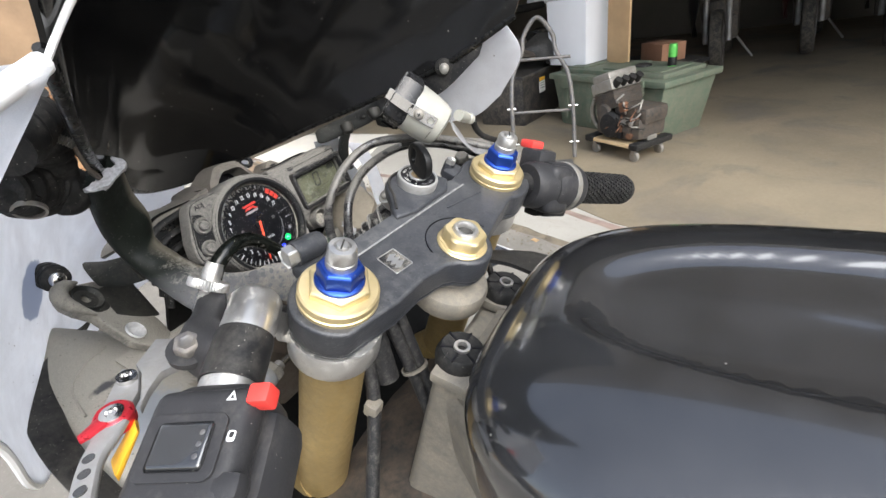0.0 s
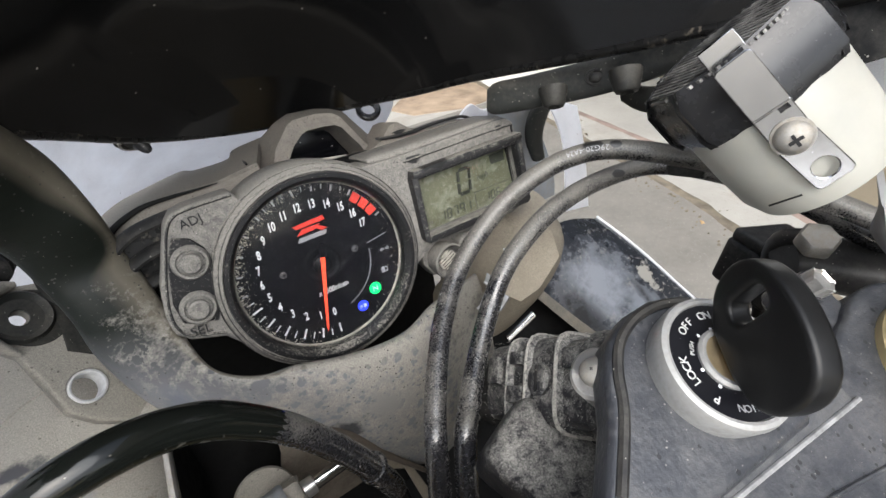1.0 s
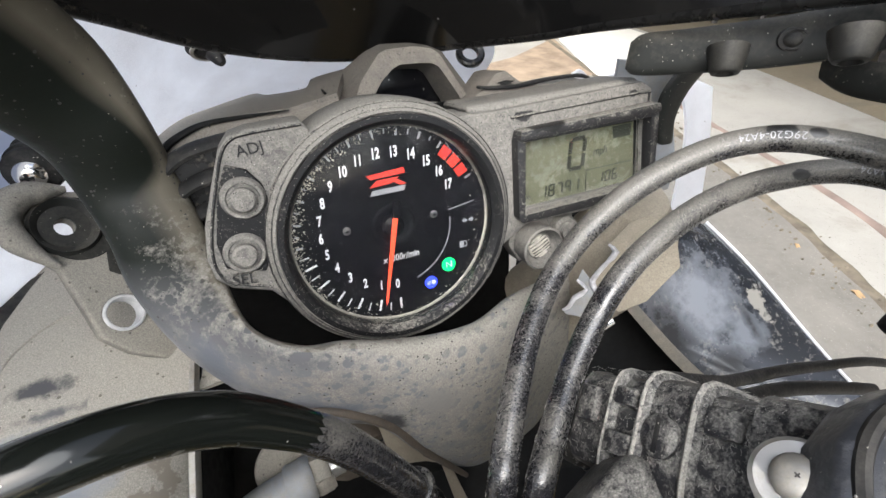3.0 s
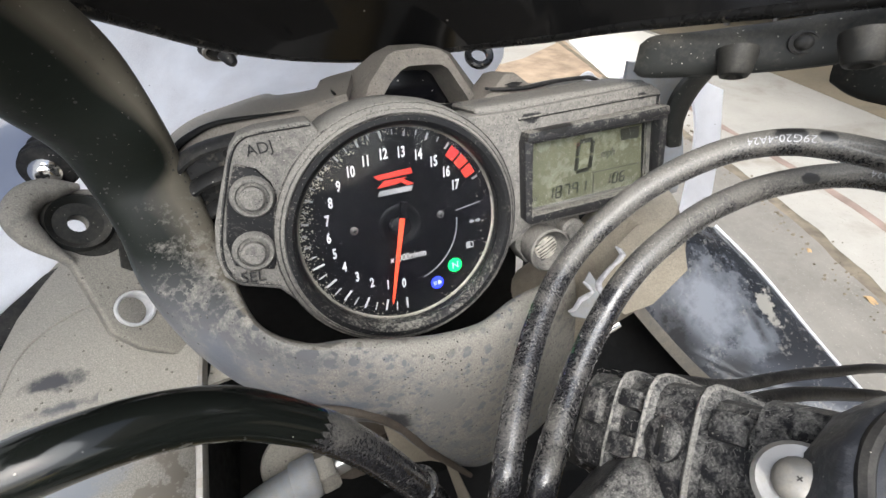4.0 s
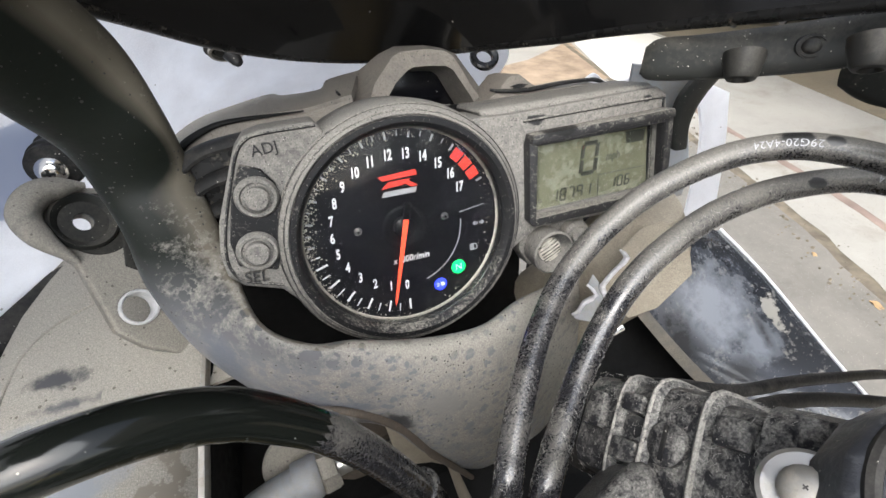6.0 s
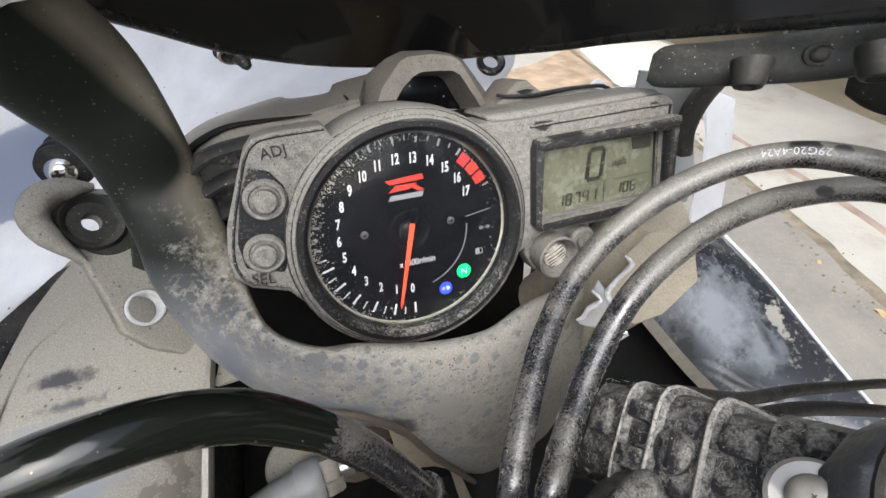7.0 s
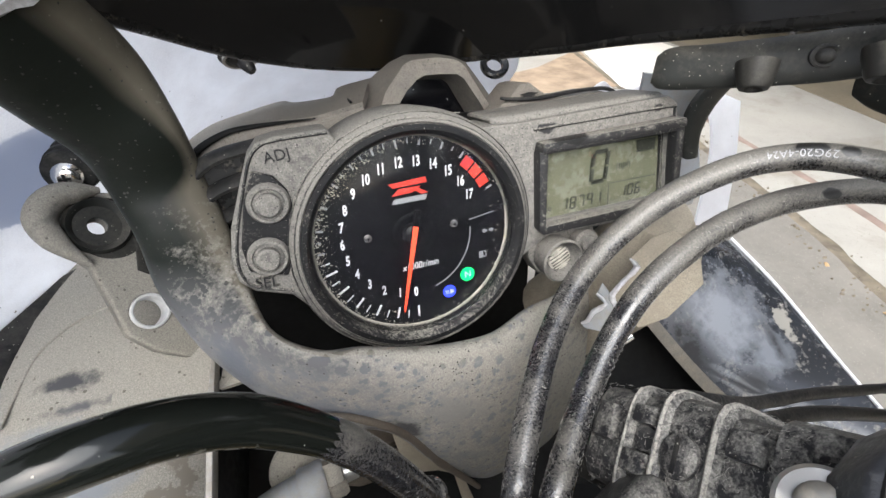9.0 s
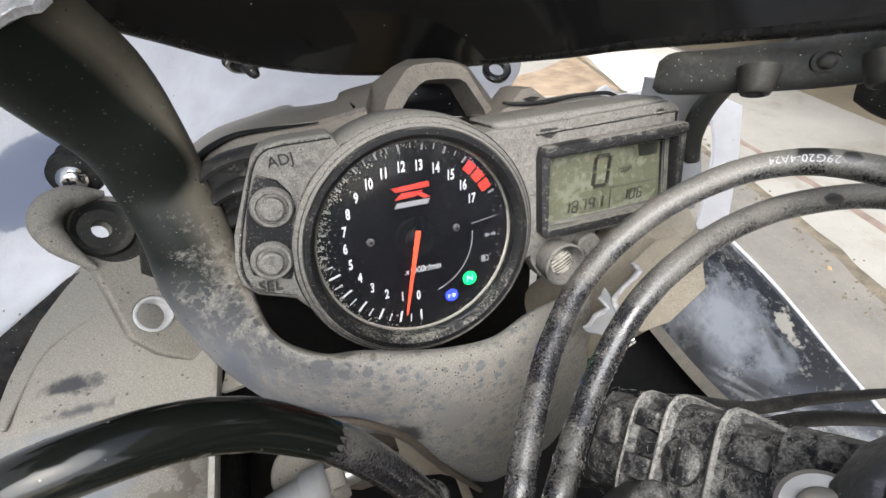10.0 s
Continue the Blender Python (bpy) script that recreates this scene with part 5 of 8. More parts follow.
    for x, y in ((-0.0568, 0.0278), (-0.0615, 0.0062)):
        b = part("button_boot", lathe([(0.0, 0.004), (0.0082, 0.004), (0.0082, 0.0062), (0.0073, 0.0076), (0.0062, 0.0076), (0.0057, 0.0066), (0.0, 0.0064)], at(G, x, y), 32), M_CLUSTER, c, "dusty rubber button boot")
        part("button", lathe([(0.0, 0.0062), (0.0046, 0.0062), (0.0047, 0.0096), (0.0038, 0.0105), (0.0, 0.0106)], at(G, x, y), 24), M_CLUSTER, b)
    part("button_text", writing("ADJ", 0.0060, at(G, -0.0500, 0.0450, 0.0042) @ Matrix.Rotation(radians(4), 4, "Z"), 0.0006), M_BLACK, c, "raised black button lettering")
    part("button_text", writing("SEL", 0.0066, at(G, -0.0645, -0.0050, 0.0050) @ Matrix.Rotation(radians(-6), 4, "Z"), 0.0006), M_BEZEL, c, "raised black button lettering")
    # round lamp cup and small push button under the display
    cup = part("shift_lamp", lathe([(0.0, 0.0), (0.0100, -0.006), (0.0112, 0.004), (0.0114, 0.0096), (0.0104, 0.0102), (0.0070, 0.0050), (0.0, 0.0048)], at(G, 0.0735, -0.0262, 0.0), 36), M_CLUSTER, c, "dusty round shift lamp cup")
    part("lamp_lens", lathe([(0.0, 0.0045), (0.0063, 0.0046), (0.0060, 0.0062), (0.0, 0.0072)], at(G, 0.0735, -0.0262, 0.0), 28), M_LENS, cup, "pale faceted lamp lens")
    part("lens_facets", join(*[box(0.0105, 0.0006, 0.0012, at(G, 0.0735, -0.0262, 0.0068) @ Matrix.Rotation(radians(25), 4, "Z"), 0.0002, 1, at=(0, -0.0045 + 0.0018 * k, -0.0004 * abs(k - 2.5))) for k in range(6)]), M_BEZEL, cup)
    part("push_button", lathe([(0.0, -0.004), (0.0072, -0.004), (0.0072, 0.0030), (0.0060, 0.0045), (0.0046, 0.0045), (0.0044, 0.0064), (0.0, 0.0068)], at(G, 0.0915, -0.0222, 0.0), 26), M_CLUSTER, c)
    # pod on top with dark window
    front = [(0.0040, 0.0460), (0.0097, 0.0582), (0.0210, 0.0705), (0.0255, 0.0723), (0.0405, 0.0726), (0.0505, 0.0706), (0.0550, 0.0676), (0.0686, 0.0455), (0.0740, 0.0370)]
    inner = [(0.0120, 0.0460), (0.0206, 0.0573), (0.0275, 0.0628), (0.0315, 0.0643), (0.0415, 0.0641), (0.0500, 0.0632), (0.0538, 0.0608), (0.0630, 0.0465), (0.0670, 0.0390)]
    back = [(-0.0100, 0.0450), (0.0095, 0.0637), (0.0225, 0.0716), (0.0325, 0.0750), (0.0510, 0.0742), (0.0626, 0.0716), (0.0717, 0.0675), (0.0896, 0.0425), (0.0980, 0.0300)]
    loops = ((back, -0.100), (front, -0.062), (inner, -0.0605), ([(0.0390 + (x - 0.039) * 0.86, y - 0.004) for x, y in inner], -0.088))
    bm = bmesh.new()
    grid = [[bm.verts.new((x, y, z)) for x, y in pts] for pts, z in loops]
    for a, b in zip(grid, grid[1:]):
        for i in range(len(a) - 1):
            bm.faces.new((a[i], a[i + 1], b[i + 1], b[i]))
    soften(bm, 0.0013, 2, 12)
    bm.transform(G)
    p = part("sensor_pod", bm, M_COVER, c, "dusty hooded lamp pod on top of the cluster")
    part("pod_window", plate(inner, -0.086, -0.083, G), M_PODGLASS, p, "black glossy pod window with a few specks")
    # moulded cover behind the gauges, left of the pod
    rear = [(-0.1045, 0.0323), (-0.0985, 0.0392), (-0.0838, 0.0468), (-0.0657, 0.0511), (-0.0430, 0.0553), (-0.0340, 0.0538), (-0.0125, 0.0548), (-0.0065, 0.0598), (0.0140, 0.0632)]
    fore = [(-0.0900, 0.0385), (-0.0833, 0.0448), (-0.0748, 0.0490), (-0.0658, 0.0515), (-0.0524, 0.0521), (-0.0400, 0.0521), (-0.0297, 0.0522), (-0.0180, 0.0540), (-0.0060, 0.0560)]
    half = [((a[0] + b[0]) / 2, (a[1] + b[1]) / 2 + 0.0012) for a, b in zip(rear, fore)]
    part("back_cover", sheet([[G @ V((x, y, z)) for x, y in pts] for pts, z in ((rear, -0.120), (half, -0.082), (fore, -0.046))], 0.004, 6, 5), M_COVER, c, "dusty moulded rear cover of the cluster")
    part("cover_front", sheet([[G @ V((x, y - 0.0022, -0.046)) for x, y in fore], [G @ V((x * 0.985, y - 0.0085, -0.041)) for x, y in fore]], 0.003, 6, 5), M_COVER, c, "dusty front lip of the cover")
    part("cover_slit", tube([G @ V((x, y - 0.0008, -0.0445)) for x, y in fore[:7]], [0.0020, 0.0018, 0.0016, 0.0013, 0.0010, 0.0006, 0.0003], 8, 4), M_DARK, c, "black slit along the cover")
    part("cover_seam", tube([G @ V((-0.0080, 0.0590, -0.116)), G @ V((-0.0095, 0.0572, -0.080)), G @ V((-0.0110, 0.0560, -0.050))], 0.0007, 6, 4), M_DARK, c)
    # Black plate added so the space behind the cluster reads as shaded.
    part("back_shell", plate([(-0.0950, 0.0100), (-0.0900, 0.0340), (-0.0600, 0.0450), (0.0, 0.0450), (0.1400, 0.0400), (0.1400, -0.0300), (-0.0600, -0.0300)], -0.060, -0.052, G, (), 0.002, 1), M_DARK, c, "added black plate for the shade behind the cluster")
    part("cover_recess", plate([(-0.0985, 0.0120), (-0.0940, 0.0270), (-0.0850, 0.0370), (-0.0700, 0.0430), (-0.0560, 0.0445), (-0.0400, 0.0430), (-0.0300, 0.0300), (-0.0500, -0.0200)], -0.0385, -0.0345, G, (), 0.001, 1), M_GLOSSEDGE, c, "black recess under the cover rim")
    # cover to the other side of the pod: ridge, hollow and a thin rear lip
    part("side_cover", plate([(0.0600, 0.0400), (0.0740, 0.0470), (0.0823, 0.0548), (0.0890, 0.0556), (0.0985, 0.0485), (0.1129, 0.0452), (0.1350, 0.0462), (0.1500, 0.0425), (0.1500, 0.0200), (0.0600, 0.0200)], -0.078, -0.050, G, (), 0.0020, 2), M_COVER, c, "dusty side of the rear cover")
    part("cover_lip", tube([G @ V((x, y, -0.049)) for x, y in ((0.0700, 0.0492), (0.0766, 0.0478), (0.0943, 0.0466), (0.1150, 0.0478), (0.1362, 0.0474), (0.1444, 0.0448), (0.1478, 0.0425))], [0.0008, 0.0012, 0.0014, 0.0012, 0.0012, 0.0009], 8, 6), M_BLACK, c, "thin black rear lip")
    part("dark_smudge", plate([(0.0880 + 0.0045 * math.cos(a) * (1 + 0.3 * math.sin(5 * a)), 0.0492 + 0.0012 * math.sin(a)) for a in np.linspace(0, 2 * math.pi, 20, endpoint=False)], -0.0502, -0.0488, G), M_RUBBER, c, "dark rub mark")
    for k in range(4):
        o = 0.013 * k
        part("vent_rib", tube([G @ V((-0.050, 0.046 - o, -0.028)), G @ V((-0.078, 0.041 - o, -0.031)), G @ V((-0.094, 0.026 - o, -0.036)), G @ V((-0.102, 0.006 - o, -0.044))], 0.0042, 10, 6, squash=((0, -0.3, 1), 0.6)), M_RUBBER, c, "black vent rib")


def stay():
    """Cast stay: broken left arm, wide lower rail, plate with mounting holes."""
    n = V((-0.05, -0.80, 0.60)).normalized()

    def row(c, w, t, half=0.0145, thick=0.009, face=None):
        w = V(w).normalized()
        f = V(face).normalized() if face else n
        return (V(c), w * half, f * thick)
    rows = [row((-0.1242, 0.2385, 1.0050), (0.9, 0.15, 0.42), 0, 0.0185, 0.0110, (0.15, -0.80, -0.50)), row((-0.1166, 0.2619, 0.9762), (0.929, 0.236, 0.285), 0, 0.0206, 0.0110, (0.12, -0.80, -0.45)), row((-0.1112, 0.2715, 0.9510), (0.97, -0.10, 0.19), 0, 0.0198, 0.0105, (0.1, -0.90, -0.2)), row((-0.1088, 0.2765, 0.9270), (1, 0.1, 0.0), 0, 0.0180, 0.010, (0, -0.95, 0.2)),
            row((-0.1045, 0.2660, 0.9085), (1, 0.0, 0.05), 0, 0.0178, 0.010, (0, -0.88, 0.45)), row((-0.1008, 0.2480, 0.8930), (0.96, -0.1, 0.22), 0, 0.0180, 0.010, (0, -0.85, 0.5)), row((-0.0916, 0.2248, 0.8735), (0.65, -0.45, 0.62), 0, 0.0230, 0.010, (0.0, -0.78, 0.62)),
            row((-0.0724, 0.2101, 0.8579), (0.40, -0.35, 0.85), 0, 0.0295, 0.010, (0.0, -0.85, 0.52)), row((-0.0515, 0.2019, 0.8510), (0.25, -0.15, 0.95), 0, 0.0305, 0.010, (0, -0.90, 0.42)), row((-0.0295, 0.1992, 0.8405), (0.18, -0.08, 0.97), 0, 0.0320, 0.011, (0, -0.93, 0.35)), row((-0.0060, 0.1990, 0.8150), (0.12, 0.0, 1.0), 0, 0.0480, 0.012, (0, -0.96, 0.25)),
            row((0.0200, 0.2000, 0.7950), (0.0, 0.0, 1.0), 0, 0.0660, 0.013, (0, -0.97, 0.22)), row((0.0450, 0.2050, 0.7950), (-0.08, 0.0, 1.0), 0, 0.0700, 0.013, (-0.1, -0.96, 0.2)), row((0.0700, 0.2130, 0.7900), (-0.15, 0, 1.0), 0, 0.0700, 0.012, (-0.2, -0.95, 0.2)), row((0.0940, 0.2220, 0.8020), (-0.15, 0, 1.0), 0, 0.0540, 0.010, (-0.25, -0.93, 0.2))]
    s = part("fairing_stay", band(rows, 28, 2.5, 6), M_ARM, bike, "broken cast fairing stay, black under spots of dust")
    # fracture at the upper end
    rng = random.Random(11)
    c0, w0, t0 = rows[0]
    d0 = (rows[0][0] - rows[1][0]).normalized()
    ux = (w0 - d0 * w0.dot(d0)).normalized()
    uy = d0.cross(ux) * (1 if d0.cross(ux).dot(t0) > 0 else -1)
    shape = [(-1.10, -0.05), (-0.95, 0.45), (-0.70, 0.88), (-0.45, 1.02), (0.20, 1.04), (0.82, 1.02), (1.0, 0.60), (0.97, -0.02), (0.86, -0.16), (0.74, 0.10), (0.66, 0.42), (0.38, 0.34), (0.14, -0.04), (0.0, 0.12), (-0.20, 0.38), (-0.45, 0.16), (-0.72, 0.10)]
    shape = [tuple(p)[:2] for p in spline([(x * 0.0180, y * 0.0110, 0) for x, y in shape + shape[:1]], 3)[:-1]]
    frac = plate(shape, -0.0016, 0.0014, axes(c0, ux, uy, d0))
    for v in frac.verts:
        v.co += d0 * rng.uniform(-0.0004, 0.0022) + ux * rng.uniform(-0.0004, 0.0004) + uy * rng.uniform(-0.0004, 0.0004)
    part("fracture", frac, M_FRACTURE, s, "bright jagged fracture surface", 15)
    # plate with the two holes, facing up and back
    pz = V((0.50, -0.62, 0.60)).normalized()
    px = V((0.72, 0.70, 0.0)).normalized()
    px = (px - pz * px.dot(pz)).normalized()
    PM = axes((-0.1465, 0.305, 0.869), px, pz.cross(px), pz)
    inv = PM.inverted()

    def on(p):
        q = inv @ V(p)
        return (q.x, q.y)
    h1, h2 = on((-0.1381, 0.2886, 0.851)), on((-0.1544, 0.3199, 0.888))
    outline = [on(p) for p in ((-0.174, 0.316, 0.907), (-0.168, 0.324, 0.9095), (-0.158, 0.329, 0.9085), (-0.149, 0.334, 0.905), (-0.133, 0.338, 0.895), (-0.115, 0.32, 0.875), (-0.100, 0.29, 0.855), (-0.098, 0.27, 0.838), (-0.110, 0.268, 0.826), (-0.125, 0.273, 0.824), (-0.141, 0.276, 0.834), (-0.150, 0.279, 0.846), (-0.1545, 0.291, 0.863), (-0.160, 0.299, 0.874), (-0.170, 0.303, 0.889), (-0.1755, 0.309, 0.900))]
    outline = [(h2[0] + (x - h2[0]) * 0.84, h2[1] + (y - h2[1]) * 0.84) if i < 4 or i > 12 else (x, y) for i, (x, y) in enumerate(outline)]
    arm = plate(outline, -0.010, 0.0, PM, (circle(*h1, 0.0092, 24), circle(*h2, 0.0044, 20)), 0.0022, 3)
    t = part("mounting_plate", arm, M_PLATE, s, "dusty plate with two mounting holes")
    part("bush", lathe([(0.0078, -0.012), (0.0096, -0.012), (0.0096, 0.0008), (0.0092, 0.0014), (0.0083, 0.0014), (0.0078, 0.0006), (0.0078, -0.012)], at(PM, *h1), 32), M_BUSH, t, "bare metal bush in the hole")
    # Dish and disc are coloured black for shade as well as wear.
    part("dished_seat", lathe([(0.0045, 0.0004), (0.0105, 0.0004), (0.0125, 0.0030), (0.0138, 0.0040), (0.0150, 0.0024), (0.0150, -0.002), (0.0045, -0.002), (0.0045, 0.0004)], at(PM, *h2), 40), M_BRACKET, t, "dished washer seat, coloured dark for shade and wear")
    part("seat_recess", plate(circle(h2[0] + 0.004, h2[1] - 0.004, 0.0165, 32), -0.002, 0.0006, PM, (circle(*h2, 0.0045, 16),), 0.0003, 1), M_BRACKET, t, "black disc for the shade and wear round the dished seat")
    part("web_recess", plate([(0.0180, 0.0240), (0.0330, 0.0190), (0.0500, 0.0110), (0.0560, -0.0010), (0.0310, -0.0374), (0.0200, -0.0290), (0.0125, -0.0190), (0.0040, -0.0040), (0.0120, 0.0080)], -0.002, 0.0007, PM, (), 0.0004, 1), M_BRACKET, t, "clean black recess in the plate")
    edge = [at(PM, x, y, 0.0030).translation for x, y in outline[13:] + outline[:4]]
    part("plate_lip", tube(edge, [0.0015, 0.0056, 0.0070, 0.0070, 0.0056, 0.0015], 12, 5), M_PLATE, t)
    part("brace", band([(V((-0.1160, 0.2860, 0.9060)), V((0.0, 0.008, 0.012)), V((0.003, 0, 0))), (V((-0.1260, 0.3060, 0.9030)), V((0, 0.010, 0.012)), V((0.003, 0, 0))), (V((-0.136, 0.325, 0.905)), V((0, 0.006, 0.012)), V((0.004, 0.002, 0)))], 16, 3), M_BRACKET, t)


def right_bracket():
    pts = [V((0.1150, 0.2425, 0.9610)), V((0.1185, 0.2380, 0.9622)), V((0.1300, 0.2230, 0.9660)), V((0.1506, 0.1940, 0.9752)), V((0.1630, 0.1730, 0.9845)), V((0.1760, 0.1590, 0.9915)), V((0.1850, 0.1550, 0.9945))]
    w = V((0.20, 0.20, 0.95)).normalized()
    f = V((-0.62, -0.70, 0.2)).normalized()
    rows = [(p, w * h, f * t) for p, h, t in zip(pts, (0.0060, 0.0092, 0.0096, 0.0100, 0.0104, 0.0095, 0.0050), (0.0025, 0.0035, 0.0042, 0.0045, 0.0045, 0.0042, 0.003))]
    b = part("screen_bracket", band(rows, 20, 3.0, 6), M_BRACKET, bike, "black curved screen bracket with two bosses")
    for p in ((0.1261, 0.1992, 0.9642), (0.1346, 0.1616, 0.9778)):
        m = along(V(p) + V((0.0032, 0.0042, 0.0065)), (-0.30, -0.45, -0.84))
        boss = part("boss", lathe([(0.0, -0.002), (0.0078, -0.002), (0.0076, 0.001), (0.0066, 0.0045), (0.0062, 0.0070), (0.0052, 0.0086), (0.0036, 0.0090), (0.0029, 0.0082), (0.0024, 0.003), (0.0, 0.003)], m, 32), M_BRACKETD, b, "round dusty rubber boss")
    part("rivet", lathe([(0.0, -0.002), (0.0090, -0.002), (0.0090, 0.0030), (0.0074, 0.0036), (0.0070, 0.0012), (0.0058, 0.0012), (0.0050, 0.0040), (0.0030, 0.0058), (0, 0.0060)], along((0.1478, 0.1910, 0.9765), (-0.62, -0.70, 0.2)) @ Matrix.Diagonal((0.62, 0.5, 0.4, 1)), 22), M_RUBBER, b)
    # arm that runs down from the bracket behind the display
    part("bracket_leg", band([(V((0.1880, 0.2600, 0.9460)), V((0.011, 0, 0)), V((0, 0.003, 0.001))), (V((0.1790, 0.2620, 0.9300)), V((0.010, 0, 0)), V((0, 0.003, 0.001))), (V((0.1765, 0.2620, 0.9140)), V((0.008, 0, 0)), V((0, 0.003, 0.001))), (V((0.1800, 0.2600, 0.8980)), V((0.006, 0, 0)), V((0, 0.003, 0.001)))], 16, 3), M_BRACKET, b)
    part("bracket_web", sheet([[(0.150, 0.285, 0.945), (0.186, 0.276, 0.940)], [(0.152, 0.285, 0.915), (0.196, 0.276, 0.911)], [(0.150, 0.280, 0.870), (0.212, 0.275, 0.872)], [(0.152, 0.280, 0.845), (0.216, 0.275, 0.848)]], 0.003, 6, 6), M_SHEET, b, "grey-blue sheet behind the display")
    part("bracket_tail", band([(V((0.165, 0.1840, 0.9655)), V((0, 0.001, 0.0045)), V((0.003, 0, 0))), (V((0.165, 0.1760, 0.9650)), V((0, 0.001, 0.0062)), V((0.003, 0, 0))), (V((0.165, 0.1660, 0.9655)), V((0, 0.001, 0.0068)), V((0.003, 0, 0))), (V((0.167, 0.1450, 0.9690)), V((0, 0.001, 0.008)), V((0.003, 0, 0)))], 16, 3), M_BRACKET, b)


def windscreen():
    edge = [(-0.186, 0.085, 1.092), (-0.170, 0.130, 1.055), (-0.135, 0.215, 1.0195), (-0.097, 0.289, 0.9865), (-0.066, 0.335, 0.963), (-0.024, 0.376, 0.943), (0.026, 0.388, 0.934), (0.066, 0.362, 0.942), (0.0997, 0.2975, 0.960), (0.1155, 0.259, 0.972), (0.141, 0.150, 1.002), (0.158, 0.070, 1.028), (0.170, 0.0, 1.062)]
    mid = [(-0.188, 0.050, 1.135), (-0.170, 0.085, 1.110), (-0.142, 0.150, 1.085), (-0.105, 0.215, 1.066), (-0.072, 0.252, 1.053), (-0.028, 0.285, 1.040), (0.022, 0.295, 1.034), (0.064, 0.276, 1.040), (0.100, 0.225, 1.055), (0.122, 0.180, 1.064), (0.148, 0.095, 1.085), (0.164, 0.030, 1.105), (0.172, -0.03, 1.130)]
    top = [(-0.165, 0.010, 1.190), (-0.150, 0.035, 1.185), (-0.128, 0.072, 1.180), (-0.096, 0.110, 1.176), (-0.066, 0.135, 1.172), (-0.026, 0.152, 1.168), (0.016, 0.158, 1.166), (0.056, 0.148, 1.168), (0.090, 0.118, 1.174), (0.112, 0.090, 1.178), (0.136, 0.038, 1.186), (0.148, 0.0, 1.192), (0.154, -0.03, 1.198)]
    s = part("windscreen", sheet([edge, mid, top], 0.003, 6, 8), M_SCREEN, bike, "black smoked bubble windscreen, faintly dusty")
    part("edge_trim", tube(edge, 0.0036, 10, 6), M_GLOSSEDGE, s, "rolled black lower edge")
    # stud at the front left, eyelet at the front right
    st = part("stud_base", lathe([(0, -0.004), (0.0105, -0.004), (0.0110, 0.0), (0.0092, 0.0012), (0.0084, 0.0004), (0.0062, 0.0004), (0.0056, 0.0024), (0.0, 0.003)], along((-0.0665, 0.3560, 0.9560), (0.02, -0.55, -0.60)), 30), M_RUBBER, s, "black rubber stud base")
    part("stud_clip", lathe([(0.0076, 0.0005), (0.0092, 0.0005), (0.0092, 0.0026), (0.0076, 0.0026), (0.0076, 0.0005)], along((-0.0665, 0.3560, 0.9560), (0.02, -0.55, -0.60)), 26), M_STEEL, st, "dull spring ring")
    part("stud", tube([(-0.0650, 0.3545, 0.9540), (-0.0622, 0.3512, 0.9502), (-0.0612, 0.3500, 0.9490)], [0.0044, 0.0032, 0.0022], 12, 0), M_BLACK, st)
    lip = [(x, y - 0.004, z + 0.0095) for x, y, z in edge[2:10]]
    part("edge_bead", tube(lip, 0.0013, 8, 6), M_GLOSSEDGE, s, "raised bead along the screen edge")
    part("eyelet", lathe([(0.0052, -0.002), (0.0095, -0.002), (0.0098, 0.0010), (0.0085, 0.0020), (0.0055, 0.0014), (0.0052, -0.002)], along((0.0889, 0.3543, 0.9370), (-0.1, -0.6, 0.75)), 30), M_GLOSSEDGE, s, "eyelet lug with an empty hole")
    part("eyelet_tab", band([(V((0.0800, 0.3650, 0.9440)), V((0.013, 0, 0.0)), V((0, 0.0015, 0.001))), (V((0.0870, 0.3595, 0.9405)), V((0.010, 0, 0)), V((0, 0.0015, 0.001)))], 14, 4), M_GLOSSEDGE, s)
    # right flange with a bolt
    fl = part("flange", band([(V((0.153, 0.117, 1.006)), V((0.004, -0.010, 0.018)), V((0.002, 0.001, 0))), (V((0.161, 0.072, 1.028)), V((0.008, -0.010, 0.030)), V((0.002, 0.001, 0))), (V((0.169, 0.032, 1.048)), V((0.006, -0.006, 0.018)), V((0.002, 0.001, 0)))], 16, 3.5), M_BLACK, s)
    part("rubber_seat", lathe([(0, 0), (0.0095, 0.0), (0.0095, 0.003), (0.0070, 0.0040), (0.0, 0.0040)], along((0.1560, 0.0760, 1.0236), (-0.85, -0.45, -0.2)), 26), M_RUBBER, fl, "black rubber seat")
    part("screen_bolt", lathe([(0, 0.003), (0.0052, 0.003), (0.0052, 0.0055), (0.0036, 0.0060)] + [(0.0034 + 0.0005 * (i % 2), 0.0064 + 0.0008 * i) for i in range(9)] + [(0.0, 0.0140)], along((0.1560, 0.0760, 1.0236), (-0.85, -0.45, -0.2)), 18), M_STEEL, fl, "dull threaded stud and nut")


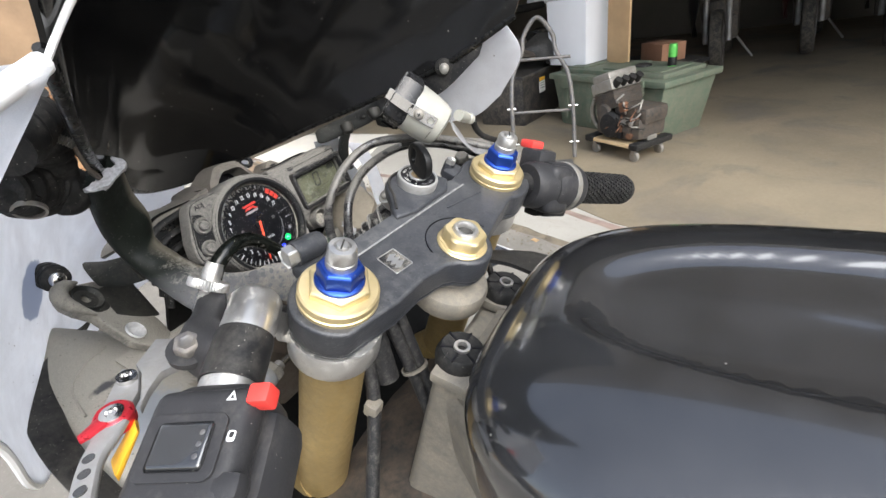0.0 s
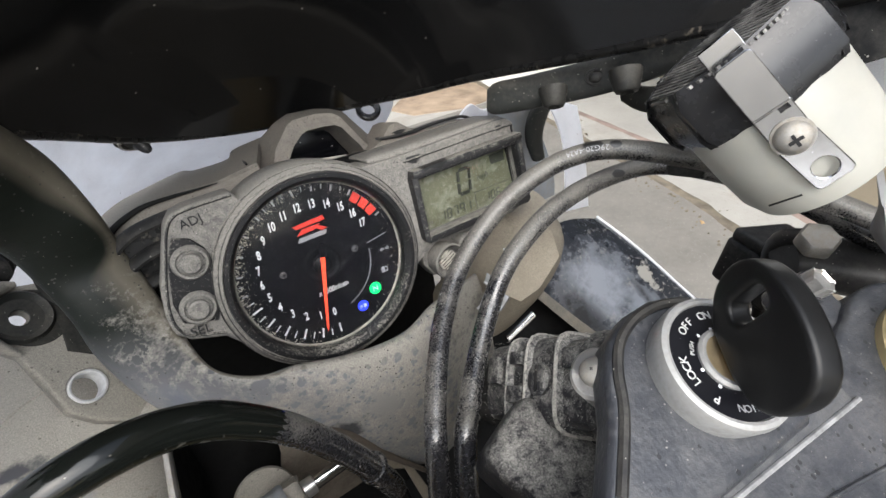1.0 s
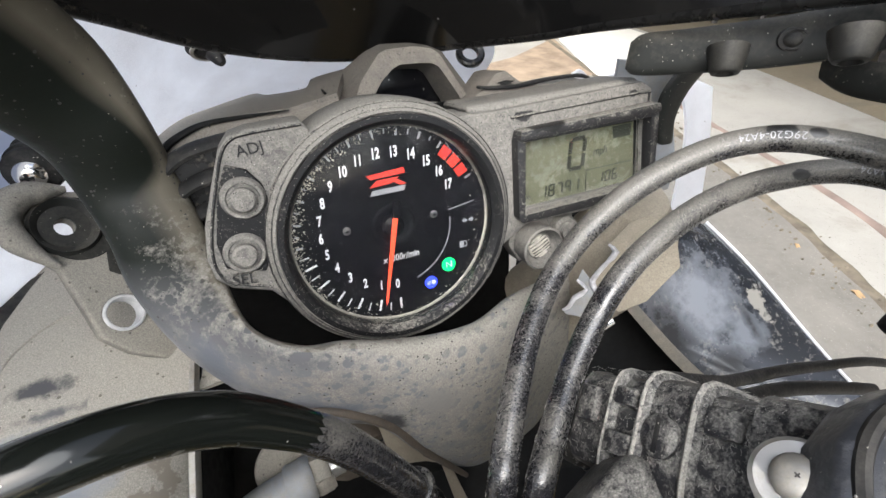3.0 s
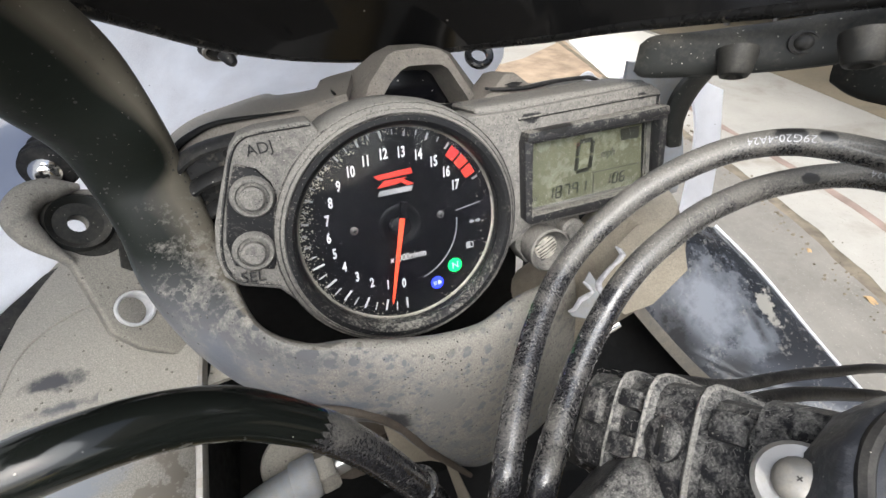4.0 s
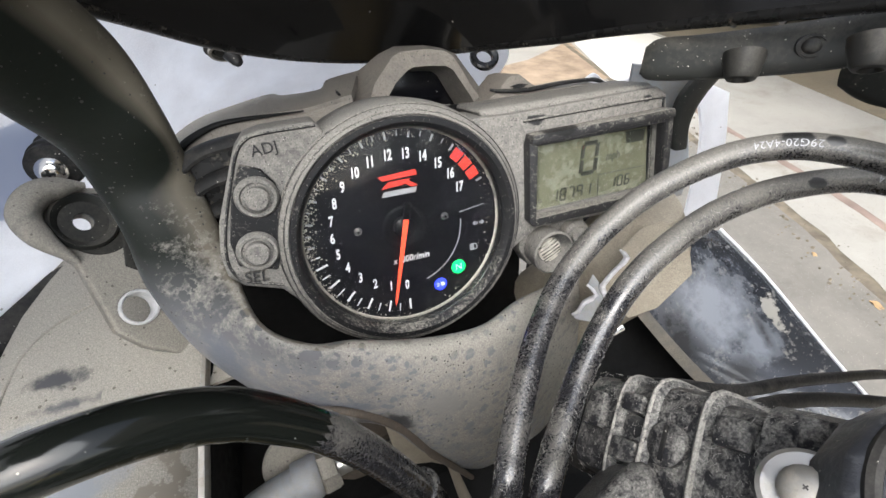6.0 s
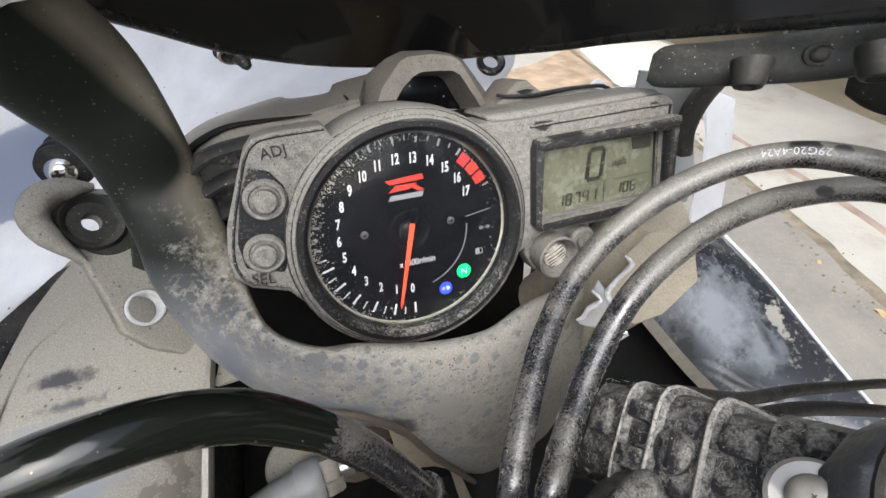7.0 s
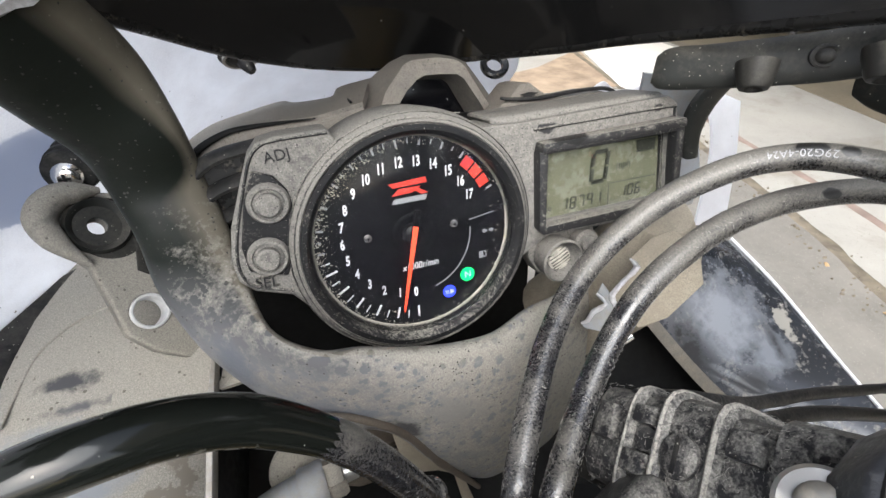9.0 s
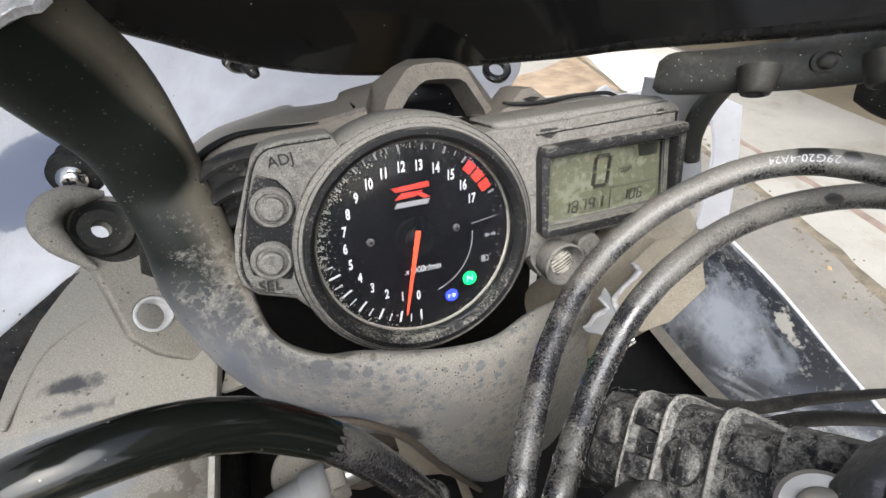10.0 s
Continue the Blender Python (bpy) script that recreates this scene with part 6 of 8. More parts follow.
def fairing():
    top = [(-0.255, 0.048, 1.065), (-0.215, 0.066, 1.0784), (-0.192, 0.0766, 1.0862), (-0.192, 0.165, 1.084), (-0.172, 0.275, 1.044), (-0.108, 0.385, 0.982), (-0.050, 0.435, 0.952), (0.000, 0.452, 0.943), (0.060, 0.440, 0.945)]
    mid = [(-0.335, 0.090, 0.985), (-0.305, 0.115, 0.975), (-0.280, 0.150, 0.960), (-0.256, 0.210, 0.945), (-0.186, 0.330, 0.917), (-0.135, 0.430, 0.880), (-0.075, 0.500, 0.860), (0.000, 0.525, 0.850), (0.062, 0.510, 0.855)]
    bot = [(-0.335, 0.110, 0.950), (-0.302, 0.140, 0.930), (-0.273, 0.173, 0.895), (-0.268, 0.245, 0.810), (-0.245, 0.360, 0.735), (-0.190, 0.490, 0.710), (-0.100, 0.580, 0.730), (0.000, 0.610, 0.750), (0.066, 0.590, 0.760)]
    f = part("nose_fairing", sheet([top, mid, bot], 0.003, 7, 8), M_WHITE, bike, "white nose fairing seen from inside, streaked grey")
    part("fairing_rim", tube(top[:3], 0.0050, 10, 6), M_WHITEPAINT, f, "white rolled upper rim")
    part("upper_rim", band([(V((-0.1900, 0.0790, 1.0855)), V((0.0035, 0, 0.0015)), V((0.001, 0.002, 0))), (V((-0.1801, 0.0800, 1.0961)), V((0.0040, 0, 0.0018)), V((0.001, 0.002, 0))), (V((-0.1660, 0.0800, 1.1106)), V((0.0045, 0, 0.0020)), V((0.001, 0.002, 0))), (V((-0.1480, 0.0780, 1.1300)), V((0.0045, 0, 0.0020)), V((0.001, 0.002, 0)))], 12, 3), M_WHITEPAINT, f, "pale fairing edge running up beside the screen")
    part("fairing_edge", tube(bot[:7], 0.0026, 8, 6), M_WHITEPAINT, f, "bright white rear edge")
    # rubber-washered screw
    sm = along((-0.1592, 0.3455, 0.9126), (-0.06, -1.0, 0.0))
    w = part("rubber_washer", lathe([(0, -0.012), (0.0128, -0.012), (0.0130, -0.004), (0.0112, -0.0025), (0.0112, -0.0005), (0.0126, 0.0008), (0.0128, 0.0045), (0.0112, 0.0056), (0.0112, 0.0066), (0.0122, 0.0074), (0.0120, 0.0098), (0.0100, 0.0110), (0.0, 0.0110)], sm, 36), M_RUBBER, f, "stacked black rubber washers")
    sc = part("screw", screw(at(sm, 0, 0, 0.0110), 0.0072, 0.0056), M_CHROME, w, "domed steel screw")
    part("screw_recess", cross_mark(at(sm, 0, 0, 0.0110), 0.0050, 0.0057), M_BLACK, sc)
    # black grommet clamps under the screen's left corner
    k = part("screen_clamp", join(tube([(-0.1300, 0.2560, 1.0020), (-0.1440, 0.2530, 1.0010), (-0.1560, 0.2500, 1.0080), (-0.1700, 0.2430, 1.0120), (-0.1860, 0.2330, 1.0160)], [0.011, 0.0165, 0.0170, 0.0180, 0.014], 20, 8, wob=0.22), tube([(-0.1500, 0.2150, 1.0560), (-0.1660, 0.1960, 1.0570), (-0.1800, 0.1800, 1.0540), (-0.1960, 0.1640, 1.0480)], [0.013, 0.0165, 0.0185, 0.016], 18, 8, wob=0.2), tube([(-0.1480, 0.2480, 1.0120), (-0.1490, 0.2400, 1.0320), (-0.1510, 0.2290, 1.0500), (-0.1500, 0.2150, 1.0720)], [0.015, 0.0165, 0.0165, 0.010], 16, 8, wob=0.2)), M_RUBBER, f, "black rubber screen clamp, folded and dusty")
    for p, r, d in (((-0.1460, 0.2500, 0.9930), 0.0155, (0.0, -0.6, -0.6)), ((-0.1625, 0.2480, 1.0000), 0.0165, (-0.1, -0.6, -0.6)), ((-0.1790, 0.2380, 1.0060), 0.0150, (-0.4, -0.5, -0.6)), ((-0.1710, 0.2240, 1.0500), 0.0130, (-0.7, -0.4, -0.3))):
        part("clamp_knob", lathe([(0, -0.014), (r * 0.8, -0.014), (r, -0.006), (r * 0.96, 0.004), (r * 0.7, 0.008), (r * 0.5, 0.0095), (0, 0.010)], along(p, d), 22), M_RUBBER, k, "round black rubber lobe")
    part("clamp_ring", lathe([(0.0085, 0.0), (0.0102, 0.0), (0.0102, 0.0030), (0.0085, 0.0030), (0.0085, 0.0)], along((-0.1790, 0.2300, 1.0010), (-0.5, -0.5, -0.6)), 24), M_STEEL, k, "dull steel ring")
    part("clamp_screw", join(*[lathe([(0.0026, 0.0), (0.0036, 0.0007), (0.0026, 0.0014)], along(V((-0.1500, 0.2160, 1.0430)) + V((0.0009, -0.0009, -0.0011)) * i, (0.5, -0.5, -0.6)), 14) for i in range(8)]), M_STEEL, k, "dull threaded screw")
    part("edge_strip", tube([(-0.1337, 0.2300, 1.0560), (-0.1350, 0.2280, 1.0413), (-0.1360, 0.2270, 1.0287), (-0.1343, 0.2280, 1.0140), (-0.1300, 0.2300, 1.0040)], 0.0022, 10, 6, wob=0.2), M_EARTHSTRIP, f, "dusty brown strip along the screen edge")
    part("edge_fold", band([(V((-0.1290, 0.2450, 1.0090)), V((0.002, 0, 0.007)), V((0.001, 0.002, 0))), (V((-0.1150, 0.2450, 1.0190)), V((0.002, 0, 0.007)), V((0.001, 0.002, 0))), (V((-0.1050, 0.2450, 1.0260)), V((0.001, 0, 0.005)), V((0.001, 0.002, 0)))], 12, 3), M_EARTHSTRIP, f, "brown fold beside the broken stay")
    part("clip", box(0.013, 0.006, 0.009, along((-0.1640, 0.1380, 1.0790), (-0.3, -0.8, 0.4)), 0.0015), M_WHITEPAINT, f, "small white clip")
    # torn strips of the right half
    for pts in ([[(0.275, 0.345, 0.905), (0.305, 0.332, 0.893)], [(0.282, 0.325, 0.860), (0.306, 0.318, 0.850)], [(0.265, 0.300, 0.800), (0.290, 0.292, 0.800)]],
                [[(0.245, 0.452, 0.868), (0.262, 0.450, 0.880), (0.285, 0.452, 0.868), (0.320, 0.450, 0.874), (0.345, 0.450, 0.892)], [(0.242, 0.458, 0.850), (0.262, 0.460, 0.852), (0.285, 0.460, 0.850), (0.320, 0.460, 0.850), (0.350, 0.460, 0.850)]],
                [[(0.095, 0.455, 0.928), (0.150, 0.440, 0.932)], [(0.100, 0.475, 0.900), (0.165, 0.455, 0.905)], [(0.105, 0.495, 0.865), (0.160, 0.480, 0.870)]]):
        part("torn_strip", sheet(pts, 0.003, 6, 6), M_WHITE, f, "torn white fairing strip")
    # right flank piece beyond the reservoir
    part("fairing_flank", sheet([[(0.160, 0.120, 1.020), (0.172, 0.060, 1.045), (0.178, 0.015, 1.060)], [(0.170, 0.110, 0.990), (0.184, 0.050, 1.000), (0.192, 0.004, 1.025)], [(0.176, 0.100, 0.960), (0.188, 0.060, 0.965), (0.192, 0.030, 0.985)]], 0.003, 6, 6), M_WHITE, f, "loose white fairing flank")


def ducts():
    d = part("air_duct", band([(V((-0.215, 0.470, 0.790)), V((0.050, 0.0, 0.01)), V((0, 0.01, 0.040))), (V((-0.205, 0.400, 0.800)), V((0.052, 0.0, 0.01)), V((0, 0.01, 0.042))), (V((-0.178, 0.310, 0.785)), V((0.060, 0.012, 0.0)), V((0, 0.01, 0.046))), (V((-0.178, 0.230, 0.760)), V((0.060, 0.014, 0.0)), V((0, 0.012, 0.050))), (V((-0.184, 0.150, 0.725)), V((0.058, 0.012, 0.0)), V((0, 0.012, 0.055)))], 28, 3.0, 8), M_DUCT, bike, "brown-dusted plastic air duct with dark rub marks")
    part("duct_flange", band([(V((-0.1500, 0.3850, 0.8340)), V((0.012, 0.012, 0.0)), V((0, 0, 0.003))), (V((-0.1960, 0.3600, 0.8350)), V((0.014, 0.010, 0.0)), V((0, 0, 0.003))), (V((-0.2230, 0.3160, 0.8300)), V((0.014, 0.004, -0.004)), V((0, 0, 0.003))), (V((-0.2420, 0.2500, 0.8160)), V((0.012, 0.0, -0.006)), V((0, 0, 0.003))), (V((-0.2480, 0.180, 0.790)), V((0.012, 0.0, -0.006)), V((0, 0, 0.003)))], 14, 3), M_BLACK, d, "black folded edge of the duct")
    part("duct_crease", tube([(-0.214, 0.266, 0.8180), (-0.2096, 0.2855, 0.8222), (-0.2028, 0.3034, 0.8276), (-0.1911, 0.3154, 0.8305), (-0.1757, 0.3243, 0.8317), (-0.158, 0.329, 0.8315)], 0.0011, 8, 6), M_DUCT, d, "moulded crease along the duct")
    part("duct_shoulder", sheet([[(-0.165, 0.300, 0.8290), (-0.085, 0.300, 0.8290)], [(-0.165, 0.250, 0.8165), (-0.098, 0.254, 0.8170)]], 0.003, 4, 4), M_DUCT, d, "dusty shoulder of the duct under the stay")
    edge_pts = [(V((-0.1135, 0.264, 0.8270)), 0.0015), (V((-0.1185, 0.236, 0.8140)), 0.0022), (V((-0.1265, 0.190, 0.7870)), 0.0026)]
    part("duct_seam", band([(p, V((w, 0, 0)), V((0, 0.0015, 0.0040))) for p, w in edge_pts], 12, 4), M_STEEL, d, "bare metal edge strip")
    # Black strip that paints the shaded gap along the duct.
    part("duct_side", band([(p + V((0.001, 0, -0.034)), V((0.0020, 0, 0)), V((0, 0.004, 0.030))) for p, w in edge_pts], 12, 4), M_DARK, d, "black strip painting the shade beside the duct")
    # right side: beige elbow, scuffed panel with a white edge, dark bar
    part("duct_elbow", band([(V((0.108, 0.250, 0.800)), V((0.034, 0, 0.0)), V((0, 0.030, 0.012))), (V((0.126, 0.238, 0.830)), V((0.036, 0, 0.004)), V((0, 0.030, 0.012))), (V((0.136, 0.232, 0.856)), V((0.033, 0, 0.004)), V((0, 0.026, 0.010))), (V((0.142, 0.236, 0.880)), V((0.020, 0, 0.0)), V((0, 0.016, 0.006)))], 26, 2.6, 7), M_BEIGE, bike, "beige dusty plastic duct elbow")
    p = part("side_panel", sheet([[(0.178, 0.268, 0.815), (0.235, 0.275, 0.812), (0.300, 0.285, 0.7845)], [(0.180, 0.247, 0.774), (0.240, 0.237, 0.777), (0.304, 0.235, 0.7680)], [(0.205, 0.198, 0.732), (0.245, 0.180, 0.735), (0.306, 0.155, 0.7375)], [(0.245, 0.135, 0.695), (0.27, 0.11, 0.700), (0.31, 0.07, 0.710)]], 0.003, 7, 7), M_PANEL, bike, "scuffed inner panel with peeled patches and a painted blue-grey sheen")
    part("panel_edge", tube([(0.301, 0.286, 0.7855), (0.305, 0.235, 0.7690), (0.307, 0.155, 0.7385), (0.311, 0.070, 0.7110)], 0.0014, 8, 6), M_WHITEPAINT, p, "bright white panel edge")
    part("panel_bar", band([(V((0.168, 0.254, 0.784)), V((0.0028, 0, 0.0015)), V((0.0, 0.003, 0.004))), (V((0.198, 0.202, 0.742)), V((0.0028, 0, 0.0015)), V((0.0, 0.003, 0.004))), (V((0.235, 0.150, 0.704)), V((0.0028, 0, 0.0015)), V((0.0, 0.003, 0.004)))], 12, 4), M_FRAME, p)
    # Four added black sheets put the shade of the gaps into colour.
    part("cavity_liner", sheet([[(0.100, 0.290, 0.840), (0.150, 0.290, 0.835), (0.200, 0.300, 0.815)], [(0.100, 0.280, 0.760), (0.150, 0.275, 0.755), (0.225, 0.255, 0.738)], [(0.110, 0.230, 0.690), (0.170, 0.205, 0.685), (0.250, 0.165, 0.670)]], 0.004, 5, 5), M_DARK, bike, "added black sheet for the shade in the gap beside the duct")
    part("belly_cowl", sheet([[(-0.16, 0.36, 0.70), (0.0, 0.36, 0.69), (0.14, 0.34, 0.70)], [(-0.15, 0.22, 0.66), (0, 0.22, 0.65), (0.16, 0.20, 0.66)], [(-0.14, 0.06, 0.64), (0, 0.06, 0.63), (0.15, 0.04, 0.64)]], 0.004, 5, 5), M_DARK, bike, "added black sheet for the shade under the gauges")
    part("inner_guard", sheet([[(0.02, 0.30, 0.80), (0.10, 0.30, 0.78), (0.17, 0.27, 0.75)], [(0.02, 0.26, 0.70), (0.10, 0.25, 0.69), (0.18, 0.2, 0.68)], [(0.02, 0.18, 0.62), (0.1, 0.16, 0.62), (0.19, 0.1, 0.62)]], 0.004, 5, 5), M_DARK, bike, "added black sheet for the shade deep in the nose")
    part("headlamp_shell", sheet([[(-0.105, 0.285, 0.868), (-0.02, 0.290, 0.868), (0.09, 0.285, 0.870)], [(-0.118, 0.292, 0.80), (-0.02, 0.290, 0.79), (0.09, 0.285, 0.80)], [(-0.13, 0.24, 0.66), (-0.02, 0.24, 0.65), (0.09, 0.24, 0.66)]], 0.004, 5, 5), M_DARK, bike, "added black sheet for the shade behind the gauges")
    # steel pin and torn bracket
    part("steel_pin", tube([(0.1412, 0.2500, 0.7353), (0.1735, 0.2500, 0.7469)], 0.0042, 16, 0), M_CHROME, bike, "bright steel pin end")
    tn = V((-0.139, -0.119, 0.17)).normalized()
    tm = along((0.081, 0.188, 0.853), tn)
    ti = tm.inverted()

    def torn(pts):
        return [tuple((ti @ V(q))[:2]) for q in pts]
    jag = ((0.0969, 0.2067, 0.8791), (0.0983, 0.202, 0.8769), (0.0934, 0.2012, 0.8724), (0.091, 0.201, 0.8703), (0.0859, 0.2001, 0.8654), (0.0842, 0.1986, 0.863), (0.0843, 0.1917, 0.8583))
    rest = ((0.0894, 0.1819, 0.8556), (0.1013, 0.1779, 0.8625), (0.1187, 0.1793, 0.8777), (0.1228, 0.1908, 0.8891), (0.1174, 0.204, 0.8939), (0.108, 0.2077, 0.8889))
    tb = part("torn_bracket", plate(torn(jag + rest), -0.005, 0.0, tm, (), 0.0008, 2), M_BEIGE, bike, "torn beige bracket with a bright broken edge")
    part("torn_edge", tube([V(q) for q in jag], [0.0006, 0.0016, 0.0010, 0.0017, 0.0013, 0.0018, 0.0006], 7, 2, wob=0.5), M_FRACTURE, tb, "jagged bright edge")
    jag = ((0.0789, 0.2046, 0.8629), (0.081, 0.1985, 0.8603), (0.075, 0.1994, 0.8561), (0.0713, 0.1981, 0.8521), (0.0682, 0.1991, 0.8503))
    rest = ((0.069, 0.1963, 0.849), (0.0781, 0.1877, 0.8504), (0.0856, 0.1883, 0.857), (0.0846, 0.1952, 0.861), (0.0843, 0.2005, 0.8645), (0.0829, 0.2067, 0.8677))
    tg = part("broken_tab", plate(torn(jag + rest), -0.006, -0.001, tm, (), 0.0008, 2), M_SHEET, bike, "grey broken tab with a bright edge")
    part("torn_edge", tube([V(q) - tn * 0.001 for q in jag], [0.0006, 0.0012, 0.0015, 0.0010, 0.0006], 7, 2, wob=0.5), M_FRACTURE, tg, "jagged bright edge")

def clamp():
    out = circle(-0.1163, 0.0, 0.0335, 26, 62, 236) + [(-0.0900, -0.0335), (-0.0588, -0.0330), (-0.0330, -0.0375)] + circle(0.0, -0.0320, 0.0262, 16, 205, 335) + [(0.0330, -0.0415), (0.0600, -0.0360), (0.0860, -0.0315)] + circle(0.1163, 0.0, 0.0370, 26, 236, 478) + [(0.0700, 0.0270), (0.0620, 0.0300), (0.0, 0.0310), (-0.0700, 0.0325)]
    body = plate(out, -0.024, 0.0, C, (), 0.0030, 3)
    c = part("top_clamp", body, M_CLAMP, bike, "dark grey cast top fork clamp, scuffed and dusty")
    part("front_land", plate([(-0.090, 0.0325), (0.060, 0.0302), (0.072, 0.0262), (0.072, 0.0150), (-0.086, 0.0182)], -0.001, 0.0011, C, (), 0.0008, 2), M_CLAMPLAND, c, "dusty raised front land of the clamp")
    part("cast_ridge", tube([C @ V((x, y, 0.0009)) for x, y in ((-0.086, 0.0176), (-0.04, 0.0168), (0.03, 0.0154), (0.074, 0.0143))], 0.0008, 8, 4), M_SCUFF, c, "worn pale edge of the land")
    part("cast_ridge", tube([C @ V((x, y, 0.0002)) for x, y in ((0.030, 0.0040), (0.050, 0.0010), (0.078, -0.0040))], 0.0007, 8, 4), M_CLAMP, c)
    part("stem_groove", tube([C @ V((0.032 * math.cos(radians(a)), -0.0315 + 0.032 * math.sin(radians(a)), 0.0002)) for a in range(-5, 171, 11)], 0.0006, 6, 3), M_DIAL, c, "fine groove round the stem boss")
    part("lower_lip", plate([(x * 0.985, y * 0.96 - 0.001) for x, y in out], -0.029, -0.0235, C, (), 0.003, 2), M_CLAMP, c)
    # ignition mount
    ign = plate([(-0.021, 0.024), (-0.016, 0.032), (-0.002, 0.046), (0.0050, 0.0560), (0.0125, 0.0635), (0.0235, 0.0675), (0.0340, 0.0680), (0.046, 0.0645), (0.055, 0.0565), (0.060, 0.044), (0.065, 0.028), (0.05, 0.018), (0.0, 0.018)], -0.0070, 0.0045, C, (), 0.003, 3)
    part("ignition_mount", ign, M_CLAMP, c, "cast boss that carries the ignition switch")
    part("mount_groove", tube([C @ V((x, y, 0.0046)) for x, y in ((-0.0125, 0.0310), (0.0015, 0.0452), (0.0082, 0.0550), (0.0150, 0.0615), (0.0245, 0.0650), (0.0350, 0.0650), (0.045, 0.0615))], 0.0016, 8, 6), M_BLACK, c)
    # emblem plate
    em = C @ Matrix.Translation((-0.0600, -0.0055, 0.0)) @ Matrix.Rotation(radians(-4), 4, "Z")
    frame_ = plate(rounded(0.0190, 0.0215, 0.0015), 0.0, 0.0007, em, (rounded(0.0172, 0.0197, 0.0010),), 0.0002, 1)
    part("emblem_field", plate(rounded(0.0176, 0.0201, 0.0012), -0.001, 0.0003, em), M_RIM, c, "dark emblem field")
    e = part("emblem_plate", frame_, M_SILVER, c, "small engraved silver emblem frame")
    part("emblem_shape", join(*[plate([(-0.0060, y0), (0.0020, y0 + 0.0036), (0.0062, y0 + 0.0010), (-0.0015, y0 - 0.0026)], 0.0, 0.0006, em) for y0 in (0.0040, -0.0005, -0.0050)]), M_SILVER, e)
    # fork caps
    for sx, lab in ((-1, "gold fork cap"), (1, "gold fork cap")):
        m = at(C, sx * 0.1163, 0)
        cap = part("fork_cap", lathe([(0.0, 0.0), (0.0278, 0.0), (0.0280, 0.0030), (0.0270, 0.0036), (0.0270, 0.0046), (0.0278, 0.0052), (0.0276, 0.0095), (0.0262, 0.0110), (0.0225, 0.0112), (0.0, 0.0112)], m, 56), M_GOLD, c, "pale gold anodised fork cap")
        part("cap_hex", soften(lathe([(0.0, 0.010), (0.0225, 0.010), (0.0225, 0.0155), (0.0212, 0.0170), (0.0, 0.0170)], m @ Matrix.Rotation(radians(14 * sx), 4, "Z"), 6), 0.0006, 1), M_GOLD, cap)
        nut = part("adjuster_nut", join(lathe([(0.0, 0.016), (0.0168, 0.016), (0.0168, 0.0190), (0.0155, 0.0200), (0.0, 0.0200)], m, 36), soften(lathe([(0.0, 0.019), (0.0158, 0.019), (0.0158, 0.0300), (0.0140, 0.0320), (0.0, 0.0320)], m @ Matrix.Rotation(radians(8), 4, "Z"), 6), 0.0008, 2)), M_BLUE, cap, "blue anodised preload adjuster nut")
        part("adjuster_stem", lathe([(0.0, 0.030), (0.0104, 0.030), (0.0104, 0.0370), (0.0098, 0.0376), (0.0098, 0.0450), (0.0086, 0.0475), (0.0056, 0.0478), (0.0050, 0.0462), (0.0, 0.0470)], m, 32), M_SILVER, nut, "silver damping adjuster")
        part("adjuster_screw", join(lathe([(0, 0.0455), (0.0042, 0.0455), (0.0042, 0.0482), (0.0036, 0.0490), (0, 0.0492)], m, 20)), M_SILVER, nut)
        part("screw_slot", box(0.0080, 0.0011, 0.0010, at(m, 0, 0, 0.0491) @ Matrix.Rotation(radians(30), 4, "Z"), 0), M_BLACK, nut)
        part("fork_tube", lathe([(0.0, -0.30), (0.0262, -0.30), (0.0262, -0.052), (0.0268, -0.050), (0.0268, -0.024), (0.0, -0.024)], m, 40), M_GOLDTUBE, c, "dusty gold fork tube")
        part("bar_collar", lathe([(0.0270, -0.053), (0.0335, -0.053), (0.0345, -0.050), (0.0345, -0.032), (0.0330, -0.0295), (0.0270, -0.0295), (0.0270, -0.053)], m, 40), M_SILVER, c, "grey clip-on collar")
    # pinch ears at the front of the bosses
    for p, d, k in (((-0.0990, 0.0485, 0.0020), (-1, 0.1, 0), 0.9), ((0.0985, 0.0470, -0.0080), (0.15, -0.1, 1), 0.55)):
        m = C @ along(p, d) @ Matrix.Scale(k, 4)
        ear = part("pinch_ear", soften(lathe([(0, -0.014), (0.0095, -0.014), (0.0105, -0.008), (0.0105, 0.012), (0.0, 0.012)], m, 18), 0.001, 1), M_CLAMP, c)
        part("pinch_bolt", soften(lathe([(0, 0.012), (0.0085, 0.012), (0.0085, 0.020), (0, 0.020)], m, 6), 0.0008, 1), M_SILVER, ear, "silver pinch bolt head")
        part("bolt_thread", tube([m @ V((0, 0, -0.014)), m @ V((0, 0, -0.0185))], 0.0034, 12, 0), M_SILVER, ear)
    part("ear_web", box(0.036, 0.026, 0.015, at(C, -0.096, 0.036, -0.0125) @ Matrix.Rotation(radians(-10), 4, "Z"), 0.005, 3), M_CLAMP, c)
    part("ear_web", box(0.024, 0.022, 0.016, at(C, 0.098, 0.036, -0.012), 0.004), M_CLAMP, c)
    # stem nut
    sm = at(C, -0.0015, -0.0315) @ Matrix.Diagonal((0.84, 0.84, 0.92, 1))

    def lobed(a):
        return 1.0 + 0.055 * math.cos(6 * a)
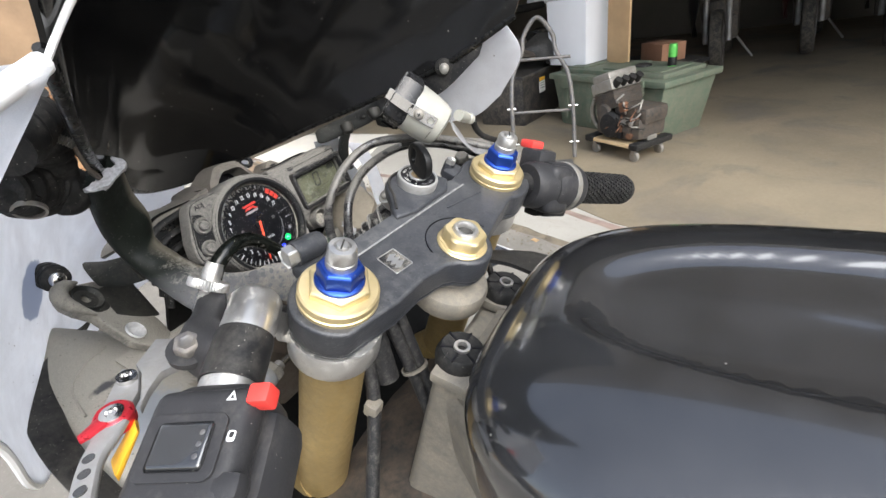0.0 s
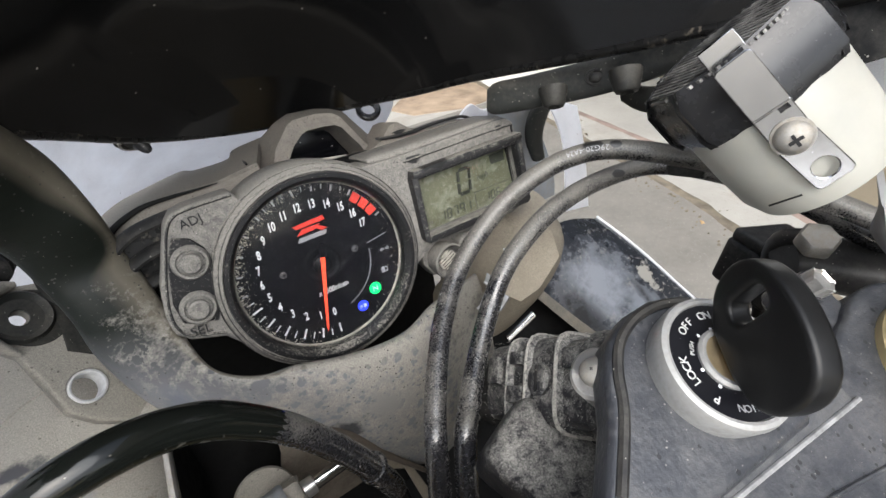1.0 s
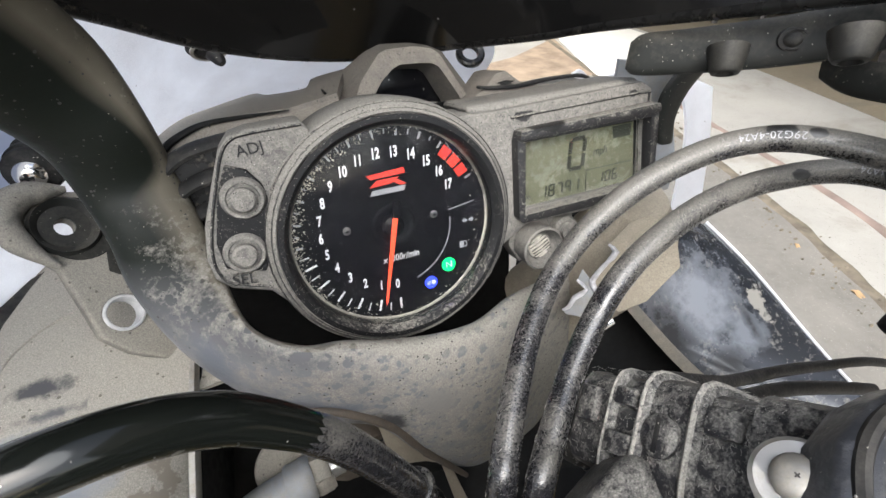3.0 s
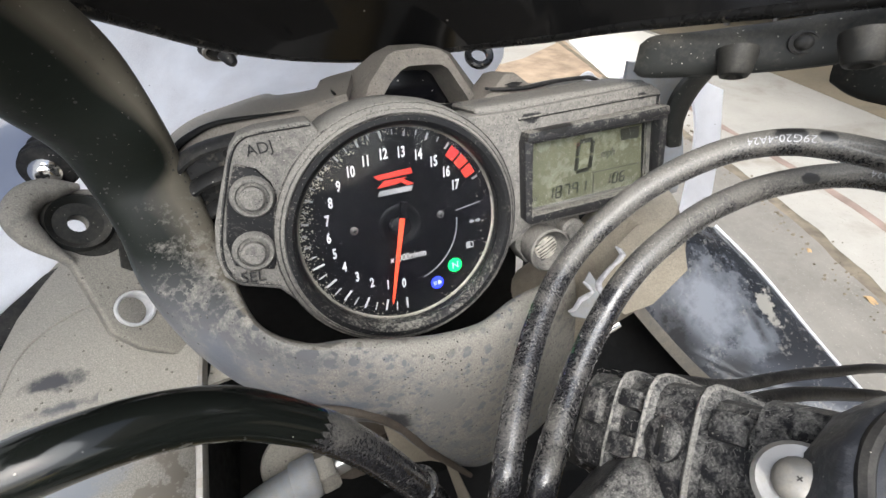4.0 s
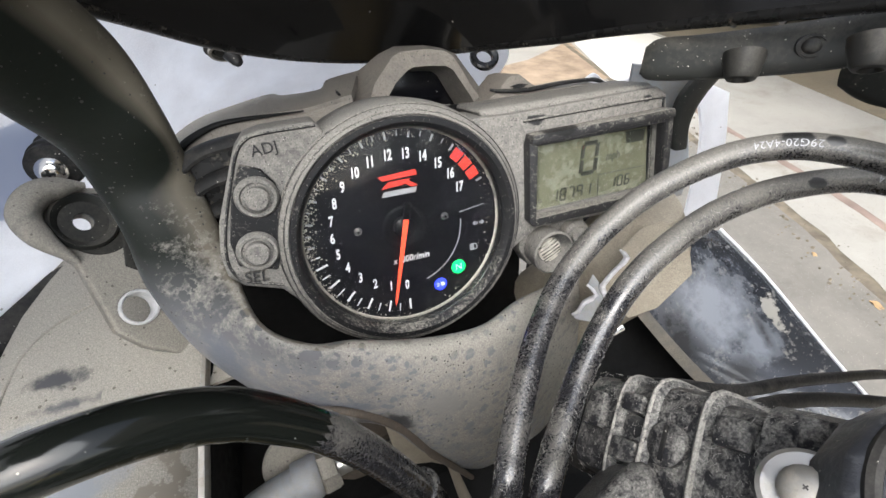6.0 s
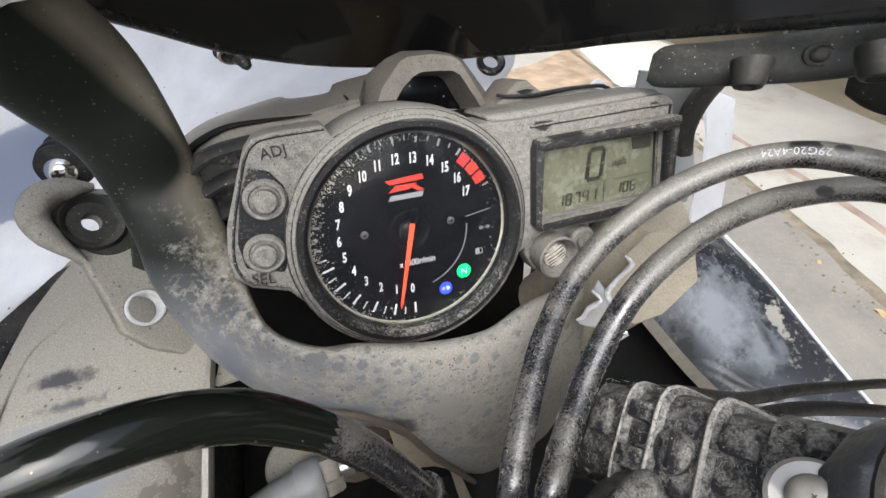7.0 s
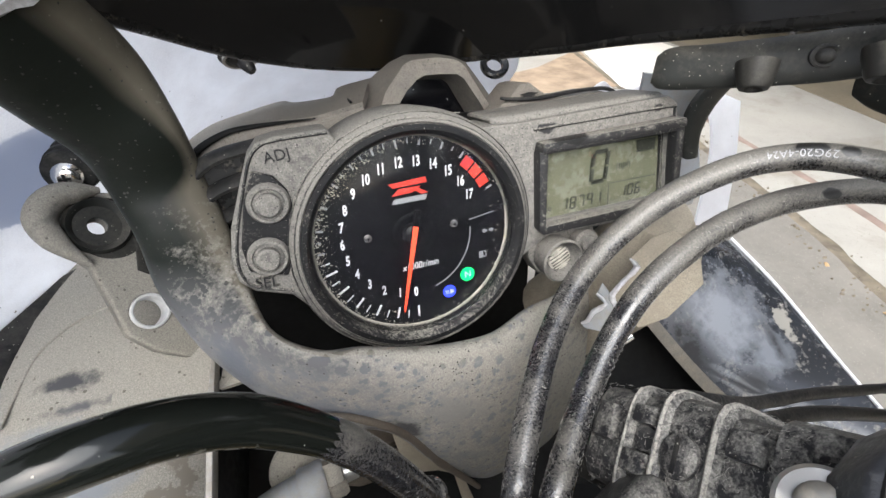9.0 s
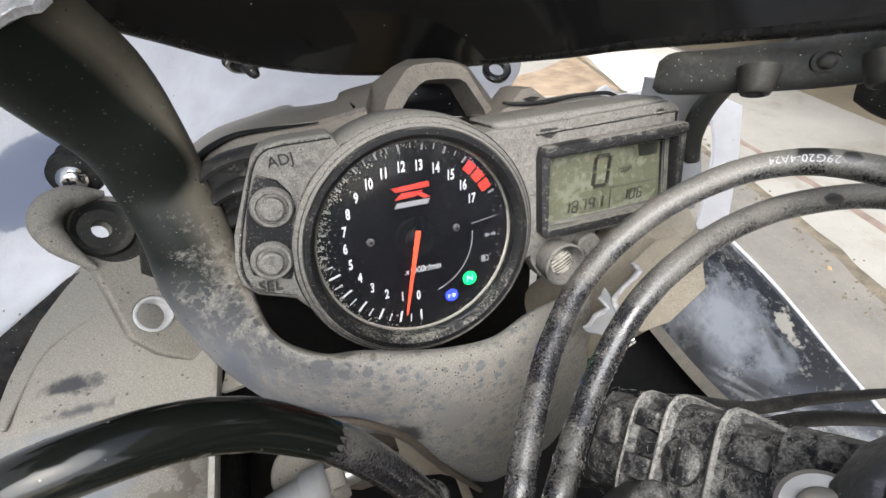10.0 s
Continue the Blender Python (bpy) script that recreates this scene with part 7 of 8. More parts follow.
    st = part("stem_nut", lathe([(0.0, 0.0006), (0.0232, 0.0006), (0.0232, 0.0030), (0.0210, 0.0036), (0.0208, 0.0130), (0.0190, 0.0150), (0.0135, 0.0150), (0.0130, 0.0120), (0.0, 0.0120)], sm, 60, 0, lobed), M_GOLD, c, "pale gold lobed steering stem nut")
    part("stem_washer", lathe([(0.0, 0.0), (0.0255, 0.0), (0.0258, 0.0012), (0.0245, 0.0022), (0.0, 0.0024)], sm, 40), M_GOLD, st)
    part("stem_bore", lathe([(0.0082, 0.004), (0.0132, 0.004), (0.0132, 0.0158), (0.0118, 0.0178), (0.0092, 0.0178), (0.0082, 0.0160), (0.0082, 0.004)], sm, 40), M_SILVER, st, "turned silver stem end with an open bore")
    part("bore_floor", lathe([(0, 0.0125), (0.0084, 0.0125), (0.0084, 0.0128), (0, 0.0128)], sm, 24), M_BLACK, st)
    # bearing cover under the clamp
    part("bearing_nut", lathe([(0, -0.044), (0.0200, -0.044), (0.0205, -0.036), (0.0190, -0.024), (0, -0.024)], sm, 20), M_STEEL, c, "notched steel bearing nut")
    part("bearing_cover", lathe([(0, -0.066), (0.0405, -0.066), (0.0420, -0.060), (0.0420, -0.050), (0.0395, -0.046), (0.0300, -0.043), (0, -0.042)], sm, 48), M_FRAME, c, "brown-dusted steering head cover")
    return c


def ignition():
    m = at(C, 0.0335, 0.0430, 0.0075) @ Matrix.Diagonal((0.92, 0.92, 1, 1))
    body = part("ignition_switch", lathe([(0.0, -0.008), (0.0196, -0.008), (0.0206, 0.0005), (0.0208, 0.0036), (0.0202, 0.0056), (0.0190, 0.0062), (0.0181, 0.0060), (0.0178, 0.0048), (0.0, 0.0048)], m, 64), M_IGN, bike, "grey ringed ignition switch")
    face = part("legend_ring", lathe([(0.0085, 0.0046), (0.0177, 0.0046), (0.0177, 0.0052), (0.0085, 0.0052), (0.0085, 0.0046)], m, 48), M_DIAL, body, "dark legend ring with white words")
    part("lock_core", lathe([(0.0, 0.0048), (0.0078, 0.0048), (0.0086, 0.0060), (0.0078, 0.0064), (0.0040, 0.0058), (0, 0.0058)], m, 32), M_BRASS, body, "worn brass lock core")
    part("core_ring", lathe([(0.0070, 0.0050), (0.0092, 0.0050), (0.0094, 0.0062), (0.0086, 0.0070), (0.0074, 0.0068), (0.0070, 0.0050)], m, 36), M_IGN, body, "grey ring round the lock core")
    for word, ang, size in (("ON", 72, 0.0035), ("OFF", 106, 0.0035), ("PUSH", 136, 0.0018), ("LOCK", 168, 0.0036), ("P", 208, 0.0035), ("IGNITION", 262, 0.0030)):
        r = 0.0142 if word != "PUSH" else 0.0108
        step = 0.62 * size / r
        for i, ch in enumerate(word):
            a = radians(ang) - (i - (len(word) - 1) / 2) * step * (1 if ang < 200 else 1)
            mm = m @ Matrix.Rotation(a, 4, "Z") @ Matrix.Translation((r, 0, 0.0054)) @ Matrix.Rotation(radians(-90), 4, "Z")
            part("legend_letter", writing(ch, size, mm, 0.0001), M_GREYPRINT2 if word != "IGNITION" else M_GREYPRINT, face)
    for a in (72, 104, 172, 208):
        part("legend_dot", lathe([(0, 0.0052), (0.0006, 0.0052), (0, 0.0055)], m @ Matrix.Rotation(radians(a), 4, "Z") @ Matrix.Translation((0.0098, 0, 0)), 8), M_PRINT, face)
    # dusty switch block that hangs forward and down
    p0, p1 = V((0.0490, 0.0720, 0.9140)), V((0.0400, 0.1360, 0.8600))
    n_ = (p1 - p0).length
    zd = (p1 - p0).normalized()
    out_ = (V((-0.085, -0.02, 0.11)) - zd * V((-0.085, -0.02, 0.11)).dot(zd)).normalized()
    bd = axes(p0, out_, zd.cross(out_), zd)

    def squared(a):
        return (abs(math.cos(a)) ** 5 + abs(math.sin(a)) ** 5) ** -0.2
    prof = [(0, 0.0), (0.0180, 0.0), (0.0190, 0.02), (0.0190, 0.20), (0.0168, 0.215), (0.0168, 0.36), (0.0196, 0.375), (0.0200, 0.39), (0.0188, 0.405), (0.0186, 0.56), (0.0202, 0.575), (0.0206, 0.595), (0.0190, 0.61), (0.0172, 0.63), (0.0172, 0.72), (0.0196, 0.735), (0.0196, 0.755), (0.0176, 0.77), (0.0170, 0.95), (0.0140, 1.0), (0, 1.0)]
    bl = part("switch_block", lathe([(r, z * n_) for r, z in prof], bd, 40, 0, squared), M_BLOCK, body, "black switch block crusted with dust", 30)
    for f, r in ((0.382, 0.0199), (0.585, 0.0205), (0.745, 0.0196)):
        part("block_rib", lathe([(r - 0.002, n_ * f - 0.0011), (r + 0.0001, n_ * f - 0.0006), (r + 0.0004, n_ * f), (r + 0.0001, n_ * f + 0.0006), (r - 0.002, n_ * f + 0.0011), (r - 0.002, n_ * f - 0.0011)], bd, 40, 0, squared), M_RIBLINE, bl, "rubbed bare rib")
    for u, v, w, h in ((0.67, -0.006, 0.007, 0.010), (0.67, 0.009, 0.006, 0.008), (0.86, 0.004, 0.012, 0.008), (0.28, 0.008, 0.008, 0.009)):
        part("block_lug", box(0.005, w, h, bd, 0.0012, 2, at=(0.0182, v, u * n_)), M_BLOCK, bl, "small moulded lug")
    part("end_boot", lathe([(0, -0.002), (0.0135, 0.0), (0.0158, 0.004), (0.0150, 0.010), (0.0165, 0.014), (0.0150, 0.020), (0.010, 0.026), (0, 0.028)], along(p1 - zd * 0.006, zd + V((-0.3, 0, -0.2))), 26), M_RUBBER, bl, "black rubber boot on the block end")
    rl = random.Random(21)
    spots_ = []
    for _ in range(1500):
        a, h = rl.uniform(0, 6.28), rl.uniform(0.05, 0.95) * n_
        nn = bd.to_3x3() @ V((math.cos(a), math.sin(a), 0))
        spots_.append((bd @ V((0, 0, h)) + nn * (0.0188 * squared(a)), nn))
    tagged(part("lint", lint(spots_, rl, 0.0020, 0.00005), M_FIBRE, bl, "curled pale lint stuck to the block"), kind="stuff")
    bm_ = axes(p0.lerp(p1, 0.49) + out_ * 0.0188, zd.cross(out_), -zd, out_)
    sc = part("slotted_screw", lathe([(0, -0.004), (0.0064, -0.004), (0.0064, 0.0014), (0.0052, 0.0022), (0, 0.0022)], bm_, 26), M_BLOCK, bl)
    part("screw_slot", box(0.0100, 0.0013, 0.0010, at(bm_, 0, 0, 0.0022), 0), M_BLACK, sc)
    part("block_plug", box(0.034, 0.046, 0.030, Matrix.Translation((0.0170, 0.0930, 0.8700)) @ C.to_3x3().to_4x4() @ Matrix.Rotation(radians(24), 4, "Z"), 0.009, 4), M_BLOCK, bl, "black rubber connector plug")
    # silver bolt and washer on the side of the mount
    b = along((0.0205, 0.0805, 0.9350), (-0.50, 0.05, 0.75))
    wsh = part("side_washer", lathe([(0, -0.014), (0.0082, -0.014), (0.0082, -0.0010), (0.0072, 0.0), (0, 0.0)], b, 32), M_SILVER, body, "pale alloy spacer")
    bolt = part("side_bolt", screw(b, 0.0046, 0.0036), M_STEEL, wsh, "zinc screw head")
    part("bolt_recess", cross_mark(b, 0.0010, 0.0035), M_BLACK, bolt)


def key():
    k = thing("ignition_key", "ignition key with a black plastic head, in the switch", "key", tuple(at(C, 0.0335, 0.0430, 0.0110).translation))
    z = (C.to_3x3() @ V((-0.06, 0.04, 1))).normalized()
    x = V((math.cos(radians(58)), math.sin(radians(58)), 0))
    x = (x - z * x.dot(z)).normalized()
    m = axes((0, 0, 0), x, z, x.cross(z).normalized())
    head = [(-0.0060, 0.006), (-0.0150, 0.010), (-0.0195, 0.018), (-0.0195, 0.030), (-0.0150, 0.039), (-0.0050, 0.0430), (0.0070, 0.0425), (0.0160, 0.0370), (0.0195, 0.0280), (0.0180, 0.0170), (0.0120, 0.0090), (0.0060, 0.006)]
    head = [(0.94 * a, 0.76 * b) for a, b in head]
    head = [(p.x, p.y) for p in spline([(a, b, 0) for a, b in head] + [(head[0][0], head[0][1], 0)], 3)[:-1]]
    h = part("key_head", plate(head, -0.0034, 0.0034, m, (rounded(0.0070, 0.0135, 0.0030, 0.0068, 0.0200),), 0.0022, 3), M_KEY, k, "black rounded plastic key head")
    part("key_blade", box(0.0080, 0.018, 0.0022, m, 0.0003, 1, at=(0, 0.000, 0)), M_BRASS, k, "steel key blade")


def on_cable(text, points, radius, s0, size, facing, flip=True):
    """Letters wrapped on a cable, starting s0 metres along it."""
    P = spline(points, 24)
    acc = [0.0]
    for a, b in zip(P, P[1:]):
        acc.append(acc[-1] + (b - a).length)
    bm = writing(text, size, Matrix.Identity(4), 0.0, "LEFT", spacing=1.05)
    for v in bm.verts:
        s = s0 + v.co.x * (-1 if flip else 1)
        i = min(max(np.searchsorted(acc, s) - 1, 0), len(P) - 2)
        f = (s - acc[i]) / (acc[i + 1] - acc[i])
        p = P[i].lerp(P[i + 1], f)
        d = (P[i + 1] - P[i]).normalized()
        n = (V(facing) - d * V(facing).dot(d)).normalized()
        t = d.cross(n) * (1 if flip else -1)
        ang = v.co.y / radius
        v.co = p + (n * math.cos(ang) + t * math.sin(ang)) * (radius * 1.03)
    return bm


def cables():
    c1 = [(-0.022, 0.112, 0.820), (-0.0135, 0.1237, 0.8687), (-0.0063, 0.1339, 0.8786), (0.0059, 0.1489, 0.8864), (0.0207, 0.1640, 0.8945), (0.0377, 0.1765, 0.9040), (0.0555, 0.1830, 0.9150), (0.0740, 0.1830, 0.9290), (0.0920, 0.1780, 0.9410), (0.1075, 0.1700, 0.9490), (0.1200, 0.1560, 0.9540), (0.1340, 0.1330, 0.9540), (0.1500, 0.1050, 0.9500), (0.1750, 0.0650, 0.9350), (0.2050, 0.0350, 0.9150)]
    c2 = [(-0.012, 0.106, 0.820), (-0.0022, 0.1191, 0.8685), (0.0096, 0.1307, 0.8764), (0.0260, 0.1448, 0.8843), (0.0430, 0.1560, 0.8955), (0.0560, 0.1610, 0.9080), (0.0720, 0.1640, 0.9180), (0.0960, 0.1660, 0.9270), (0.1240, 0.1630, 0.9330), (0.1490, 0.1500, 0.9380), (0.1620, 0.1250, 0.9390), (0.1750, 0.0950, 0.9330), (0.1950, 0.0600, 0.9150), (0.2150, 0.0300, 0.9000)]
    r = 0.0049
    for k, (c, s0) in enumerate(((c1, 0.212), (c2, 0.216))):
        t = part("throttle_cable", tube(c, r, 16, 10), M_CABLE, bike, "dusty black throttle cable with a white part code")
        P = spline(c, 24)
        L = 0.0
        goal = V((0.1197, 0.1542, 0.9552)) if k == 0 else V((0.1600, 0.1300, 0.9385))
        best, bl = 9, 0
        for a, b in zip(P, P[1:]):
            if (a - goal).length < best:
                best, bl = (a - goal).length, L
            L += (b - a).length
        rl = random.Random(31 + k)
        spots_ = []
        for _ in range(620):
            i = rl.randrange(10, len(P) - 120)
            d = (P[i + 1] - P[i]).normalized()
            nn = Matrix.Rotation(rl.uniform(0, 6.28), 3, d) @ d.orthogonal().normalized()
            spots_.append((P[i] + nn * r, nn))
        tagged(part("lint", lint(spots_, rl, 0.0022, 0.00004), M_FIBRE, t, "specks of pale lint on the cable"), kind="stuff")
        part("part_code", on_cable("29G20-4A24" if k == 0 else "29G30-4A24", c, r, bl - 0.001, 0.0038, (-0.75, -0.30, 0.60)), M_GREYPRINT, t, "small white printed code")
    part("cable_clip", box(0.018, 0.008, 0.016, along((0.1440, 0.1300, 0.9480), (0.5, -0.8, 0)), 0.002), M_RUBBER, bike, "black clip joining the cables")
    hose = [(-0.1330, 0.1330, 0.9300), (-0.1255, 0.1330, 0.9380), (-0.1145, 0.1331, 0.9435), (-0.1025, 0.1345, 0.9442), (-0.0905, 0.1378, 0.9400), (-0.0795, 0.1408, 0.9322), (-0.0698, 0.1423, 0.9214), (-0.0608, 0.1425, 0.9098), (-0.0496, 0.1423, 0.8900), (-0.0362, 0.1419, 0.8590), (-0.0255, 0.1480, 0.8206), (-0.020, 0.150, 0.760)]
    h = part("clutch_cable", tube(hose, [0.0060] * 6 + [0.0057, 0.0053, 0.0050, 0.0048, 0.0048, 0.0048], 18, 10), M_HOSE, bike, "glossy black clutch cable arching out of its adjuster")
    part("cable_sleeve", tube(hose[6:11], [0.0050, 0.0056, 0.0054, 0.0053, 0.0053], 16, 8), M_CABLE, h, "dusty rubber sleeve")
    P = spline(hose[5:11], 16)
    rl = random.Random(41)
    spots_ = []
    for _ in range(620):
        i = rl.randrange(0, len(P) - 2)
        d = (P[i + 1] - P[i]).normalized()
        nn = Matrix.Rotation(rl.uniform(0, 6.28), 3, d) @ d.orthogonal().normalized()
        spots_.append((P[i] + nn * 0.0051, nn))
    tagged(part("lint", lint(spots_, rl, 0.0017, 0.00004), M_FIBRE, h, "curled pale lint on the sleeve"), kind="stuff")
    # wiring and harness lower right
    part("harness", tube([(0.0390, 0.136, 0.8860), (0.0575, 0.130, 0.8839), (0.0966, 0.128, 0.8627), (0.1418, 0.128, 0.8456), (0.1909, 0.128, 0.8238), (0.2665, 0.128, 0.788), (0.36, 0.120, 0.74)], 0.0028, 12, 8, wob=0.10), M_BRAID, bike, "taped black wiring harness")
    part("harness", tube([(0.030, 0.120, 0.890), (0.0575, 0.122, 0.8770), (0.0966, 0.124, 0.8540), (0.1418, 0.124, 0.8360), (0.1909, 0.122, 0.8120), (0.26, 0.118, 0.776)], 0.0036, 12, 8, wob=0.10), M_BRAID, bike, "taped black wiring harness")
    for pts, r in (([(-0.052, 0.052, 0.880), (-0.055, 0.045, 0.853), (-0.055, 0.029, 0.778), (-0.069, 0.001, 0.700)], 0.0055), ([(-0.042, 0.050, 0.880), (-0.046, 0.040, 0.850), (-0.047, 0.024, 0.776), (-0.060, -0.004, 0.700)], 0.0050), ([(-0.072, 0.060, 0.880), (-0.077, 0.061, 0.847), (-0.090, 0.052, 0.798), (-0.134, 0.041, 0.725)], 0.0060)):
        part("wiring_loom", tube(pts, r, 12, 8), M_BRAID, bike, "black braided loom beside the fork")
    part("braided_sleeve", tube([(-0.062, 0.060, 0.880), (-0.066, 0.056, 0.845), (-0.070, 0.050, 0.800)], 0.0105, 18, 8, wob=0.12), M_BRAID, bike, "wide braided black sleeve")
    part("loom_clip", box(0.013, 0.013, 0.016, Matrix.Translation((-0.096, 0.050, 0.790)) @ Matrix.Rotation(radians(20), 4, "X"), 0.003), M_FRAME, bike, "grey loom clip")
    part("loom_ring", lathe([(0.0105, -0.0015), (0.0125, -0.0015), (0.0125, 0.0015), (0.0105, 0.0015), (0.0105, -0.0015)], along((-0.050, 0.034, 0.800), (0.1, 0.35, 0.95)), 26), M_FRAME, bike, "wire guide ring round the cables")
    # pieces seen under the stay
    ua = V((-0.0812, 0.2195, 0.7515))
    ud = V((0.99, 0.06, 0.02)).normalized()
    part("brake_union", tube([ua - ud * 0.060 + V((0, 0.004, -0.050)), ua - ud * 0.042 + V((0, 0, -0.016)), ua - ud * 0.024 + V((0, 0, -0.004)), ua - ud * 0.003], [0.0082, 0.0088, 0.0092, 0.0100], 20, 6), M_SHEET, bike, "blue-grey union pipe, rust-stained")
    part("union_collar", lathe([(0, -0.007), (0.0112, -0.007), (0.0122, -0.005), (0.0122, 0.001), (0.0128, 0.003), (0.0128, 0.006), (0.0118, 0.008), (0, 0.008)], along(ua, ud), 32), M_SHEET, bike, "blue-grey union collar")
    part("union_nut", soften(lathe([(0, 0), (0.0114, 0), (0.0120, 0.002), (0.0120, 0.0085), (0.0110, 0.0102), (0, 0.0102)], along(ua + ud * 0.0078, ud) @ Matrix.Rotation(0.4, 4, "Z"), 6), 0.0010, 2), M_PLATE, bike, "dusty hexagonal union nut")
    part("push_rod", tube([ua + ud * 0.0170, ua + ud * 0.0560], 0.0048, 22, 0), M_CHROME, bike, "polished chrome push rod")
    part("rod_collar", lathe([(0.0046, 0), (0.0062, 0), (0.0064, 0.0012), (0.0060, 0.0080), (0.0046, 0.0086), (0.0046, 0)], along(ua + ud * 0.0178, ud), 26), M_SILVER, bike, "scuffed alloy collar on the rod")
    part("pale_backing", lathe([(0, -0.003), (0.0172, -0.003), (0.0176, -0.001), (0.0168, 0.0005), (0, 0.0012)], along((-0.0850, 0.2330, 0.7480), (0.05, -0.75, 0.66)) @ Matrix.Diagonal((1.15, 1.15, 1, 1)), 40), M_PLATE, bike, "pale dusty disc behind the union")
    XZ = axes((0, 0, 0), (1, 0, 0), (0, 0, 1), (0, -1, 0))

    def upright(name, y, pts, material, label, thick=0.003):
        part(name, plate(pts, -y - thick, -y, XZ, (), 0.0008, 2), material, bike, label)
    upright("rust_plate", 0.246, [(-0.0613, 0.812), (-0.0269, 0.800), (0.0141, 0.730), (0.0589, 0.5724), (-0.0821, 0.7037), (-0.0657, 0.7634)], M_RUSTDUST, "brown dusty plate under the stay")
    upright("pivot_block", 0.238, [(-0.0522, 0.806), (-0.0325, 0.800), (-0.0287, 0.7561), (-0.0272, 0.7338), (-0.0469, 0.7583), (-0.0541, 0.7818)], M_EARTHSTRIP, "dark dusty block")
    upright("tan_plate", 0.214, [(-0.0342, 0.800), (-0.0246, 0.792), (-0.0042, 0.750), (0.0093, 0.7098), (-0.0052, 0.725), (-0.0265, 0.7365), (-0.0299, 0.7631)], M_BEIGE, "tan plate under the stay")
    upright("cream_edge", 0.206, [(0.0003, 0.7432), (0.0062, 0.7361), (0.0253, 0.6564), (0.0142, 0.6663)], M_BEIGE, "cream plate edge")
    part("stay_lip", tube([(-0.0700, 0.1960, 0.8500), (-0.0498, 0.1930, 0.8400), (-0.0302, 0.1920, 0.8180), (-0.0132, 0.1910, 0.7830), (0.0124, 0.1900, 0.7370)], [0.0008, 0.0020, 0.0024, 0.0024, 0.0016], 10, 6, wob=0.2), M_EARTHSTRIP, bike, "dark crusted lip under the stay")
    part("sleeve_ring", lathe([(0.0050, -0.0014), (0.0064, -0.0014), (0.0069, 0.0), (0.0064, 0.0014), (0.0050, 0.0014), (0.0050, -0.0014)], along((-0.0352, 0.1430, 0.8570), (0.012, 0.004, -0.034)), 30), M_CABLE, bike, "rubber ring on the cable sleeve")


def reservoir():
    ax = V((-0.36, 0.62, 0.69)).normalized()
    away = V((-0.90, -0.28, 0.33))
    away = (away - ax * away.dot(ax)).normalized()
    side = ax.cross(away)
    c = V((0.0895, 0.0742, 0.9908)) - away * 0.0290 - ax * 0.006
    m = along(c, ax)
    body = part("fluid_reservoir", lathe([(0.0, -0.025), (0.0155, -0.0248), (0.0212, -0.0220), (0.0240, -0.0150), (0.0250, -0.0030), (0.0253, 0.012), (0.0253, 0.020), (0.0, 0.020)], m, 56), M_RESERVOIR, bike, "milky white brake fluid reservoir")
    cap = soften(lathe([(0.0, 0.0155), (0.0276, 0.0155), (0.0286, 0.0180), (0.0286, 0.0310), (0.0268, 0.0350), (0.0, 0.0350)], m, 8, 0.2), 0.0016, 2)
    k = part("reservoir_cap", cap, M_GLOSSCAP, body, "black eight-sided reservoir cap")
    for i in range(-12, 13):
        part("cap_ridge", box(2 * math.sqrt(max(0.00003, 0.0255 ** 2 - (0.0021 * i) ** 2)), 0.0011, 0.0010, m @ Matrix.Rotation(0.6, 4, "Z"), 0, at=(0, 0.0021 * i, 0.0353)), M_CAPTOP, k)
    # steel strap with screw and tab
    sm = axes(c + away * 0.0255, side, ax, away)
    strap = join(plate(rounded(0.0108, 0.0190, 0.0015), 0.0042, 0.0054, at(sm, 0, 0.0265), (), 0.0003, 1), box(0.0108, 0.0014, 0.0052, at(sm, 0, 0.0175, 0.0028), 0.0004, 1), plate(rounded(0.0108, 0.0180, 0.002), 0.0004, 0.0016, at(sm, 0, 0.0090), (), 0.0003, 1),
                 plate(rounded(0.0112, 0.0190, 0.002), 0.0006, 0.0018, at(sm, 0.0010, -0.0035) @ Matrix.Rotation(radians(6), 4, "Z"), (circle(0, -0.0040, 0.0034, 20),), 0.0003, 1),
                 box(0.0108, 0.0130, 0.0012, at(sm, 0, 0.0356, -0.0012), 0.0003, 1))
    st = part("reservoir_strap", strap, M_STRAP, body, "bright steel cap-locking strap")
    s = part("strap_screw", join(lathe([(0, 0.001), (0.0058, 0.001), (0.0058, 0.0020), (0, 0.0020)], at(sm, 0, 0.006), 28), screw(at(sm, 0, 0.006, 0.0020), 0.0050, 0.0036)), M_STEEL, st, "cross-head screw and washer")
    part("screw_recess", cross_mark(at(sm, 0, 0.006, 0.0020), 0.0036, 0.0037), M_BLACK, s)
    part("level_line", box(0.010, 0.0005, 0.0004, at(sm, -0.012, -0.013, -0.0028) @ Matrix.Rotation(radians(-25), 4, "Y"), 0), M_BLACK, body)
    # outlet, hose and bracket
    sp = part("outlet", lathe([(0, -0.012), (0.0060, -0.012), (0.0060, 0.002), (0.0046, 0.004), (0.0046, 0.008), (0.0058, 0.0095), (0.0058, 0.0140), (0.0048, 0.0150), (0, 0.0150)], along((0.1410, 0.0520, 0.9745), (0.90, -0.05, -0.38)), 26), M_RESERVOIR, body, "milky outlet spigot with a ribbed end")
    part("fluid_hose", tube([(0.1590, 0.0510, 0.9660), (0.1700, 0.0540, 0.9540), (0.1900, 0.0560, 0.9400), (0.2200, 0.0560, 0.9260), (0.2600, 0.0520, 0.9080)], 0.0034, 14, 8), M_RUBBER, body, "black fluid hose")
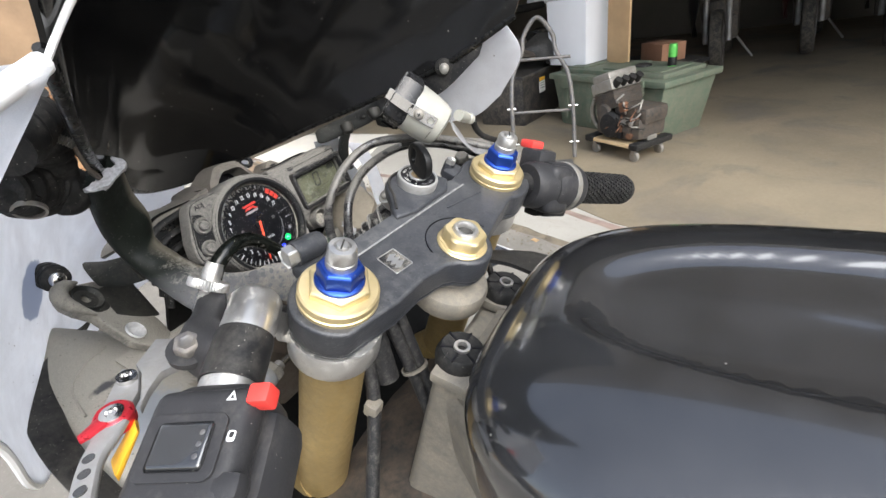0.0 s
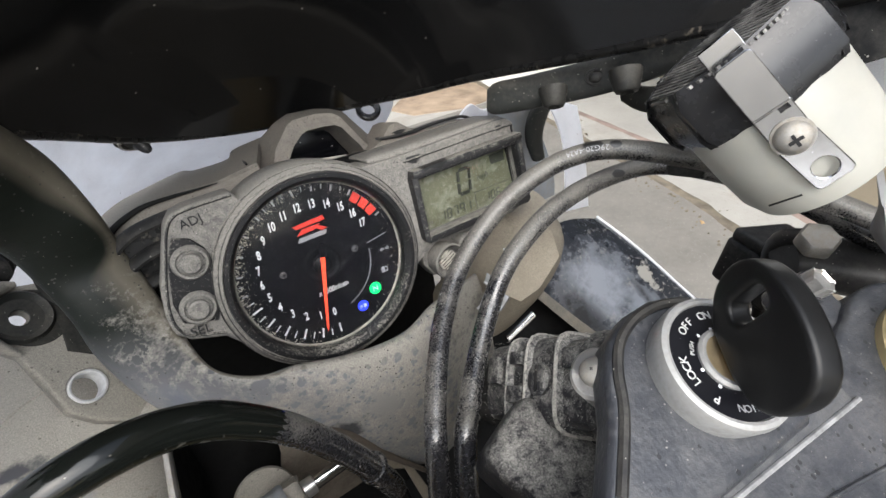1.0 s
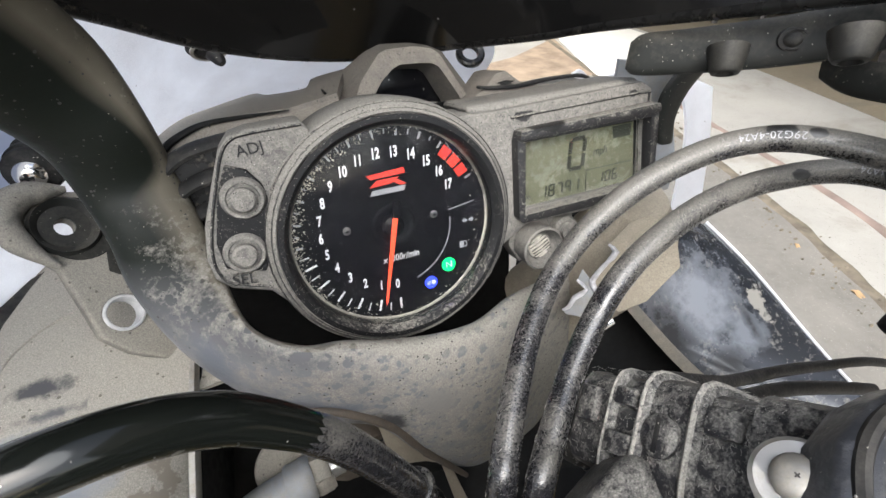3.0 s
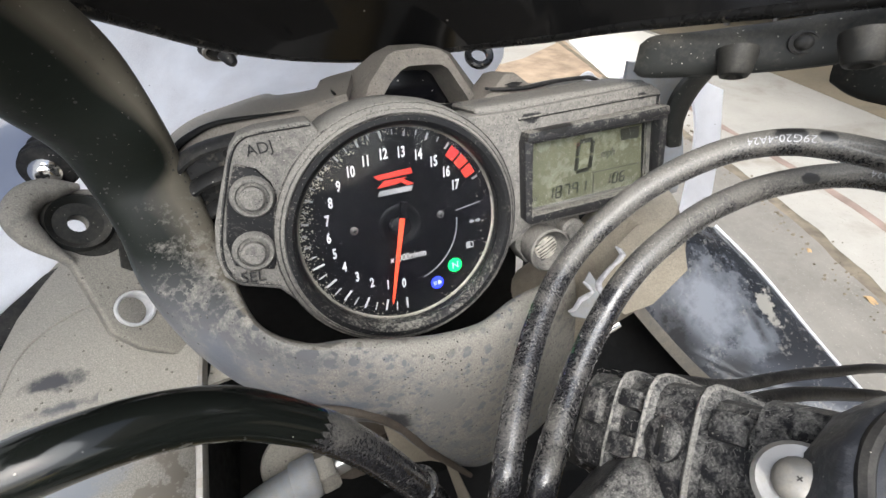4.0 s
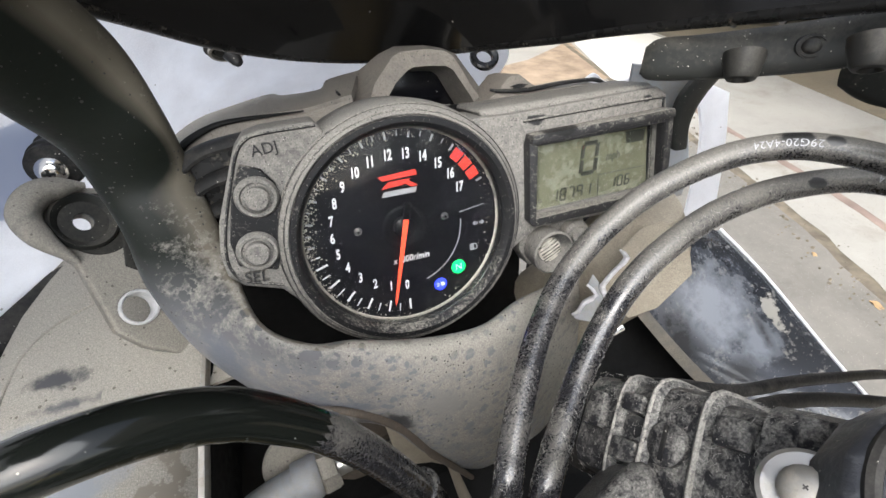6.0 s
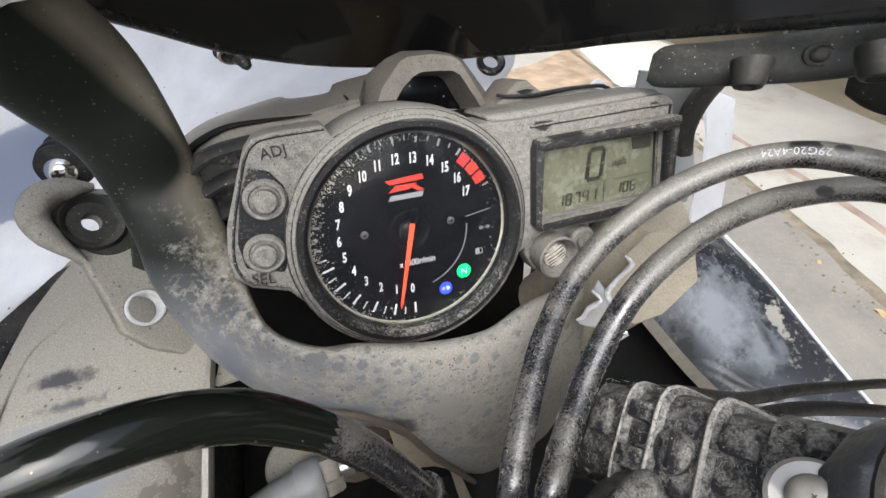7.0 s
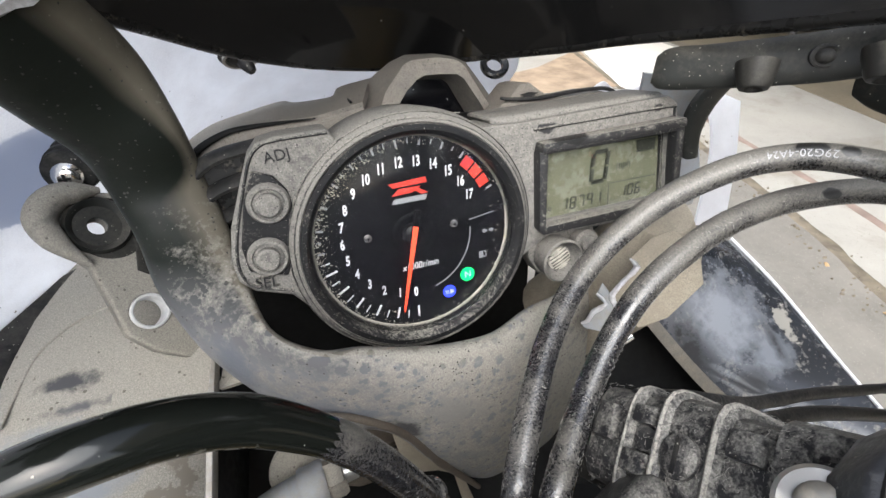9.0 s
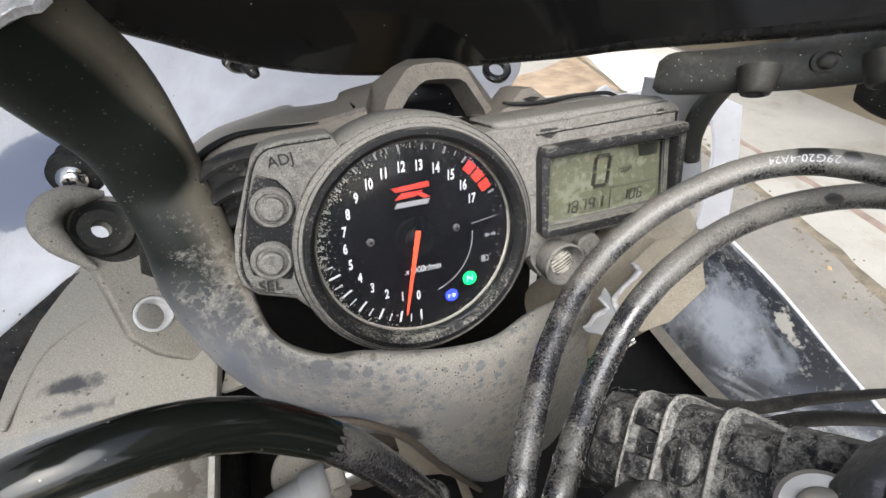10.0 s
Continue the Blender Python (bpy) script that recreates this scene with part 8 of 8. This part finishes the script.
    rb = part("reservoir_bracket", band([(V((0.1200, 0.0560, 0.9720)), V((0.005, 0.004, 0.004)), V((0.0012, 0, 0.0012))), (V((0.1310, 0.0520, 0.9550)), V((0.006, 0.005, 0.004)), V((0.0012, 0, 0.0012))), (V((0.1486, 0.0500, 0.9370)), V((0.004, 0.008, 0.004)), V((0.0, 0, 0.0015))), (V((0.1800, 0.0480, 0.9240)), V((0.002, 0.009, 0.002)), V((0.0, 0, 0.0015))), (V((0.2350, 0.0480, 0.9080)), V((0.002, 0.009, 0.001)), V((0, 0, 0.0015)))], 14, 4), M_LINK, body, "bent pale grey reservoir bracket")
    part("bracket_bolt", soften(lathe([(0, -0.004), (0.0088, -0.004), (0.0088, 0.006), (0.0076, 0.0075), (0, 0.0075)], along((0.2280, 0.0500, 0.9160), (0, -0.1, 1)), 6), 0.0008, 1), M_STEEL, rb, "dull hex bolt")


def left_bar():
    d = V((-0.85, -0.38, -0.36)).normalized()
    b0 = V((-0.1468, 0.0728, 0.9333)) + V((0, 0, -0.006))
    m = along(b0, d, (0, 0, 1))     # z along the bar, y up-ish
    bar = part("left_handlebar", lathe([(0.0, -0.008), (0.0140, -0.008), (0.0165, -0.004), (0.0168, 0.024), (0.0, 0.024)], m, 40), M_SILVER, bike, "satin silver clip-on bar end")
    part("bar_sleeve", lathe([(0.0, 0.022), (0.0172, 0.022), (0.0178, 0.026), (0.0178, 0.054), (0.0, 0.054)], m, 36), M_BLACK, bar, "black clamp sleeve")
    part("bar_ring", lathe([(0.0, 0.054), (0.0165, 0.054), (0.0165, 0.064), (0.0, 0.064)], m, 36), M_SILVER, bar)
    part("bar_link", band([(C @ V((-0.130, 0.022, -0.045)), V((0, 0, 0.012)), V((0.006, 0.004, 0))), (b0 + d * 0.010 + V((0.012, -0.004, -0.012)), V((0, 0, 0.012)), V((0.006, 0.004, 0)))], 14, 3), M_SILVER, bar, "alloy link from fork collar to bar")
    # switch housing
    hs = part("switch_housing", join(box(0.056, 0.050, 0.074, m, 0.018, 5, at=(0.008, 0.002, 0.098)), box(0.054, 0.020, 0.060, m, 0.0095, 4, at=(0.012, 0.0255, 0.100)), box(0.030, 0.040, 0.050, m, 0.010, 2, at=(0.028, -0.006, 0.098))), M_SWITCH, bar, "black handlebar switch housing")
    pm = m @ Matrix.Translation((0.012, 0.0355, 0.100)) @ Matrix.Rotation(radians(-90), 4, "X")
    r = part("dip_switch", box(0.0270, 0.0205, 0.0060, at(pm, 0.000, 0.000, 0.001), 0.002, 3), M_GLOSS, hs, "glossy black rocker switch")
    part("switch_surround", plate(rounded(0.0400, 0.0300, 0.005), -0.003, 0.0016, at(pm, -0.001, 0.0), (rounded(0.0290, 0.0220, 0.003),), 0.0014, 3), M_SWITCH, hs)
    for k in (-1, 0, 1):
        part("rocker_dot", lathe([(0, 0.004), (0.0014, 0.0041), (0, 0.0048)], at(pm, 0.0098, 0.0052 * k), 10), M_TUBE, r)
    part("hazard_switch", box(0.0112, 0.0102, 0.0120, at(pm, 0.0295, 0.0245, -0.005), 0.002, 2), M_REDPL, hs, "red hazard switch")
    tri_ = [(-0.0026, -0.0022), (0.0026, -0.0022), (0.0, 0.0026)]
    part("hazard_symbol", plate(tri_, 0.0012, 0.0016, at(pm, 0.0165, 0.0235, -0.0012), ([(-0.0014, -0.0015), (0.0014, -0.0015), (0.0, 0.0012)],)), M_PRINT, hs, "white warning triangle")
    part("lamp_symbol", plate(rounded(0.0040, 0.0050, 0.0012), 0.0012, 0.0016, at(pm, 0.0225, 0.004, -0.0005), (rounded(0.0024, 0.0028, 0.0008, 0, 0.0006),)), M_PRINT, hs, "white lamp symbol")
    part("indicator_switch", box(0.016, 0.012, 0.012, at(pm, 0.024, -0.016, -0.006), 0.004, 2), M_SWITCH, hs)
    part("housing_screw", screw(at(pm, -0.018, -0.030, -0.004), 0.004, 0.002), M_STEEL, hs)
    part("grip", lathe([(0.0, 0.130), (0.0170, 0.130), (0.0180, 0.134)] + [(0.0180 - 0.0010 * (i % 2), 0.138 + 0.004 * i) for i in range(26)] + [(0.0180, 0.246), (0.0, 0.246)], m, 32), M_RUBBER, bar, "ribbed black rubber grip")
    # clutch perch, lever and adjuster
    pc = part("clutch_perch", join(band([(b0 + d * 0.040 + V((0, 0.006, 0)), V((0.006, 0.004, 0.014)), V((0.010, -0.008, 0))), (V((-0.1760, 0.0960, 0.9120)), V((0.006, 0.004, 0.014)), V((0.012, -0.010, 0))), (V((-0.1600, 0.1120, 0.9140)), V((0.008, 0.006, 0.010)), V((0.010, -0.008, 0))), (V((-0.1440, 0.1260, 0.9200)), V((0.007, 0.006, 0.006)), V((0.008, -0.006, 0)))], 18, 2.8)), M_SWITCH, bar, "black clutch lever perch, scratched and crusted")
    hb = soften(lathe([(0, 0), (0.0088, 0), (0.0088, 0.007), (0.0055, 0.008), (0.0045, 0.0065), (0, 0.0065)], along((-0.1855, 0.0945, 0.9180), (-0.1, -0.35, 0.93)), 6), 0.0008, 1)
    part("perch_bolt", hb, M_TUBE, pc, "hex perch bolt")
    part("bolt_collar", lathe([(0, -0.004), (0.0135, -0.004), (0.0135, 0.0008), (0, 0.0008)], along((-0.1855, 0.0945, 0.9180), (-0.1, -0.35, 0.93)), 24), M_SWITCH, pc)
    adj = V((0.55, -0.06, 0.65)).normalized()
    k0 = V((-0.1382, 0.1319, 0.9290))
    am = along(k0, adj)
    a = part("cable_adjuster", join(lathe([(0, -0.022), (0.0046, -0.022)] + [(0.0046 + 0.0007 * (i % 2), -0.022 + 0.0012 * i) for i in range(15)] + [(0.005, -0.003), (0.0, -0.003)], am, 22), lathe([(0, 0.002), (0.0068, 0.002), (0.0068, 0.010), (0.0058, 0.016), (0, 0.016)], am, 26)), M_SILVER, pc, "silver threaded clutch cable adjuster")
    part("knurled_wheel", lathe([(0.0, -0.0035), (0.0135, -0.0035), (0.0142, -0.0025), (0.0142, 0.0025), (0.0135, 0.0035), (0.0, 0.0035)], am, 96, 0, lambda t: 1 + 0.018 * (1 if math.cos(48 * t) > 0 else -1)), M_SILVER, a, "knurled silver adjuster wheel")
    ln = along((-0.2303, 0.1205, 0.8975), (0.1, -0.2, 1))
    li = ln.inverted()

    def flat(pts):
        return [tuple((li @ V((x, y, 0.8975 - 0.1 * (x + 0.2303) + 0.2 * (y - 0.1205))))[:2]) for x, y in pts]
    part("lever_link", plate(flat([(-0.1756, 0.1612), (-0.1658, 0.1487), (-0.1813, 0.1264), (-0.1942, 0.1283), (-0.2083, 0.1204), (-0.2198, 0.1110), (-0.2104, 0.1238), (-0.2014, 0.1376), (-0.1985, 0.1479)]), -0.007, 0.0, ln, (), 0.0010, 2), M_LINK, pc, "light grey lever link plate")
    part("lever_root", plate(flat([(-0.2050, 0.1531), (-0.2005, 0.1412), (-0.2115, 0.1255), (-0.2243, 0.1157), (-0.2397, 0.1168), (-0.2386, 0.1226), (-0.2237, 0.1360)]), -0.008, -0.001, ln, (), 0.0012, 2), M_LINK, pc, "grey lever root")
    part("link_screw", lathe([(0, 0), (0.0062, 0), (0.0062, 0.003), (0.0034, 0.0032), (0.0030, 0.0016), (0, 0.0016)], along((-0.2090, 0.1405, 0.8985), (0.1, -0.2, 1)), 22), M_CHROME, pc, "steel socket screw")
    lv = part("clutch_lever", band([(V((-0.2330, 0.1170, 0.8935)), V((0.007, -0.006, 0)), V((0, 0, 0.0035))), (V((-0.2423, 0.1097, 0.8920)), V((0.0060, -0.0050, 0)), V((0, 0, 0.0035))), (V((-0.2544, 0.1010, 0.8915)), V((0.0050, -0.0040, 0)), V((0, 0, 0.0035))), (V((-0.2675, 0.0849, 0.8900)), V((0.0050, -0.0040, 0)), V((0, 0, 0.0035))), (V((-0.3000, 0.0420, 0.8820)), V((0.0050, -0.0040, 0)), V((0, 0, 0.004))), (V((-0.360, -0.030, 0.865)), V((0.005, -0.004, 0)), V((0, 0, 0.005)))], 16, 3.5), M_LINK, bar, "drilled grey clutch lever")
    for q in ((-0.2544, 0.1013, 0.8925), (-0.2608, 0.0934, 0.8920), (-0.2672, 0.0848, 0.8915)):
        part("lever_hole", lathe([(0, 0), (0.0032, 0), (0.0032, 0.0012), (0, 0.0012)], along(V(q) + V((0, 0, 0.0016)), (0, 0, 1)), 18), M_GLOSS, lv)
    rd = part("lever_adjuster", join(lathe([(0, -0.007), (0.0108, -0.007), (0.0112, -0.004), (0.0112, 0.001), (0.0095, 0.003), (0.0, 0.003)], along((-0.2303, 0.1205, 0.8950), (0, -0.15, 1)), 28), band([(V((-0.236, 0.1195, 0.896)), V((0.001, 0.006, 0)), V((0, 0, 0.0035))), (V((-0.2500, 0.1195, 0.8965)), V((0.001, 0.0028, 0)), V((0, 0, 0.0022)))], 12, 3)), M_REDANO, lv, "red anodised lever adjuster")
    part("adjuster_screw", lathe([(0, 0.003), (0.0068, 0.003), (0.0068, 0.0055), (0.0035, 0.006), (0.0030, 0.0045), (0, 0.0045)], along((-0.2310, 0.1189, 0.8940), (0, -0.15, 1)), 22), M_CHROME, rd)
    part("flasher_tab", band([(V((-0.2258, 0.1095, 0.8870)), V((0.003, 0.006, 0)), V((0, 0, 0.003))), (V((-0.2470, 0.1096, 0.8710)), V((0.003, 0.008, 0)), V((0, 0, 0.004)))], 14, 3), M_YELLOW, hs, "yellow flasher trigger")


def right_bar():
    d = V((0.83, -0.43, -0.35)).normalized()
    m = along((0.1300, 0.0080, 0.9060), d)
    bar = part("right_handlebar", lathe([(0.0, -0.01), (0.0130, -0.01), (0.0130, 0.214), (0.0118, 0.217), (0, 0.217)], m, 24), M_BLACK, bike, "black clip-on bar")
    hs = part("throttle_housing", join(lathe([(0, 0.030), (0.0225, 0.030), (0.0255, 0.036), (0.0255, 0.062), (0, 0.062)], m, 28), box(0.046, 0.054, 0.036, m, 0.010, 3, at=(0.0, -0.002, 0.066)), lathe([(0, 0.060), (0.0262, 0.060), (0.0278, 0.066), (0.0278, 0.100), (0.0255, 0.106), (0, 0.106)], m, 30)), M_SWITCH, bar, "black throttle and switch housing")
    part("housing_band", lathe([(0.0274, 0.086), (0.0287, 0.087), (0.0287, 0.093), (0.0274, 0.094)], m, 36), M_STEEL, hs, "grey seam band")
    part("stop_switch", box(0.022, 0.010, 0.020, Matrix.Translation((0.2392, 0.0141, 0.9140)) @ m.to_3x3().to_4x4(), 0.003, 2), M_REDPL, hs, "red engine stop switch")
    part("switch_pod", box(0.034, 0.030, 0.030, Matrix.Translation((0.2290, 0.0050, 0.8960)) @ m.to_3x3().to_4x4(), 0.006, 2), M_SWITCH, hs)
    part("start_button", box(0.018, 0.016, 0.022, m, 0.004, 2, at=(0.014, -0.030, 0.070)), M_BLACK, hs)
    part("lower_box", box(0.030, 0.022, 0.040, m, 0.005, 2, at=(0.012, -0.026, 0.086)), M_SWITCH, hs)
    part("housing_screw", screw(along(m @ V((0.026, -0.010, 0.098)), (-0.4, -0.8, 0.2)), 0.0045, 0.003), M_CHROME, hs, "bright housing screw")
    part("grip", lathe([(0, 0.104), (0.0200, 0.104), (0.0200, 0.110)], m, 20), M_RUBBER, bar, "knobbly black throttle grip")
    gr = lathe([(0.0, 0.108), (0.0180, 0.108), (0.0185, 0.206), (0.0170, 0.212), (0, 0.212)], m, 32)
    knobs = []
    for i in range(18):
        for j in range(22):
            a = 2 * math.pi * (j + 0.5 * (i % 2)) / 22
            knobs.append(box(0.0036, 0.0036, 0.0018, m @ Matrix.Rotation(a, 4, "Z") @ Matrix.Translation((0.0186, 0, 0.113 + 0.0053 * i)) @ Matrix.Rotation(radians(90), 4, "Y") @ Matrix.Rotation(radians(45), 4, "Z"), 0))
    gp = part("grip_sleeve", gr, M_RUBBER, bar, "knobbly black throttle grip")
    tagged(part("grip_knob", join(*knobs), M_RUBBER, gp), kind="stuff")
    mc = part("master_cylinder", join(band([(V((0.178, 0.030, 0.905)), V((0, 0, 0.012)), V((0.010, 0.008, 0))), (V((0.195, 0.052, 0.900)), V((0, 0, 0.012)), V((0.012, 0.010, 0))), (V((0.170, 0.085, 0.905)), V((0, 0, 0.010)), V((0.010, 0.010, 0)))], 16, 2.8)), M_BLACK, bar, "black front brake master cylinder")
    part("brake_lever", band([(V((0.190, 0.070, 0.895)), V((0.004, 0.006, 0)), V((0, 0, 0.006))), (V((0.250, 0.055, 0.875)), V((0.003, 0.006, 0)), V((0, 0, 0.006))), (V((0.330, 0.000, 0.845)), V((0.003, 0.006, 0)), V((0, 0, 0.006)))], 14, 3), M_BLACK, bar, "black brake lever")
    part("banjo_bolt", soften(lathe([(0, 0), (0.0085, 0), (0.0085, 0.008), (0, 0.008)], along((0.166, 0.075, 0.918), (-0.3, -0.2, 0.9)), 6), 0.001, 1), M_STEEL, mc, "steel banjo bolt")
    pb = part("perch_block", box(0.048, 0.040, 0.030, Matrix.Translation((0.222, 0.100, 0.862)) @ Matrix.Rotation(radians(-18), 4, "Z") @ Matrix.Rotation(radians(10), 4, "Y"), 0.004, 3), M_RUBBER, mc, "black rubber box on the brake perch")
    part("box_lid", box(0.044, 0.036, 0.008, Matrix.Translation((0.2235, 0.100, 0.880)) @ Matrix.Rotation(radians(-18), 4, "Z") @ Matrix.Rotation(radians(10), 4, "Y"), 0.003, 3), M_RUBBER, pb)
    part("brake_hose", tube([(0.166, 0.076, 0.922), (0.180, 0.092, 0.905), (0.200, 0.095, 0.865), (0.205, 0.085, 0.80), (0.19, 0.06, 0.72)], 0.0045, 12, 8), M_BLACK, mc)


def tank():
    centre, (ha, hb, hc) = V((-0.0314, -0.3410, 0.8469)), (0.1598, 0.2931, 0.0632)

    def power(v, e):
        return math.copysign(abs(v) ** e, v)
    bm = bmesh.new()
    rings, steps = 96, 176
    grid = []
    for i in range(rings):
        el = radians(90) * (1 - (i / (rings - 1)) ** 0.75 * 1.62)
        line = []
        for j in range(steps):
            a = 2 * math.pi * j / steps
            ce = power(max(0.0, math.cos(el)), 0.66)
            x, y = ha * ce * power(math.cos(a), 0.54), hb * ce * power(math.sin(a), 0.54)
            z = hc * power(math.sin(el), 0.66) * (1.0 if el > 0 else 2.4)
            # long oval dish in the top
            rho = (abs((centre.x + x + 0.028) / 0.070) ** 2.4 + abs((centre.y + y + 0.255) / 0.155) ** 2.4) ** (1 / 2.4)
            k = min(1.0, max(0.0, (1.0 - rho) / 0.20))
            dish = (0.0085 if x > 0.02 else 0.0085 + 0.0075 * min(1.0, (0.02 - x) / 0.05)) * k * k * (3 - 2 * k) + (0.006 * (1 - rho) if rho < 1 else 0)
            line.append(bm.verts.new(centre + V((x, y, z - (dish if el > 0 else 0)))))
        grid.append(line)
    for i in range(rings - 1):
        for j in range(steps):
            bm.faces.new((grid[i][j], grid[i + 1][j], grid[i + 1][(j + 1) % steps], grid[i][(j + 1) % steps]))
    bmesh.ops.remove_doubles(bm, verts=bm.verts, dist=0.00005)
    t = part("fuel_tank", bm, M_GLOSS, bike, "gloss black fuel tank with a long oval recess in its top", 60)
    for q, r in (((-0.0400, -0.1800, 0.8880), (0.005, 0.0012)), ((-0.0450, -0.2300, 0.8875), (0.0025, 0.004))):
        out = [(r[0] * math.cos(a) * (1 + 0.2 * math.sin(3 * a)), r[1] * math.sin(a)) for a in np.linspace(0, 2 * math.pi, 18, endpoint=False)]
        part("scuff", plate(out, -0.004, 0.0006, Matrix.Translation(q)), M_SCUFF, t, "pale scuff in the black paint")
    part("seat", box(0.24, 0.40, 0.10, Matrix.Translation((0, -0.66, 0.80)), 0.04, 3), M_RUBBER, bike, "black seat")
    # steering head and frame in front of the tank
    h = part("frame_head", join(box(0.150, 0.110, 0.200, Matrix.Translation((0, -0.020, 0.715)) @ Matrix.Rotation(radians(20), 4, "X"), 0.014, 3), box(0.120, 0.060, 0.050, Matrix.Translation((0, -0.050, 0.805)), 0.010, 2)), M_FRAME, bike, "dusty cast steering head")
    for s in (-1, 1):
        part("frame_spar", band([(V((s * 0.060, -0.010, 0.76)), V((0, 0, 0.05)), V((0.016, 0, 0))), (V((s * 0.120, -0.110, 0.73)), V((0, 0, 0.055)), V((0.018, 0, 0))), (V((s * 0.165, -0.30, 0.66)), V((0, 0, 0.06)), V((0.018, 0, 0))), (V((s * 0.15, -0.55, 0.55)), V((0, 0, 0.06)), V((0.018, 0, 0)))], 16, 4), M_FRAME, bike, "dusty aluminium frame spar")
        m = along((s * 0.0477 - 0.0090, -0.0215, 0.8380), (0, -0.30, 0.95))
        rb = part("tank_mount", lathe([(0, -0.010), (0.0200, -0.010), (0.0205, -0.002), (0.0190, 0.0010), (0.0180, 0.0055), (0.0165, 0.0068), (0.0070, 0.0070), (0.0064, 0.003), (0, 0.003)], m, 36), M_RUBBER, h, "round black rubber tank mount")
        part("mount_slots", join(*[box(0.0105, 0.0018, 0.0014, m @ Matrix.Rotation(i * math.pi / 3, 4, "Z"), 0, at=(0.0125, 0, 0.0067)) for i in range(6)]), M_DIAL, rb)
        part("mount_eye", lathe([(0.0042, 0.004), (0.0066, 0.004), (0.0066, 0.0085), (0.0042, 0.0085), (0.0042, 0.004)], m, 24), M_SILVER, rb)
        part("mount_tab", box(0.050, 0.070, 0.010, Matrix.Translation((s * 0.050 - 0.009, -0.040, 0.8235)) @ Matrix.Rotation(radians(15), 4, "X"), 0.003), M_FRAME, h)
    # wedge of black side trim with a white stripe beyond the stem
    tr = part("side_trim", sheet([[(0.075, 0.030, 0.845), (0.110, 0.020, 0.835), (0.150, -0.010, 0.815)], [(0.080, -0.010, 0.840), (0.120, -0.020, 0.825), (0.165, -0.045, 0.800)], [(0.085, -0.045, 0.825), (0.130, -0.055, 0.810), (0.175, -0.080, 0.785)]], 0.004, 6, 6), M_BLACK, bike, "black side trim panel")
    part("white_stripe", box(0.030, 0.024, 0.0012, Matrix.Translation((0.160, -0.050, 0.806)) @ Euler((radians(-8), radians(28), radians(-25))).to_matrix().to_4x4(), 0.0004), M_WHITEPAINT, tr, "white stripe end")
    # running gear below, mostly hidden
    for y, w in ((0.62, 0.12), (-0.78, 0.19)):
        bm = wheel_mesh(0.31, w)
        mm = along((0, y, 0.311), (1, 0, 0))
        bm.transform(mm)
        wh = part("wheel", bm, M_TYRE, bike, "black road wheel")
        part("rim", join(lathe([(0.17, -0.05), (0.215, -0.05), (0.215, 0.05), (0.17, 0.05), (0.17, -0.05)], mm, 32), *[box(0.03, 0.19, 0.02, mm @ Matrix.Rotation(i * math.pi / 3, 4, "Z"), 0.004, at=(0, 0.1, 0)) for i in range(6)]), M_STEEL, wh)
    part("engine", join(box(0.40, 0.46, 0.30, None, 0.04, at=(0, -0.12, 0.40)), box(0.36, 0.2, 0.2, None, 0.04, at=(0, 0.06, 0.55))), M_ENGINE, bike)
    part("fork_lower", join(*[tube([C @ V((s * 0.1163, 0, -0.29)), (s * 0.115, 0.60, 0.33)], 0.028, 14, 0) for s in (-1, 1)][:1]), M_GOLDTUBE, bike)
    part("fork_lower", tube([C @ V((0.1163, 0, -0.29)), (0.115, 0.60, 0.33)], 0.028, 14, 0), M_GOLDTUBE, bike)


ground()
garage()
tank()
clamp()
ignition()
fairing()
windscreen()
ducts()
stay()
right_bracket()
cluster()
reservoir()
left_bar()
right_bar()
cables()
key()
green_tote()
dolly_engine()
hand_truck()
black_tote()
boxes()
clutter()
yard()
